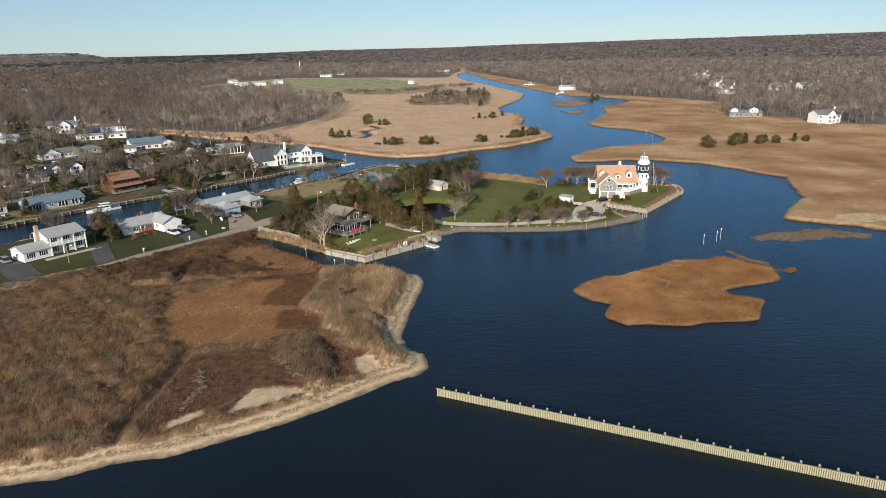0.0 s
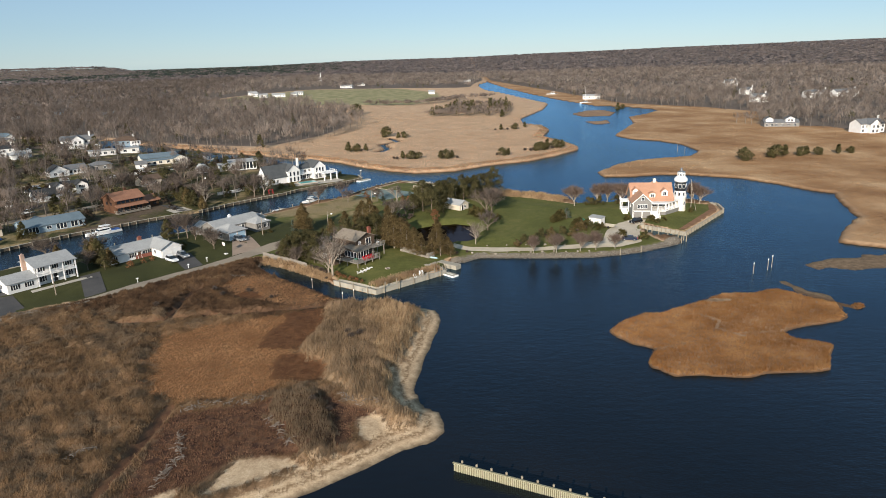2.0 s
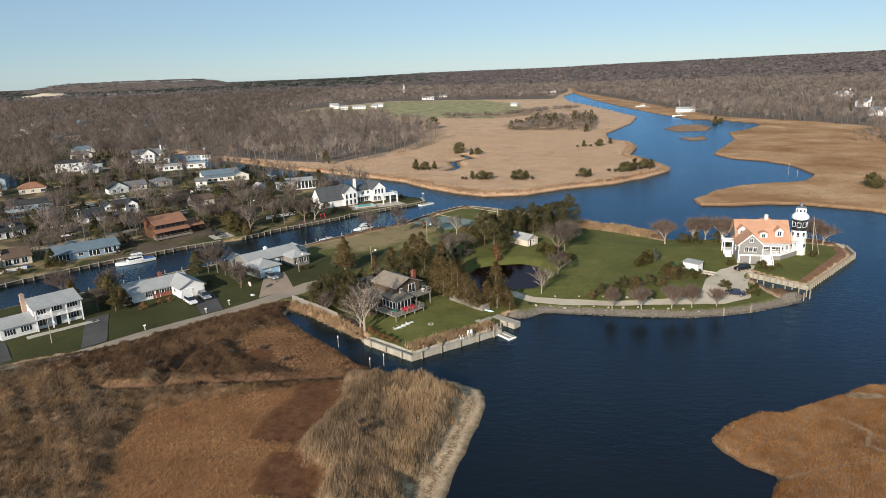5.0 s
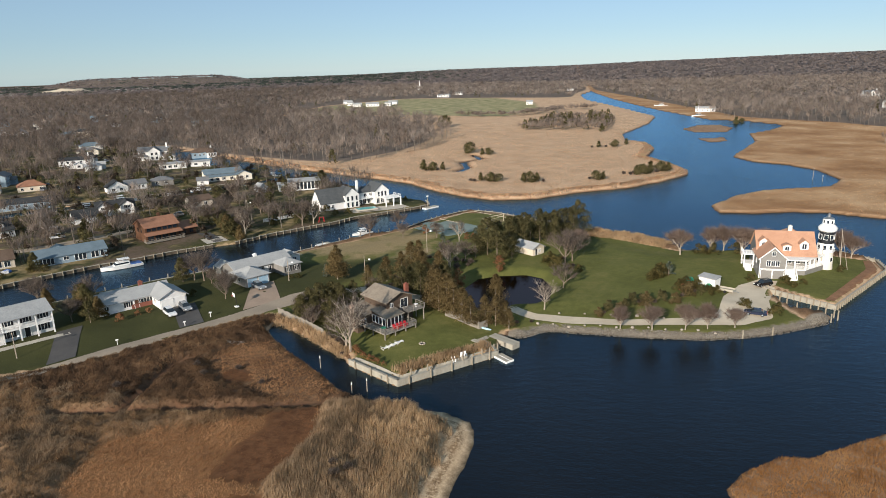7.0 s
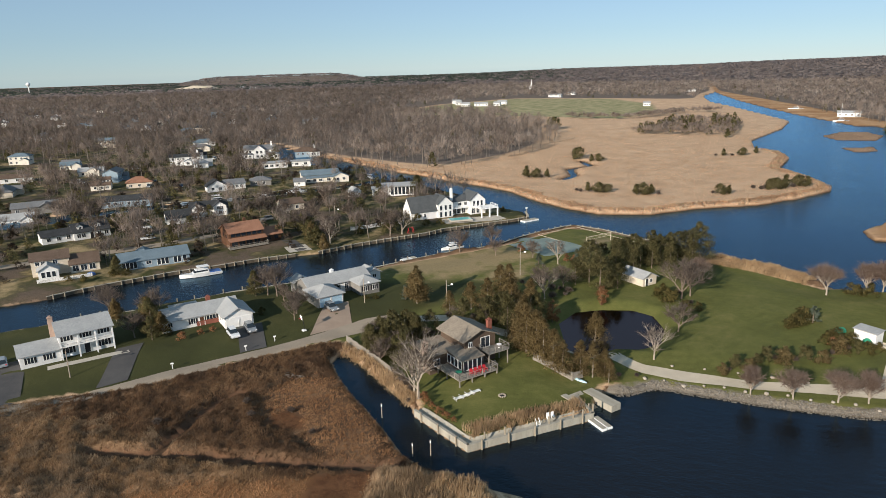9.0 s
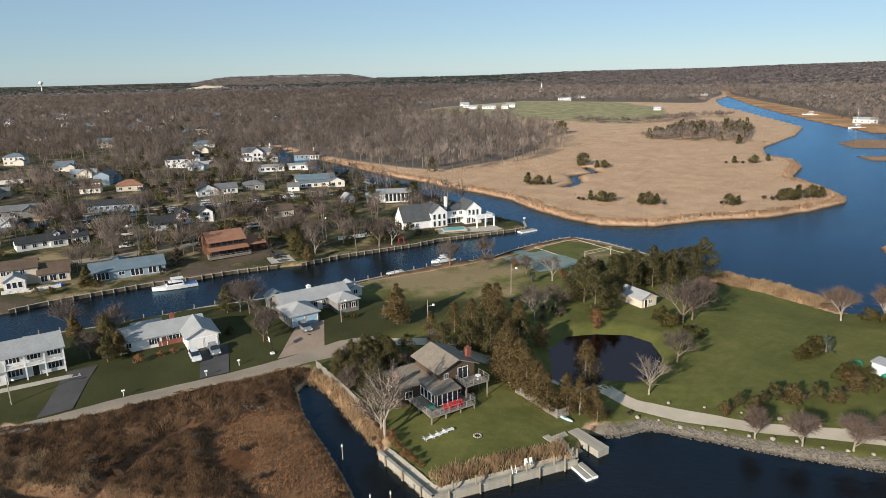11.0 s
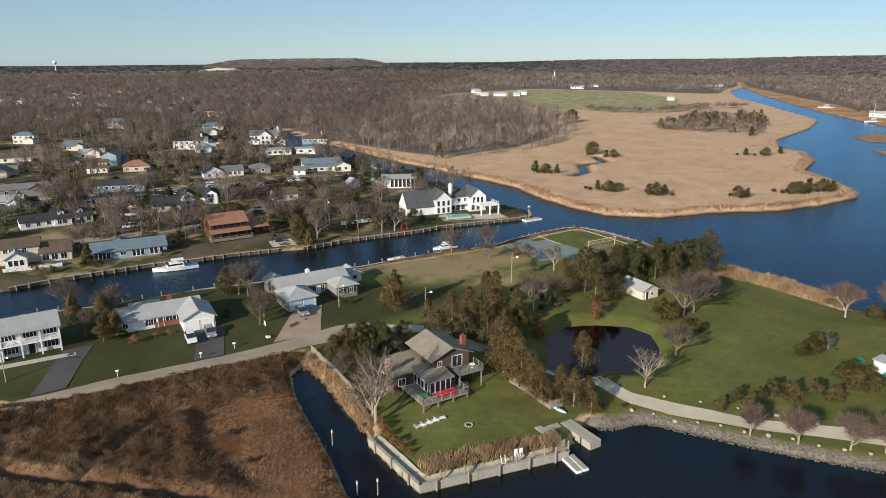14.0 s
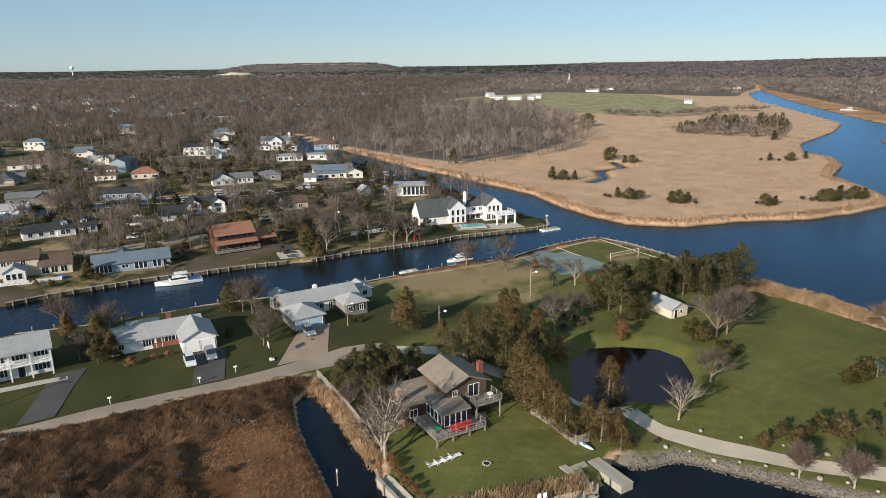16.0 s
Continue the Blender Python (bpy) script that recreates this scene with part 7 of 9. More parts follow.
plant("low_cedar", [(15.9, 15.9, 0.7), (18.4, 18.3, 0.9), (20.6, 18.0, 0.8), (23.9, 22.5, 1.0), (27.0, 22.2, 1.1), (30.4, 24.6, 1.0), (37.4, 30.2, 1.1), (40.2, 30.5, 0.9), (33.4, 24.2, 0.9), (22.0, 20.2, 0.8)], "low cedars on the lawn")
plant("bramble", [(17.2, 17.0, 0.7), (25.4, 23.6, 0.8), (28.8, 24.0, 0.8), (35.6, 29.0, 0.8), (38.8, 32.0, 0.8)], "bare thickets")
plant("pine", [(-99.5, 1.0, 0.9), (-96.4, -2.4, 0.6), (-104, 166, 1.0), (-118, 156, 0.8), (-122, 170, 0.7), (-150, 205, 0.7), (-247, 272, 1.1), (-250, 276, 1.0), (-253, 232, 1.0)], "pines by the ranch house")
plant("bare", [(-103, 6, 1.2), (-101, -2.5, 0.9)], "bare trees among the houses")
plant("bare", [(-235.2, 94.6, 1.3), (-233.8, 100.7, 1.2), (-242.8, 230.2, 1.2), (-216, 186.9, 1.1), (-146.4, 115.2, 1.2), (-103, 84.1, 1.3), (-85.4, 95.8, 1.5), (-115.6, 131.3, 1.1), (-119.2, 101.6, 1.3), (-147.1, 110, 1.1)], "bare trees among the houses")
plant("pine", [(-213.9, 67.8, 0.7), (-186.7, 77.5, 0.7), (-152.9, 77.3, 0.8), (-202, 136.7, 0.6), (-222.8, 167, 0.7), (-247, 158.7, 0.8), (-165.6, 103.5, 0.6), (-122, 94.4, 0.8), (-110.4, 85, 0.7), (-123, 151.4, 0.7), (-143.9, 182.1, 0.5)], "evergreens among the houses")
plant("shrub", [(-214.5, 132.3, 1.5), (-159.4, 115.8, 1.6), (-169.1, 71.5, 1.5), (-121.2, 100.9, 1.6), (-206, 70, 1.6), (-182, 80, 1.5), (-150, 80, 1.5), (-128, 96, 1.4), (-116, 90, 1.4), (-108, 82, 1.4), (-198, 134, 1.4), (-130.2, 214, 1.3)], "shrubs by the houses")
plant("shrub", [(35.8, 34.7, 1.2), (39.8, 34.2, 1.3), (37.6, 33.2, 1.1), (41.7, 31.3, 1.2), (44.0, 33.0, 0.9), (48.5, 25.5, 1.0), (53.8, 20.9, 1.1), (62.8, 45.2, 0.9), (66.3, 43.4, 0.7), (29.9, 41.6, 1.2), (31.2, 43.0, 1.3), (54.8, 45.6, 0.9)], "garden shrubs")
plant("bramble", [(-35.5, 190, 1.3), (-37.5, 191.5, 1.2), (-2.5, 189.5, 1.2), (19, 197, 1.2), (39, 211, 1.5), (36, 213, 1.4), (41, 215, 1.4), (-60, 224, 1.4), (-50, 289, 1.3), (24, 322, 1.3), (33, 324, 1.3), (52.5, 219, 1.5)], "thickets in the marsh")
plant("bramble", [(-21.5, -51.5, 1.1), (-20.0, -50.0, 1.0), (-22.5, -49.0, 0.9), (-60, -20, 1.0), (-57, -23, 0.9), (-52, -19, 0.9), (-70, -30, 1.0), (-45, -24, 0.8), (-24, -75, 0.8), (-21, -77, 0.8)], "thickets in the reeds")
plant("rust_shrub", [(-90.2, -0.6, 1.1), (-88.4, 3.2, 0.7), (-86.9, 5.2, 0.7), (-31.3, -9.8, 0.8), (-29.8, -11.2, 0.7), (-28, -12.7, 0.8), (-26.4, -13.6, 0.7), (-32.2, -8.4, 0.8), (-24.9, -14.2, 0.5), (36.5, 33.8, 1.0), (58.4, 44.6, 0.6), (-20.4, 78.6, 1.2)], "rusty shrubs")
plant("bramble", [(-35.5, -6.2, 1.0), (-37.0, -4.8, 1.1), (-38.6, -3.4, 1.0), (-40.4, -1.6, 0.9), (-34.9, -9.0, 0.7), (-26, 47, 0.8), (-18, 49, 0.8), (-20, 53, 0.9), (-26, 57, 0.9), (-30, 55, 0.9), (-14, 14.8, 0.7), (-1.5, 9.8, 0.7), (1.5, 10.6, 0.6), (-9.5, 12.5, 0.8), (-6, 13, 0.8), (10.5, 50.5, 0.9), (7.8, 57.5, 1.0), (-92, 116, 1.1), (-98, 112, 1.2), (-128, 106, 1.3), (-112, 118, 1.2), (-134, 120, 1.3), (-118, 128, 1.2)], "bare thickets")
plant("marsh_bush", [(-27.7, 189, 0.9), (-32.5, 190.5, 0.8), (-24, 191, 0.7), (-11.7, 188.2, 0.85), (-8.5, 189.3, 0.95), (-5.5, 190, 0.8), (22.4, 196.1, 0.85), (25.5, 197.5, 0.7), (43.4, 213, 0.9), (49.2, 217, 1.1), (54.7, 222, 1.0), (58.4, 221.5, 0.9), (46, 214.5, 0.9), (-67.4, 222.5, 1.1), (-62.7, 224, 0.9), (-57.6, 226, 0.8), (-53.2, 297.4, 1.3), (-44, 289.1, 0.8), (-40, 290, 0.8),
                     (28.3, 323.1, 0.8), (38.7, 326.4, 0.9), (47, 338, 0.8), (-102, 476, 2.0), (35.1, 428.2, 1.2), (141.6, 166.4, 1.2), (156.7, 171, 1.1), (160, 174, 1.2), (165.8, 176.4, 1.1), (174.7, 177.6, 0.9), (178, 179, 0.9), (184, 179, 0.8), (196, 182.2, 0.9), (201.9, 181.5, 0.7), (152, 500, 1.4), (160, 515, 1.0)], "bushes in the marsh")


# ---- woods ----
def wood_form(seed, n, H=14.0, w=0.2, ever_=False, wide=3.9):
    """Light crown of twig blades, gathered in a few boughs, for a tree seen from afar. Returns the blades and their shading."""
    g = np.random.default_rng(seed)
    if ever_:
        z = g.uniform(0.08, 0.97, n)
        a, rr = g.uniform(0, math.tau, n), 2.7 * (1.05 - z) * g.uniform(0.45, 1, n)
        out = np.column_stack([np.cos(a), np.sin(a), np.full(n, 0.45)])
        p = np.column_stack([rr * np.cos(a), rr * np.sin(a), z * H * 0.9])
        v = np.column_stack([np.cos(a), np.sin(a), g.uniform(0.1, 1.3, n)])
        w = 0.62
    else:
        k = 9
        cen = g.normal(0, 1, (k, 3))
        cen *= (g.uniform(0.3, 0.8, k) / np.linalg.norm(cen, axis=1))[:, None]
        d = g.normal(0, 1, (n, 3))
        d *= (g.uniform(0.3, 1.0, n) / np.linalg.norm(d, axis=1))[:, None]
        q = cen[g.integers(0, k, n)] + d * 0.45
        p = q * np.array((wide, wide, H * 0.34)) + np.array((0, 0, H * 0.62))
        out = q + d * 0.6 + np.array((0, 0, 0.3))
        v = np.column_stack([q[:, 0] * 1.0, q[:, 1] * 1.0, g.uniform(0.6, 2.6, n)]) + g.normal(0, 0.45, (n, 3))
    s = np.cross(v, g.normal(0, 1, (n, 3)))
    s *= (w * g.uniform(0.5, 1.5, n) / np.linalg.norm(s, axis=1))[:, None]
    out /= np.linalg.norm(out, axis=1)[:, None]
    return np.stack([p - s, p + s, p + v], 1), out


def trunk_form(seed, H=11.0):
    g = np.random.default_rng(seed)
    out = []
    for a in (0.3, 1.4, 2.5):
        s = np.array((math.cos(a), math.sin(a), 0)) * 0.15
        out.append((-s - (0, 0, 0.3), s - (0, 0, 0.3), np.array((g.normal(0, 0.4), g.normal(0, 0.4), H * 0.8))))
    for _ in range(5):
        z, a = g.uniform(0.35, 0.65) * H, g.uniform(0, math.tau)
        p = np.array((0, 0, z))
        v = np.array((math.cos(a) * 1.7, math.sin(a) * 1.7, 2.4))
        s = np.array((-math.sin(a), math.cos(a), 0)) * 0.09
        out.append((p - s, p + s, p + v))
    return np.array(out)


def scatter_trees(name, label, P, forms, smin, smax, mat, seed, wide=1.0, tone=None):
    """Many trees as one mesh. tone(P): how light each tree is, from 0 to 1, before its own chance."""
    g = np.random.default_rng(seed)
    z = gz(P)
    base = np.full(len(P), 0.5) if tone is None else tone(P)
    base = np.clip(base + g.normal(0, 0.2, len(P)), 0, 1)
    tris, norms, tones = [], [], []
    pick = g.integers(0, len(forms), len(P))
    for k, f in enumerate(forms):
        sel = pick == k
        n = int(sel.sum())
        tri, nrm = f if isinstance(f, tuple) else (f, None)
        a, s = g.uniform(0, math.tau, n), g.uniform(smin, smax, n)
        c, si = np.cos(a), np.sin(a)
        R = np.zeros((n, 3, 3))
        R[:, 0, 0], R[:, 0, 1], R[:, 1, 0], R[:, 1, 1], R[:, 2, 2] = c, -si, si, c, 1
        v = np.einsum('nij,kj->nki', R * s[:, None, None], tri.reshape(-1, 3) * np.array((wide, wide, 1)))
        v += np.column_stack([P[sel], z[sel]])[:, None, :]
        tris.append(v.reshape(-1, 3, 3))
        tones.append(np.repeat(base[sel], len(tri)))
        if nrm is not None:
            norms.append(np.einsum('nij,kj->nki', R, nrm).reshape(-1, 3))
    tris = np.concatenate(tris)
    me = leaf_mesh(name, tris, np.concatenate(norms), mat, np.concatenate(tones)) if norms else tris_mesh(name, tris, mat)
    return tagged(new(name, me), label, "woods", kind="stuff")


def in_wedge(P):
    a = np.degrees(np.arctan2(P[:, 0], P[:, 1] + 140))
    return (a > -62) & (a < 38)


house_spots = np.array([(o.location.x, o.location.y) for o in scene.objects if o.name.startswith("house") and o.type == 'EMPTY'])


def clear_of_houses(P, r):
    d = np.full(len(P), 1e9)
    for hx, hy in house_spots:
        k = math.hypot(hx, hy + 100)
        for back in (0.0, 12.0, 24.0):
            d = np.minimum(d, np.hypot(P[:, 0] - hx - 3 + hx / k * back, P[:, 1] - hy - 4 + (hy + 100) / k * back))
    return d > r


def jitter_grid(x0, x1, y0, y1, step, seed):
    g = np.random.default_rng(seed)
    X, Y = np.meshgrid(np.arange(x0, x1, step), np.arange(y0, y1, step))
    P = np.stack([X.ravel(), Y.ravel()], 1)
    return P + g.uniform(-step * 0.5, step * 0.5, P.shape)


P = jitter_grid(-800, 620, 20, 760, 7.3, 61)
r_ = np.hypot(P[:, 0], P[:, 1])
wd = np.maximum(sdf(P, WOOD_EDGE), sdf(P, WOOD_RIGHT)) + waves(P, 30, 3) * 4
nd_ = sdf(P, CANAL_FAR)
k = np.random.default_rng(8).random(len(P))
dense = (wd > -4) & (sdf(P, FARM) < -3) & (k < np.where(P[:, 0] > 100, 0.6, 0.9) * np.clip(0.8 + 0.35 * waves(P, 20, 5), 0.4, 1.1))
behind = smooth(P[:, 1] - 0.76 * P[:, 0] - 500, 0, 30)       # the woods close in behind the last row of houses
sub = (wd <= 0) & (nd_ > 8) & (k < 0.12 + 0.72 * behind)
Q = P[(dense | sub) & (r_ < 760) & in_wedge(P) & clear_of_houses(P, 9)]


def wood_tone(P):
    """Trees by the houses are darker than those of the wet woods; both stand in drifts."""
    return 0.6 - 0.5 * smooth(-P[:, 0] - 0.25 * P[:, 1], 60, 240) + 0.14 * waves(P, 55, 15) + 0.1 * waves(P, 210, 16)


scatter_trees("woodland", "bare grey-brown winter woodland beyond the marsh", Q, [wood_form(s, 150, 13.0, 0.1) for s in range(6)], 0.62, 1.2, WOODTWIG, 62, 1.0, wood_tone)
scatter_trees("woodland_trunks", "pale trunks and limbs of the bare woodland", Q, [trunk_form(s, 13.5) for s in range(6)], 0.62, 1.2, PALETRUNK, 62)
S_ = jitter_grid(-420, -80, 20, 330, 6.0, 81)
inn = np.maximum(sdf(S_, CANAL_NORTH), np.where(S_[:, 0] > -330, sdf(S_, CANAL_FAR), -1)) > 3
k = np.random.default_rng(9).random(len(S_))
S_, k = S_[inn & clear_of_houses(S_, 10)], k[inn & clear_of_houses(S_, 10)]
scatter_trees("yard_trees", "bare trees standing in the yards of the houses", S_[k < 0.32], [wood_form(s + 50, 230, 11, 0.07) for s in range(5)], 0.5, 1.15, WOODTWIG, 82, 1.1, lambda P: np.full(len(P), 0.3))
scatter_trees("yard_trunks", "trunks of the bare yard trees", S_[k < 0.32], [trunk_form(s + 50, 11) for s in range(5)], 0.5, 1.15, PALETRUNK, 82)
scatter_trees("yard_evergreens", "dark evergreens and hedges in the yards", S_[(k > 0.34) & (k < 0.5)], [leafy(s + 56, 6.0, 260, cone if s else oval, 0.5, 22) for s in range(3)], 0.4, 1.1, NEEDLE, 83, 1.2)
scatter_trees("yard_shrubs", "brown winter shrubs in the yards", S_[(k > 0.5) & (k < 0.95)], [leafy(s + 60, 2.2, 150, dome, 0.36, 12) for s in range(3)], 0.5, 1.5, SHRUBTWIG, 84, 1.2)
P2 = jitter_grid(-1700, 1100, 200, 1700, 15.5, 63)
r_ = np.hypot(P2[:, 0], P2[:, 1])
wd = np.maximum(np.maximum(sdf(P2, WOOD_EDGE), sdf(P2, WOOD_RIGHT)), sdf(P2, CANAL_FAR) - 40)
Q2 = P2[(wd > 3) & (sdf(P2, FARM) < -5) & (r_ >= 740) & (r_ < 1750) & in_wedge(P2)]
scatter_trees("woodland", "bare winter woodland in the middle distance", Q2, [wood_form(s + 10, 36, 12, 0.3) for s in range(6)], 0.7, 1.25, WOODTWIG, 64, 1.7, wood_tone)
P3 = jitter_grid(-4600, 3000, 900, 4700, 32, 65)
r_ = np.hypot(P3[:, 0], P3[:, 1])
Q3 = P3[(r_ >= 1650) & (r_ < 4750) & in_wedge(P3)]
r_ = np.hypot(Q3[:, 0], Q3[:, 1])
pines = (np.random.default_rng(12).random(len(Q3)) < 0.8 * smooth(r_, 1900, 2500) * smooth(-Q3[:, 0] / r_, 0.1, 0.3)) & ((np.hypot(Q3[:, 0] + 1950, Q3[:, 1] - 2860) > 520) | (waves(Q3, 300, 4) > 0.6))
scatter_trees("far_pines", "dark band of distant pine woods", Q3[pines], [wood_form(s + 24, 16, 9, 0.9) for s in range(5)], 0.8, 1.2, HAZYPINE, 71, 4.2)
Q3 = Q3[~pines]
scatter_trees("woodland", "distant grey-brown woods up to the horizon", Q3, [wood_form(s + 20, 16, 9, 0.9) for s in range(5)], 0.75, 1.3, HAZYTWIG, 66, 4.2, lambda P: 0.5 + 0.25 * waves(P, 260, 18))
g_ = np.random.default_rng(67)
E1 = Q[g_.random(len(Q)) < 0.03 + 0.05 * (waves(Q, 90, 6) > 0.5) + 0.14 * smooth(-Q[:, 0], 330, 480) * (Q[:, 1] < 420)]
M_ = rand_in(330, -40, 50, 436, 590, 68)
M_ = M_[(sdf(M_, [(-38, 452), (0, 430), (38, 425), (48, 500), (52, 590), (10, 585), (-15, 545)]) > 0)]
H_ = rand_in(900, -120, 40, 560, 720, 88)
H_ = H_[line_dist(H_, [(-110, 600), (-60, 590), (-20, 640), (0, 690), (30, 700)]) < 9 + 5 * waves(H_, 40, 3)]
scatter_trees("evergreens", "scattered dark evergreens among bare woods", np.concatenate([E1 + 2.0, Q2[g_.random(len(Q2)) < 0.05], M_[::4]]), [wood_form(s + 30, 70, 9, 1, True) for s in range(3)], 0.6, 1.1, NEEDLE, 69)
scatter_trees("thicket", "grey thicket of bare trees on the marsh", np.concatenate([M_, H_]), [wood_form(s + 40, 70, 8, 0.2) for s in range(3)], 0.5, 0.95, WOODTWIG, 70, 1.2)


# ---- waterside timber ----
def bulkhead(label, line, top, wall_mat, pile_every=2.5, pile_up=0.5, board=0.3, depth=-0.7, group="bulkheads", boards=None):
    """A timber wall at the water's edge: boards, cap and pilings on the seaward side."""
    bh = thing("bulkhead", label, "bulkhead", pose(line[0][0], line[0][1], 0), group)
    ox, oy = line[0]
    wall = bmesh.new()
    pm = cached(("pile", top, pile_up), lambda: finish(lathe(bmesh.new(), [(0.15, depth - 0.3), (0.15, top + pile_up - 0.05), (0.09, top + pile_up)], 8), "piling", PILE))
    r = random.Random(5)
    for (ax, ay), (bx, by) in zip(line[:-1], line[1:]):
        L = math.hypot(bx - ax, by - ay)
        a = math.atan2(by - ay, bx - ax)
        u, nrm = Vector((math.cos(a), math.sin(a), 0)), Vector((math.sin(a), -math.cos(a), 0))
        n = max(1, int(L / board))
        cap = bmesh.new()
        for k in range(n):
            s0, s1 = L * k / n + 0.012, L * (k + 1) / n - 0.012
            o = r.uniform(0, 0.03)
            q = [Vector((ax - ox, ay - oy, 0)) + u * s + nrm * d for s, d in ((s0, -0.1), (s1, -0.1), (s1, 0.05 + o), (s0, 0.05 + o))]
            t = top - 0.12 + r.uniform(-0.02, 0.02)
            lo, hi = [wall.verts.new((p.x, p.y, depth)) for p in q], [wall.verts.new((p.x, p.y, t)) for p in q]
            wall.faces.new(hi)
            for i in range(4):
                wall.faces.new((lo[i], lo[(i + 1) % 4], hi[(i + 1) % 4], hi[i]))
        q = [Vector((ax - ox, ay - oy, 0)) + u * s + nrm * d for s, d in ((-0.05, -0.35), (L + 0.05, -0.35), (L + 0.05, 0.16), (-0.05, 0.16))]
        lo, hi = [cap.verts.new((p.x, p.y, top - 0.12)) for p in q], [cap.verts.new((p.x, p.y, top)) for p in q]
        cap.faces.new(hi), cap.faces.new(lo[::-1])
        for i in range(4):
            cap.faces.new((lo[i], lo[(i + 1) % 4], hi[(i + 1) % 4], hi[i]))
        part("cap_board", cap, wall_mat, bh)
        for k in range(max(1, int(L / pile_every))):
            p = Vector((ax - ox, ay - oy, 0)) + u * (pile_every * (k + 0.5)) + nrm * 0.26
            part("piling", pm, None, bh, m=pose(p.x, p.y, 0, r.uniform(-1.5, 1.5), r.uniform(-1.5, 1.5), r.uniform(0, 90)))
    part("board_wall", wall, boards or wall_mat, bh)
    return bh


bulkhead("weathered grey-green timber bulkhead round the lawn", [(-32.3, -12.8), (-20.6, -20.4), (-4.0, -5.2), (-8.0, 0.6)], 1.3, PLANK, 4.6, 0.45)
bulkhead("pale timber bulkhead with many pilings below the lighthouse", [(56.6, 41.2), (57.0, 39.4), (68.6, 28.4), (91.3, 58.5), (92.4, 67.7), (86, 75.9), (80, 78.3)], 1.25, PLANK, 1.5, 0.3)
bulkhead("low timber bulkhead along the canal's south bank", [(-126.8, 2.8), (-113.6, 14.8), (-105.7, 25.3), (-101.6, 31.3), (-86, 46.3), (-77, 58.1), (-67.1, 72.6), (-58, 84.2), (-46.8, 94.8)][::-1], 1.05, PLANK, 4.2, 1.0, boards=SHADEDBOARD)
bulkhead("low bulkhead round the playing field", [(-46.8, 95.2), (-43.1, 104.4), (-38.1, 113.5), (-31.1, 123.8), (-27.7, 125.8), (-18, 122.3), (-4.8, 112.9), (3.7, 107)][::-1], 1.3, PLANK, 3.0, 0.45, boards=SHADEDBOARD)
bulkhead("timber bulkhead with pilings along the canal's north bank", [(-146.6, 14.4), (-143.6, 21.1), (-138.5, 29.3), (-129.5, 42.0), (-120.7, 51.2), (-114.5, 59.2), (-105.3, 68.0)], 1.05, PLANK, 2.8, 0.35, boards=SHADEDBOARD)
bulkhead("timber bulkhead with pilings below bare trees", [(-99.6, 72.3), (-91.9, 84.7), (-75.4, 103.8), (-70.8, 111.9), (-50.7, 131.8), (-46.9, 136.8), (-50.1, 145.5)], 1.05, PLANK, 2.6, 0.4, boards=SHADEDBOARD)
bulkhead("pale bulkhead along the second canal", [(-246, 92), (-233, 103.7), (-218.2, 118.5), (-197.5, 138.7), (-182.2, 153.7), (-171, 172.5), (-158.3, 183.6)], 1.05, PLANK, 3.0, 0.25, boards=SHADEDBOARD)
bulkhead("pale bulkhead on the near side of the second canal", [(-139.6, 193), (-145.9, 179.6), (-160.4, 164.1), (-176.3, 144.5), (-188.7, 127.3), (-209, 108.2), (-222, 90.5)], 1.05, PLANK, 3.0, 0.3, boards=SHADEDBOARD)

strip("walkway", [(-32.0, -12.4), (-20.7, -19.9), (-4.5, -4.8)], [(-31.3, -11.2), (-20.7, -18.2), (-5.4, -3.9)], PLANK, "grey plank walk behind the bulkhead", "walkway", 0.12)
for x, y, h in ((62.4, 25.6, 2.2), (63.8, 25.0, 2.0), (65.2, 24.6, 2.3), (66.6, 23.6, 2.1), (66.9, 22.2, 2.2), (65.0, 20.6, 2.0), (60.2, 27.4, 1.9), (59.0, 30.6, 1.8), (58.4, 33.8, 1.8), (44.6, 9.4, 1.9), (51.0, 12.0, 1.8)):
    p = thing("piling", "weathered piling at the small boat basin", "piling", pose(x, y, 0), "basin pilings")
    part("pole", lathe(bmesh.new(), [(0.16, -1.2), (0.15, h), (0.08, h + 0.06)], 8), PILE, p)

# the long timber jetty in the open water
jetty = thing("jetty", "long pale timber jetty wall standing in the water", "jetty", pose(-0.9, -91.3, 0, 0, 0, -24.2))


def jetty_board(deep, lift):
    """One vertical sheet pile with chamfered front edges."""
    bm = bmesh.new()
    prism(bm, [(0.01, -0.06), (0.06, -0.13 - deep), (0.2, -0.13 - deep), (0.25, -0.06), (0.25, 0.05), (0.01, 0.05)], 'y', 0, 1)
    for v in bm.verts:
        v.co = Vector((v.co.x, v.co.z, -0.9 + v.co.y * (2.1 + lift)))
    return finish(bm, "board", JETTYWOOD)


sheet_piles = [jetty_board(d, l) for d, l in ((0.03, 0.0), (0.05, -0.02), (0.07, 0.015))]
post = finish(lathe(bmesh.new(), [(0.16, -1.2), (0.16, 1.5), (0.1, 1.55)], 8), "post", PILE)
shadow_gap = finish(boxes((2.1, 2.16, -0.12, 0.06, -0.9, 1.15)), "batten", PILE)
for k in range(38):
    for i in range(8):
        part("board", sheet_piles[(i + k) % 3], None, jetty, m=pose(k * 2.17 + i * 0.265, 0, 0))
    part("batten", shadow_gap, None, jetty, m=pose(k * 2.17, 0, 0))
    part("post", post, None, jetty, m=pose(k * 2.17 + 1.08, 0.4, 0))
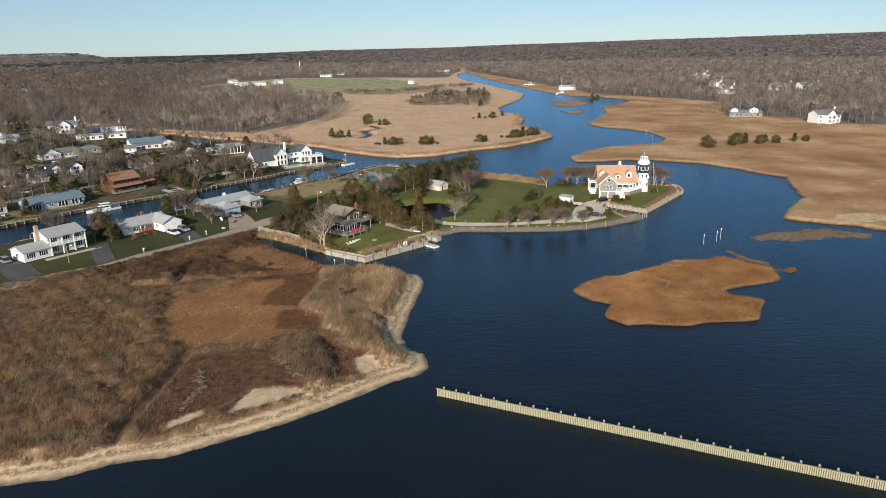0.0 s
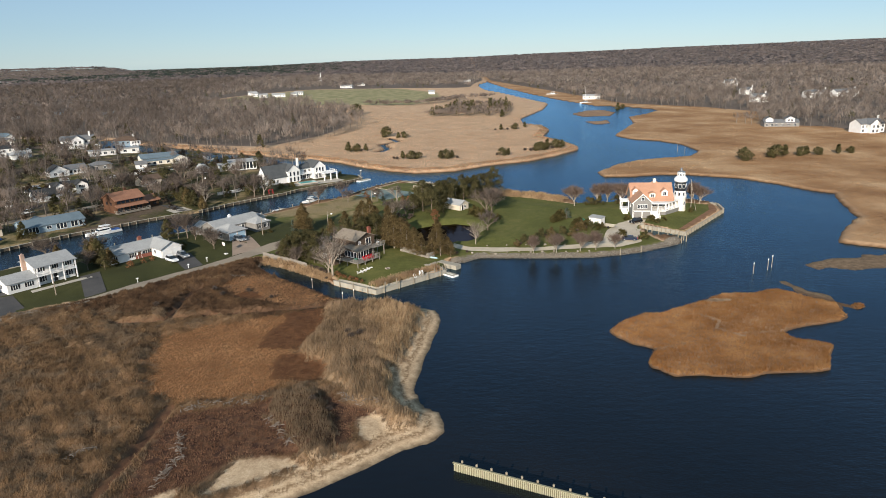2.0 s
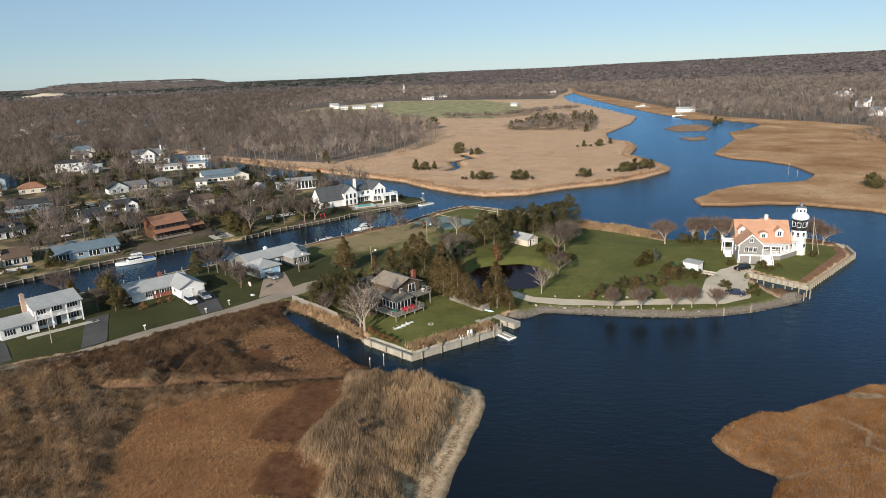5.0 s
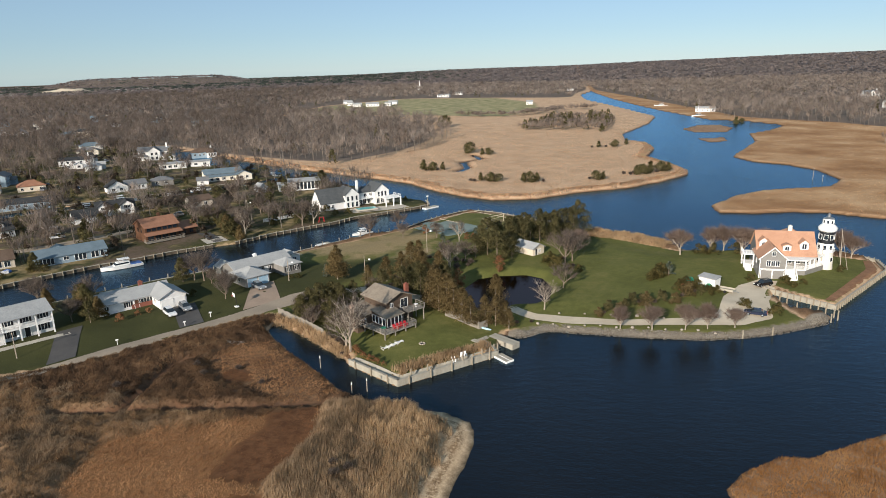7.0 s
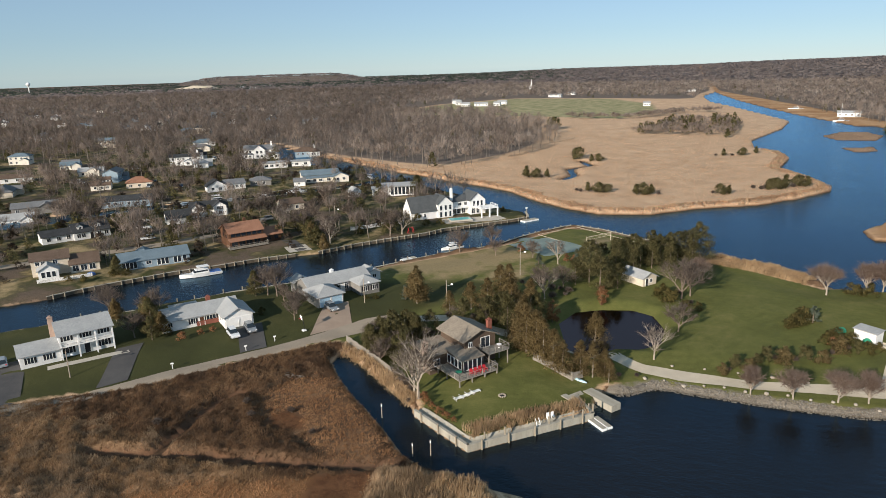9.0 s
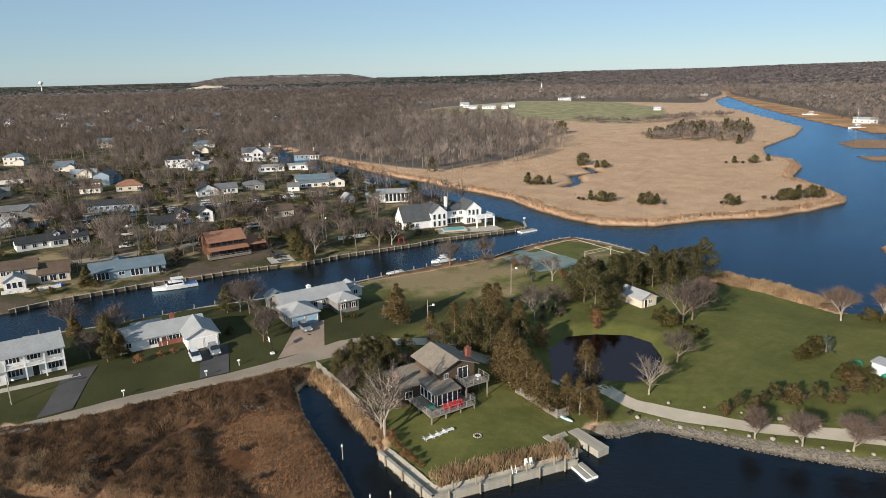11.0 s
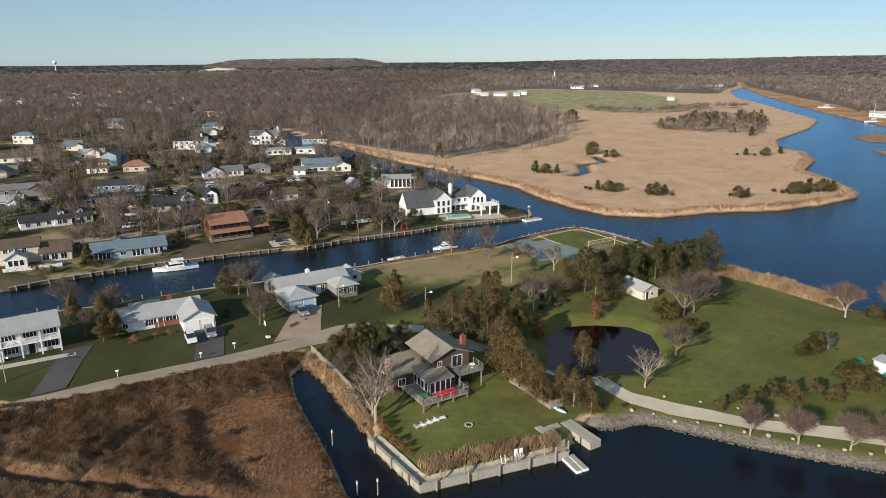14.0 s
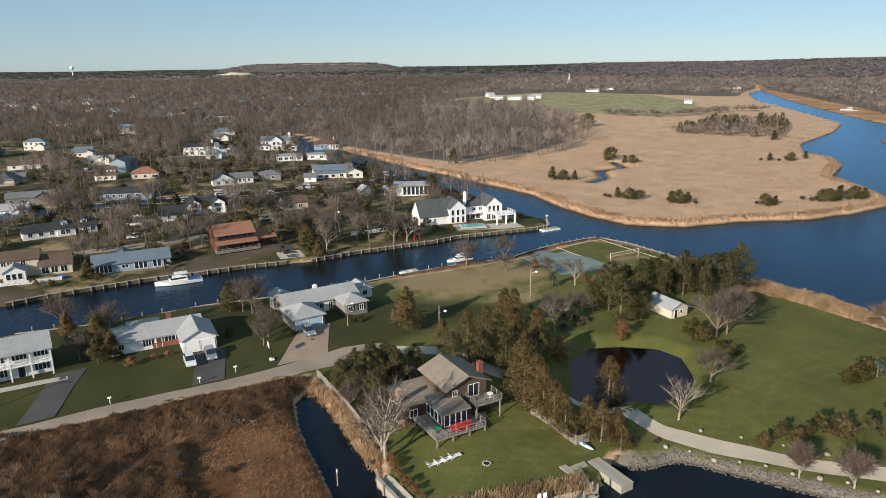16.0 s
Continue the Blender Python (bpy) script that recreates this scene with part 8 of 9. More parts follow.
part("wale", boxes((-0.1, 82.5, 0.06, 0.22, 1.0, 1.22)), JETTYWOOD, jetty)
part("cap_rail", boxes((-0.12, 82.5, -0.2, 0.05, 1.2, 1.3)), JETTYWOOD, jetty)

# dock, slip and floats by the deck house
dock = thing("dock", "grey plank dock with a pale timber skirt", "dock", pose(-6.2, 2.9, 0, 0, 0, -37))
for k in range(24):
    part("plank", cached("dockplank", lambda: finish(boxes((0, 0.26, -1.1, 1.1, 1.08, 1.16)), "plank", PLANK)), None, dock, m=pose(k * 0.28, 0, 0.004 * (k % 3)))
part("skirt", boxes((0.0, 6.7, -1.08, -0.96, -0.4, 1.07), (0.0, 6.7, 0.96, 1.08, -0.4, 1.07), (6.6, 6.72, -0.95, 0.95, -0.4, 1.07)), PLANK, dock)
slip = thing("boat_slip", "sloping pale plank boat slip beside the dock", "slip", pose(-8.4, 1.0, 0, 0, 0, -37))
for k in range(14):
    part("plank", cached("slipplank", lambda: finish(boxes((0, 0.28, -1.4, 1.2, 0, 0.1)), "plank", PLANK)), None, slip, m=pose(0.6 + k * 0.3, 0, 1.3 - k * 0.1))
part("walkway", boxes((-0.2, 4.6, -2.6, -1.45, 1.2, 1.34)), PLANK, slip)
for dx, dy in ((0.0, 0.0), (0.75, 0.85)):
    fl = thing("float", "narrow white floating swim platform", "float", pose(-4.6 + dx, -5.4 + dy, 0.0, 0, 0, -45), "floating platforms")
    part("hull", bevelled(boxes((0, 3.9, -0.5, 0.5, -0.1, 0.35)), 0.06), WHITEPAINT, fl)
    part("deck_board", boxes((0.1, 3.8, -0.42, 0.42, 0.354, 0.39)), PLANK, fl)
for x, y in ((-18.6, -18.1), (-16.0, -15.8), (-10.2, -10.6), (-6.9, -7.7), (-5.5, -6.9), (-4.2, -4.6)):
    p = thing("piling", "tall weathered mooring piling at the bulkhead", "piling", pose(x, y, 0), "mooring pilings")
    part("pole", lathe(bmesh.new(), [(0.15, -1.5), (0.14, 2.5), (0.08, 2.6)], 8), PILE, p)
for x, y, h in ((-37.3, -14.8, 2.6), (-28.1, -23.8, 2.2), (-25.6, -22.8, 2.6), (74, -8.4, 3.0), (78.7, -5.8, 3.2), (80.7, -3.6, 3.4), (120.6, 206.5, 5.5), (123, 201.3, 3.0)):
    p = thing("channel_post", "slim pale post standing in the water", "post", pose(x, y, 0), "channel posts")
    part("pole", lathe(bmesh.new(), [(0.09, -1.6), (0.08, h), (0.05, h + 0.05)], 8), PALEBARK, p)
    part("collar", lathe(bmesh.new(), [(0.11, h - 0.5), (0.11, h - 0.1)], 8), TRIM, p)
lad = thing("ladder", "white swim ladder with curved hand rails on the bulkhead", "ladder", pose(-11.7, -11.7, 0, 0, 0, 41))
for dx in (-0.3, 0.3):
    part("rail", tube(tube(bmesh.new(), (dx, -0.5, -0.8), (dx, 0.0, 1.6), 0.05, 0.05), (dx, 0.0, 1.6), (dx, 0.5, 2.3), 0.05, 0.05), TRIM, lad)
for k in range(6):
    part("rung", tube(bmesh.new(), (-0.3, -0.45 + k * 0.08, -0.5 + k * 0.38), (0.3, -0.45 + k * 0.08, -0.5 + k * 0.38), 0.04, 0.04), TRIM, lad)
for x, y, h in ((-10.6, -10.4, 0), (-10.0, -9.9, 0)):
    b = thing("dock_bench", "white folding dock seat on the bulkhead", "seat", pose(x, y + 1.0, 1.45, 0, 0, 41))
    part("seat", boxes((-0.25, 0.25, -0.2, 0.2, 0.4, 0.46), (-0.25, 0.25, 0.16, 0.2, 0.46, 0.95)), TRIM, b)
    part("frame", boxes((-0.25, -0.2, -0.2, 0.2, 0, 0.4), (0.2, 0.25, -0.2, 0.2, 0, 0.4)), TRIM, b)


landing = thing("float", "white floating landing with a lamp post beside the terrace", "float", pose(-47.6, 131.8, 0, 0, 0, 53))
part("hull", bevelled(boxes((-0.5, 6.5, -1.3, 1.3, -0.1, 0.5)), 0.06), WHITEPAINT, landing)
part("deck_board", boxes((-0.4, 6.4, -1.2, 1.2, 0.504, 0.55)), PLANK, landing)
part("post", lathe(bmesh.new(), [(0.14, 0.5), (0.12, 4.8), (0.08, 4.9)], 8, 2.0, 0.6), PILE, landing)
part("lamp", bevelled(boxes((1.5, 2.5, 0.4, 0.8, 4.7, 5.2)), 0.06), TRIM, landing)
swing = thing("play_frame", "small red metal play frame on the bank", "play frame", pose(-80.2, 101.6, ground_z(-80.2, 101.6), 0, 0, 50))
for sx in (-1.0, 1.0):
    for sy in (-0.6, 0.6):
        part("leg", tube(bmesh.new(), (sx, sy, -0.1), (sx * 0.9, 0, 1.9), 0.06, 0.05), REDPAINT, swing)
part("top_bar", tube(bmesh.new(), (-1.0, 0, 1.9), (1.0, 0, 1.9), 0.06, 0.06), REDPAINT, swing)


# ---- stones ----
def stone_tri(seed):
    bm = bmesh.new()
    bmesh.ops.create_icosphere(bm, subdivisions=1, radius=0.5)
    r = random.Random(seed)
    for v in bm.verts:
        v.co *= r.uniform(0.75, 1.15)
        v.co.z *= 0.65
    bmesh.ops.triangulate(bm, faces=bm.faces)
    t = np.array([[tuple(v.co) for v in f.verts] for f in bm.faces])
    bm.free()
    return t


g_ = np.random.default_rng(71)
seg = np.array(SHORE)
cum = np.concatenate([[0], np.cumsum(np.hypot(*np.diff(seg, axis=0).T))])
n = 2600
s = g_.uniform(0, cum[-1], n)
c = np.column_stack([np.interp(s, cum, seg[:, 0]), np.interp(s, cum, seg[:, 1])])
c[:, 1] += g_.uniform(-1.3, 0.9, n)
zz = np.maximum(gz(c), 0.0) + 0.05
forms = [stone_tri(k) for k in range(5)]
out = []
for k in range(5):
    sel = np.arange(n) % 5 == k
    sc = g_.uniform(0.15, 0.45, sel.sum()) ** 1.1
    an = g_.uniform(0, math.tau, sel.sum())
    f = forms[k]
    x_ = f[None, :, :, 0] * np.cos(an)[:, None, None] - f[None, :, :, 1] * np.sin(an)[:, None, None]
    y_ = f[None, :, :, 0] * np.sin(an)[:, None, None] + f[None, :, :, 1] * np.cos(an)[:, None, None]
    v = np.stack([x_, y_, np.broadcast_to(f[None, :, :, 2], x_.shape)], -1) * sc[:, None, None, None]
    v += np.column_stack([c[sel], zz[sel]])[:, None, None, :]
    out.append(v.reshape(-1, 3, 3))
ROCK = plant_material("revetment_stone", ((0.0, srgb(96, 92, 86)), (0.6, srgb(142, 136, 127)), (1.0, srgb(192, 186, 176))), 0.2, 1.5)
tagged(new("rock_revetment", tris_mesh("rock_revetment", np.concatenate(out), ROCK)), "grey stone revetment along the gravel drive", "stones", kind="stuff")
boulder = None
for k, (x, y) in enumerate([(3 + i * 3.3, 9.9 + 0.35 * math.sin(i * 2.1)) for i in range(12)] + [(7.5 + i * 5.6, 16.2 + 0.3 * math.sin(i)) for i in range(5)]):
    bm = bmesh.new()
    bmesh.ops.create_icosphere(bm, subdivisions=2, radius=0.5)
    r = random.Random(k)
    for v in bm.verts:
        v.co *= 0.85 + 0.3 * noise.noise(v.co * 2.2 + Vector((k, 0, 0)))
        v.co.z *= 0.7
    b = new("boulder", finish(bm, "boulder", STONE, True))
    b.matrix_basis = pose(x, y, ground_z(x, y) + 0.2, 0, 0, k * 40) @ Matrix.Scale(r.uniform(0.5, 1.0), 4)
    tagged(b, "pale rounded boulder edging the gravel drive", "boulder", "boulders along the drive")


# ---- vehicles ----
def car(label, x, y, turn, paint, tall=False, truck=False):
    L, W = (4.7, 1.85)
    h = 1.72 if tall else 1.45
    c = thing("car", label, "car", pose(x, y, ground_z(x, y) + 0.08, 0, 0, turn))
    prof = [(-L / 2, 0.45), (-L / 2 + 0.05, 0.75), (-L / 2 + 0.25, 0.86), (-1.0, 0.95), (1.55 if tall else 1.3, 1.0), (L / 2 - 0.1, 0.92), (L / 2, 0.5), (L / 2 - 0.1, 0.3), (-L / 2 + 0.1, 0.3)]
    bm = bmesh.new()
    prism(bm, prof, 'y', -W / 2, W / 2)
    bevelled(bm, 0.09, 2)
    body = part("body", bm, paint, c, sm=False)
    cab = [(-1.05, 0.93), (-0.35, h - 0.06), (1.1 if not tall else 1.75, h - 0.04), (1.75 if not tall else 2.15, 0.97)]
    bm = bmesh.new()
    prism(bm, cab, 'y', -W / 2 + 0.12, W / 2 - 0.12)
    for v in bm.verts:
        if v.co.z > 1.2:
            v.co.y *= 0.86
    part("window_glass", bevelled(bm, 0.04), GLASS, c)
    part("car_roof", bevelled(boxes((-0.4, 1.1 if not tall else 1.75, -0.66, 0.66, h - 0.05, h)), 0.02), paint, c)
    wheel = cached("wheel", lambda: finish(tube(bmesh.new(), (0, -0.11, 0), (0, 0.11, 0), 0.34, 0.34, 14), "tyre", RUBBER))
    rim = cached("rim", lambda: finish(tube(bmesh.new(), (0, -0.12, 0), (0, 0.12, 0), 0.2, 0.2, 10), "rim", STEEL))
    for sx in (-1.4, 1.4):
        for sy in (-0.83, 0.83):
            w = part("wheel", wheel, None, c, m=pose(sx, sy, 0.34))
            part("rim", rim, None, w)
    for sy in (-0.65, 0.65):
        part("headlight", boxes((-L / 2 - 0.01, -L / 2 + 0.12, sy - 0.2, sy + 0.2, 0.62, 0.76)), TRIM, c)
        part("tail_light", boxes((L / 2 - 0.1, L / 2 + 0.01, sy - 0.15, sy + 0.15, 0.7, 0.86)), REDPAINT, c)
    return c


CARWHITE = vary("white_car_paint", srgb(214, 216, 218), srgb(226, 228, 230), 0.6, 0.25, 0.6)
CARSILVER = vary("silver_car_paint", srgb(150, 154, 158), srgb(168, 172, 176), 0.6, 0.25, 0.6, metal=0.4)
CARBLACK = vary("black_car_paint", srgb(20, 21, 24), srgb(30, 31, 34), 0.6, 0.2, 0.6)
CARNAVY = vary("navy_car_paint", srgb(26, 34, 54), srgb(36, 44, 66), 0.6, 0.2, 0.6)
car("white sport utility car parked on the asphalt drive", -80.9, 4.4, 141, CARWHITE, True)
car("silver minivan parked before the garage doors", -79.2, 8.0, 141, CARSILVER, True)
car("silver sport utility car on the paver drive", -68.2, 24.2, 144, CARSILVER, True)
car("light grey pickup parked by the white wing", -115.8, -21.4, -35, CARSILVER, True)
car("black sport utility car before the garage", 56.6, 41.4, 30, CARBLACK, True)
car("dark navy saloon parked on the gravel", 49.6, 20.4, -14, CARNAVY)


def boat(label, x, y, turn, L, W, cabin=True, dark=False, cover=None, ashore=False):
    """A motor boat: lofted hull, deck, cabin and screen; the bow points along -x."""
    b = thing("boat", label, "boat", pose(x, y, ground_z(x, y) + 0.28 if ashore else 0, 0, 0, turn))
    bm = bmesh.new()
    rings = []
    for s, hw, top, keel in ((0.0, 0.02, 1.0, 0.75), (0.1, 0.32, 0.95, 0.1), (0.3, 0.78, 0.85, -0.2), (0.6, 1.0, 0.75, -0.25), (1.0, 0.92, 0.7, -0.2)):
        xx = (s - 0.5) * L
        k = W / 2
        rings.append([bm.verts.new(q) for q in ((xx, -hw * k, top * L * 0.105), (xx, -hw * k * 0.85, 0.1 * L * 0.1), (xx, 0, keel), (xx, hw * k * 0.85, 0.1 * L * 0.1), (xx, hw * k, top * L * 0.105))])
    for a, c in zip(rings[:-1], rings[1:]):
        for i in range(4):
            bm.faces.new((a[i], a[i + 1], c[i + 1], c[i]))
        bm.faces.new((a[4], a[0], c[0], c[4]))
    bm.faces.new(rings[-1]), bm.faces.new(rings[0][::-1])
    part("hull", bm, WHITEPAINT, b)
    dz = L * 0.088
    if cabin:
        bm = bmesh.new()
        prism(bm, [(-L * 0.2, dz), (-L * 0.12, dz + L * 0.085), (L * 0.18, dz + L * 0.09), (L * 0.2, dz)], 'y', -W * 0.33, W * 0.33)
        part("cabin", bevelled(bm, 0.06), WHITEPAINT, b)
        bm = bmesh.new()
        prism(bm, [(-L * 0.17, dz + L * 0.035), (-L * 0.13, dz + L * 0.075), (L * 0.15, dz + L * 0.08), (L * 0.17, dz + L * 0.04)], 'y', -W * 0.335, W * 0.335)
        part("window_glass", bm, GLASS, b)
        part("hardtop", bevelled(boxes((-L * 0.08, L * 0.2, -W * 0.3, W * 0.3, dz + L * 0.15, dz + L * 0.165)), 0.03), WHITEPAINT, b)
        for sx in (-L * 0.07, L * 0.19):
            for sy in (-W * 0.28, W * 0.28):
                part("stanchion", tube(bmesh.new(), (sx, sy, dz), (sx, sy, dz + L * 0.15), 0.03, 0.03), STEEL, b)
        part("mast", tube(bmesh.new(), (L * 0.1, 0, dz + L * 0.16), (L * 0.12, 0, dz + L * 0.3), 0.03, 0.015), STEEL, b)
    part("cockpit", boxes((L * 0.21, L * 0.46, -W * 0.36, W * 0.36, dz - 0.1, dz + 0.12)), cover or BLACKPAINT, b)
    bm = bmesh.new()
    tube(bm, (-L * 0.46, 0, dz + 0.55), (-L * 0.2, -W * 0.4, dz + 0.5), 0.02, 0.02, 4)
    tube(bm, (-L * 0.46, 0, dz + 0.55), (-L * 0.2, W * 0.4, dz + 0.5), 0.02, 0.02, 4)
    for s_ in (-1, 1):
        tube(bm, (-L * 0.2, s_ * W * 0.4, dz), (-L * 0.2, s_ * W * 0.4, dz + 0.5), 0.02, 0.02, 4)
    part("bow_rail", bm, STEEL, b)
    return b


boat("white cabin cruiser moored at the bulkhead", -121.3, 43.3, 50, 11.6, 3.5, cover=BLUETARP)
boat("white motor boat with a hardtop at a canal float", -61.0, 89.3, 52, 8.0, 2.6)
boat("small white open boat tied to the bank", -69.8, 73.9, 54, 5.6, 1.9, False, cover=PLANK)
boat("small white skiff tied to the bank", -80.6, 57.4, 52, 5.2, 1.8, False, cover=WHITEPAINT)
boat("white motor yacht in the second canal", -189.0, 138.0, 228, 13.5, 4.2)
boat("white cruiser in the second canal", -193.5, 122.5, 225, 11.0, 3.6)
boat("white cruiser at a canal berth", -167.5, 168.5, 55, 10.0, 3.2)
boat("white fishing boat beside the lawn", -149.5, 211.5, 40, 9.0, 3.0)
boat("white cabin boat moored in the second canal", -173.0, 150.0, 55, 8.0, 2.7)
boat("white motor boat on a trailer in a yard", -292.2, 157.0, 20, 7.0, 2.4, ashore=True)
boat("shrink-wrapped white boat stored on a lawn", -186.2, 89.0, 70, 6.5, 2.3, False, cover=WHITEPAINT, ashore=True)
boat("small white boat stored beside a garage", -177.2, 80.9, 30, 5.5, 2.0, False, cover=WHITEPAINT, ashore=True)
for x, y, a, pt, nm in ((-163.1, 68, 50, CARWHITE, "white"), (-243.9, 155.6, 120, CARSILVER, "silver"), (-250.8, 166, 40, CARBLACK, "black"), (-344.4, 184.5, 60, CARWHITE, "white"), (-228, 160, 130, CARNAVY, "navy"), (-212, 170, 40, CARBLACK, "black"), (-282.8, 255, 100, CARWHITE, "white"), (-140, 104, 60, CARSILVER, "silver"), (-206, 92, 120, CARBLACK, "black"), (-300, 205, 30, CARSILVER, "silver")):
    car(nm + " car parked in a yard between the houses", x, y, a, pt, nm != "navy")
boat("white work boat on the river", 121, 757, 5, 16.0, 5.0)
boat("white sailing yacht with a tall mast on the river", 136, 588, 20, 14.0, 4.0)
m_ = thing("sail_mast", "tall bare white mast of a yacht", "mast", pose(136, 588, 1.2))
part("mast", tube(bmesh.new(), (0, 0, -0.5), (0, 0, 16), 0.15, 0.08), TRIM, m_)

# ---- small things on the lawns ----
def lounger(x, y, turn):
    l = thing("sun_lounger", "white slatted sun lounger on the lawn", "lounger", pose(x, y, ground_z(x, y) + 0.02, 0, 0, turn), "sun loungers")
    part("frame", boxes((-0.32, -0.26, -1.0, 0.9, 0.28, 0.36), (0.26, 0.32, -1.0, 0.9, 0.28, 0.36)), TRIM, l)
    for k in range(9):
        part("slat", cached("lslat", lambda: finish(boxes((-0.3, 0.3, 0, 0.13, 0.364, 0.39)), "slat", TRIM)), None, l, m=pose(0, -0.98 + k * 0.15, 0))
    bm = bmesh.new()
    prism(bm, [(0.35, 0.38), (0.95, 0.82), (0.98, 0.78), (0.4, 0.34)], 'x', -0.3, 0.3)
    part("backrest", bm, TRIM, l)
    for sx in (-0.29, 0.29):
        for sy in (-0.9, 0.6):
            part("leg", cached("lleg", lambda: finish(boxes((-0.03, 0.03, -0.03, 0.03, -0.05, 0.28)), "leg", TRIM)), None, l, m=pose(sx, sy, 0))


for k in range(4):
    lounger(-26.4 + 0.72 * k, -7.4 + 0.9 * k, 52 - 90 + 180)
ring = thing("fire_pit", "ring of pale stones round a fire pit", "fire pit", pose(-19.5, -4.4, ground_z(-19.5, -4.4)))
for k in range(10):
    bm = bmesh.new()
    bmesh.ops.create_icosphere(bm, subdivisions=1, radius=0.17)
    part("stone", bm, STONE, ring, m=pose(0.55 * math.cos(k * 0.63), 0.55 * math.sin(k * 0.63), 0.06, 0, 0, k * 50))
part("ash", lathe(bmesh.new(), [(0.42, -0.05), (0.42, 0.04)], 12), BLACKPAINT, ring)
kay = thing("kayak", "pale blue kayak lying on the lawn", "kayak", pose(-7.9, 5.9, ground_z(-7.9, 5.9) + 0.2, 0, 0, -28))
bm = bmesh.new()
bmesh.ops.create_uvsphere(bm, u_segments=14, v_segments=8, radius=1.0)
for v in bm.verts:
    v.co = Vector((v.co.x * 1.6, v.co.y * 0.36 * (1 - 0.35 * v.co.x * v.co.x), v.co.z * 0.22))
part("hull", bm, PALEBLUE, kay, sm=True)
part("cockpit", lathe(bmesh.new(), [(0.28, 0.15), (0.3, 0.24), (0.24, 0.24), (0.2, 0.1)], 12), BLACKPAINT, kay)


def deck_chair(x, y, turn):
    c = thing("deck_chair", "red slatted deck chair", "chair", pose(-27.5, -3.4, 1.5, 0, 0, 52.5) @ pose(x, y, 1.125, 0, 0, turn), "red chairs on the deck")
    part("seat", boxes((-0.3, 0.3, -0.3, 0.28, 0.36, 0.42)), REDPAINT, c)
    bm = bmesh.new()
    prism(bm, [(0.24, 0.38), (0.44, 1.1), (0.5, 1.08), (0.32, 0.36)], 'x', -0.3, 0.3)
    part("backrest", bm, REDPAINT, c)
    part("arm", boxes((-0.38, -0.28, -0.34, 0.36, 0.58, 0.62)), REDPAINT, c)
    part("arm", boxes((0.28, 0.38, -0.34, 0.36, 0.58, 0.62)), REDPAINT, c)
    for sx in (-0.32, 0.32):
        for sy in (-0.3, 0.26):
            part("leg", boxes((sx - 0.035, sx + 0.035, sy - 0.035, sy + 0.035, 0, 0.58)), REDPAINT, c)


for k in range(4):
    deck_chair(3.3 + k * 0.95, 0.8, 0)
tb = thing("deck_table", "green covered patio table on the deck", "table", pose(-27.5, -3.4, 1.5, 0, 0, 52.5) @ pose(1.2, 2.0, 1.125))
part("tabletop", lathe(bmesh.new(), [(0.6, 0.68), (0.62, 0.74)], 14), GREENTARP, tb)
part("leg", lathe(bmesh.new(), [(0.3, 0.0), (0.05, 0.06), (0.05, 0.68)], 8), STEEL, tb)
tb = thing("deck_table", "white round table on the raised balcony", "table", pose(-27.5, -3.4, 1.5, 0, 0, 52.5) @ pose(11.6, 3.8, 3.205))
part("tabletop", lathe(bmesh.new(), [(0.5, 0.68), (0.5, 0.73)], 14), TRIM, tb)
part("leg", lathe(bmesh.new(), [(0.25, 0.0), (0.05, 0.06), (0.05, 0.68)], 8), TRIM, tb)
for x, y, h in ((-42, 31, 7.5), (-32.2, 61.9, 7.5), (-106.5, 96.5, 8.5), (-99.2, -20.6, 5.5), (-63.0, 31.0, 6.0)):
    p = thing("utility_pole", "slim pale utility pole with a lamp arm", "pole", pose(x, y, ground_z(x, y)), "utility poles")
    part("pole", tube(bmesh.new(), (0, 0, -0.4), (0, 0, h), 0.11, 0.08), PALEBARK, p)
    part("arm", tube(bmesh.new(), (0, 0, h * 0.8), (1.2, 0.2, h * 0.86), 0.04, 0.03), STEEL, p)
    part("lamp", bevelled(boxes((1.0, 1.5, 0.1, 0.32, h * 0.84, h * 0.89)), 0.03), TRIM, p)
hoop = thing("basketball_hoop", "portable basketball hoop beside the road", "basketball hoop", pose(-68.4, 12.2, ground_z(-68.4, 12.2), 0, 0, -40))
part("base", bevelled(boxes((-0.5, 0.5, -0.4, 0.5, 0, 0.3)), 0.08), WHITEPAINT, hoop)
part("pole", tube(bmesh.new(), (0, 0.2, 0.2), (0, -0.1, 3.2), 0.07, 0.06), BLACKPAINT, hoop)
part("backboard", boxes((-0.7, 0.7, -0.42, -0.38, 2.7, 3.65)), TRIM, hoop)
part("rim", lathe(bmesh.new(), [(0.23, 3.0), (0.25, 3.03), (0.23, 3.06)], 12, 0, -0.7), REDPAINT, hoop)
for x, y in ((-74.5, -0.2), (-83.2, -11.5), (-71.6, 5.8)):
    mb = thing("mailbox", "roadside mailbox on a short white post", "mailbox", pose(x, y, ground_z(x, y), 0, 0, 140), "mailboxes")
    part("post", boxes((-0.06, 0.06, -0.06, 0.06, -0.2, 1.0)), TRIM, mb)
    bm = bmesh.new()
    prism(bm, [(-0.12, 1.0), (0.12, 1.0), (0.12, 1.18), (0.0, 1.28), (-0.12, 1.18)], 'y', -0.28, 0.28)
    part("box", bm, TRIM, mb)


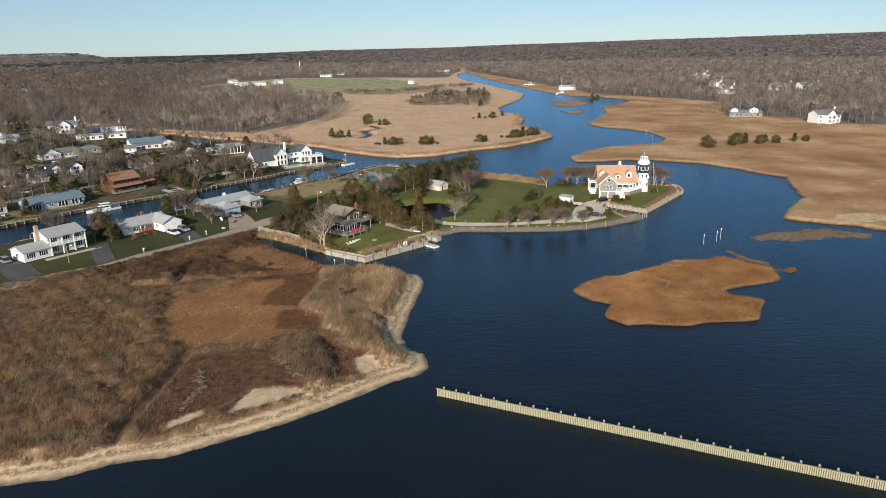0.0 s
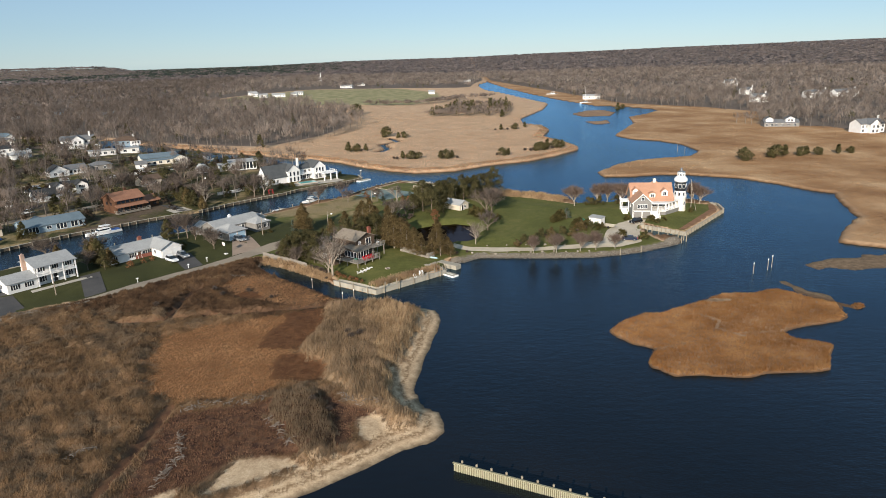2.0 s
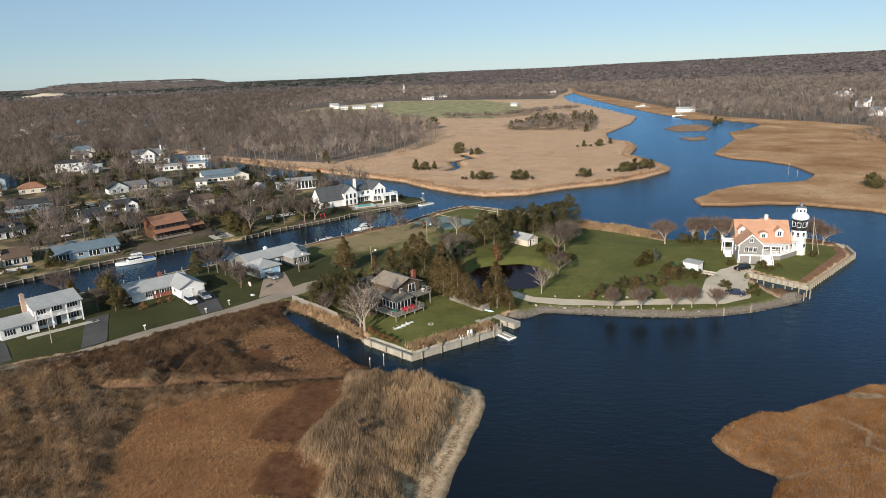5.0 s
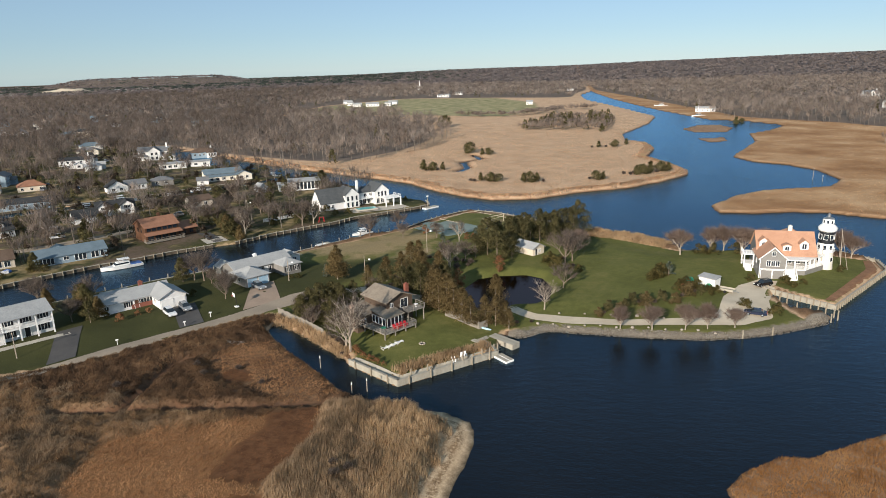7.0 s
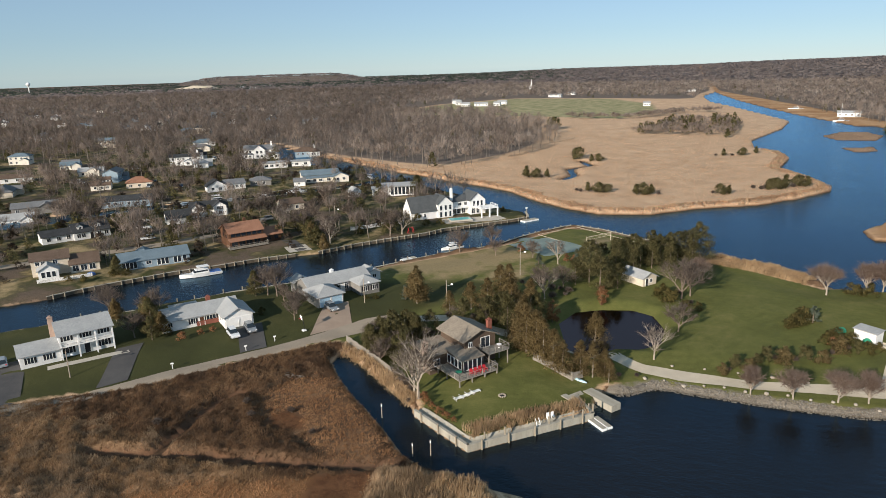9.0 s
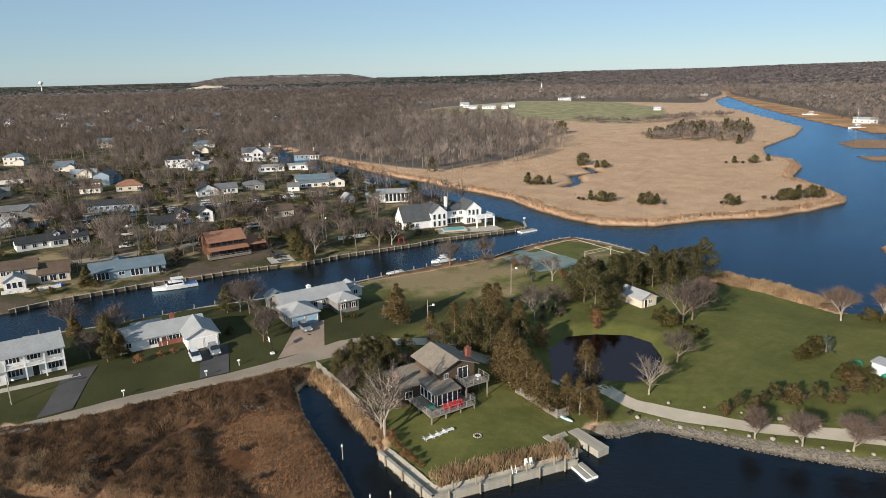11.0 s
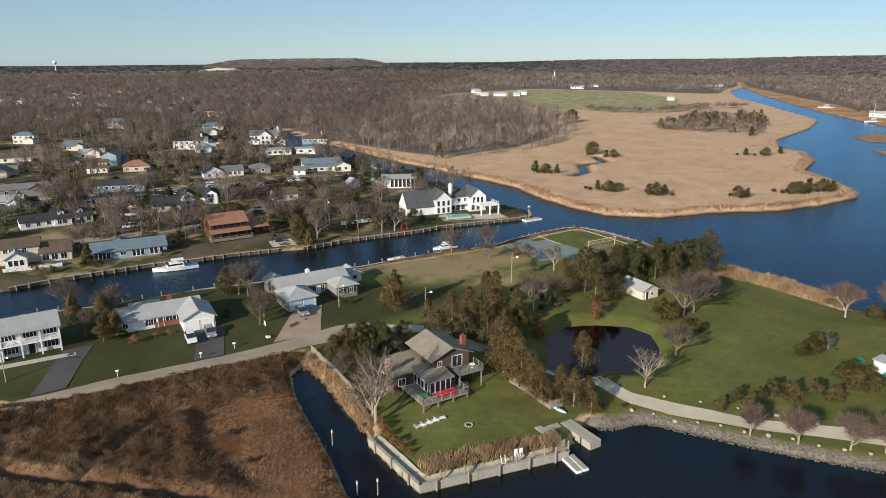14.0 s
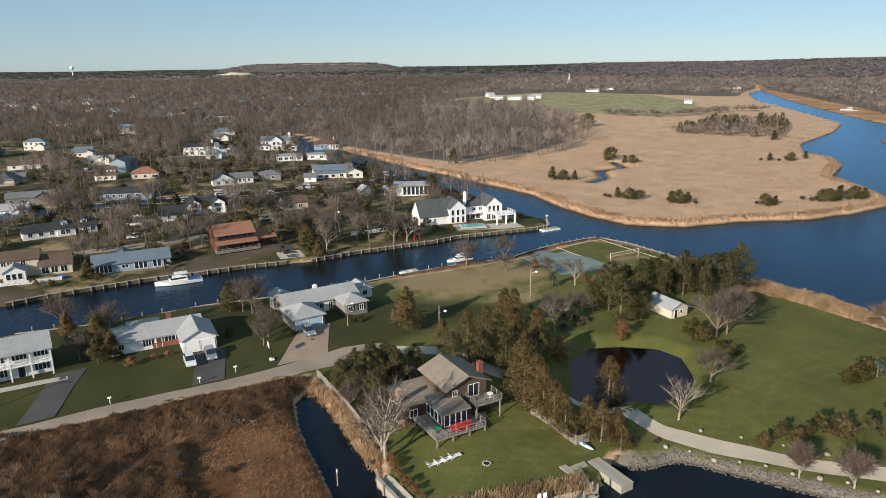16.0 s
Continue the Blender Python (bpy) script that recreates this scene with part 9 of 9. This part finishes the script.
def fence(label, line, h, mat, step=0.25):
    f = thing("fence", label, "fence", pose(line[0][0], line[0][1], 0))
    pk = cached(("picket", h, mat.name), lambda: finish(boxes((-0.1, 0.1, -0.02, 0.02, 0.05, h)), "slat", mat))
    for (ax, ay), (bx, by) in zip(line[:-1], line[1:]):
        L, a = math.hypot(bx - ax, by - ay), math.atan2(by - ay, bx - ax)
        n = int(L / step)
        for k in range(n):
            px, py = ax + (bx - ax) * (k + 0.5) / n, ay + (by - ay) * (k + 0.5) / n
            part("slat", pk, None, f, m=pose(px - line[0][0], py - line[0][1], float(gz(np.array([[px, py]]))[0]), 0, 0, math.degrees(a)))
        for s in range(int(L / 2.4) + 1):
            px, py = ax + (bx - ax) * min(1, s * 2.4 / L), ay + (by - ay) * min(1, s * 2.4 / L)
            part("post", cached(("fpost", h, mat.name), lambda: finish(boxes((-0.06, 0.06, 0.02, 0.14, -0.3, h + 0.1)), "post", mat)), None, f, m=pose(px - line[0][0], py - line[0][1], float(gz(np.array([[px, py]]))[0]), 0, 0, math.degrees(a)))
    return f


fence("grey weathered board fence above the creek", [(-57.0, 10.2), (-49.0, 4.6), (-41.6, -1.2)], 1.5, DECKWOOD)
fence("weathered board fence behind the cedars", [(-17.5, 10.6), (-13.4, 8.4), (-9.2, 5.6), (-7.6, 7.4)], 1.6, DECKWOOD)
fence("white board fence beside the lawn", [(-101, 97), (-94.5, 104.5), (-87, 111.5)], 1.3, TRIM)
fence("low white fence before the tan house", [(-157, 20.5), (-151.5, 27), (-148.5, 31)], 1.0, TRIM)
tr = thing("utility_trailer", "open trailer with a dark bed beside the shed", "trailer", pose(46.6, 34.6, ground_z(46.6, 34.6), 0, 0, -30))
part("bed", boxes((-1.8, 1.8, -1.0, 1.0, 0.5, 0.62), (-1.8, 1.8, -1.0, -0.94, 0.624, 1.0), (-1.8, 1.8, 0.94, 1.0, 0.624, 1.0), (-1.8, -1.74, -0.93, 0.93, 0.624, 1.0)), PLANK, tr)
for sy in (-1.1, 1.1):
    part("wheel", tube(bmesh.new(), (0, sy - 0.1, 0.34), (0, sy + 0.1, 0.34), 0.34, 0.34, 14), RUBBER, tr)
part("hitch", boxes((1.8, 2.9, -0.06, 0.06, 0.45, 0.53)), STEEL, tr)
for x, y, mat, lab in ((39.2, 41.6, GREENTARP, "green tarpaulin over garden furniture"), (43.4, 37.2, GREENTARP, "green tarpaulin over a stack of timber"), (-149.5, 31.5, BLUETARP, "blue tarpaulin over a stored boat")):
    bm = bmesh.new()
    bmesh.ops.create_icosphere(bm, subdivisions=2, radius=1.0)
    for v in bm.verts:
        v.co = Vector((v.co.x * 1.3, v.co.y * 0.9, max(v.co.z, -0.1) * 0.9)) * (1 + 0.12 * noise.noise(v.co * 2))
    t_ = new("tarpaulin", finish(bm, "tarpaulin", mat, False))
    t_.matrix_basis = pose(x, y, ground_z(x, y) + 0.1, 0, 0, 20)
    tagged(t_, lab, "tarpaulin")
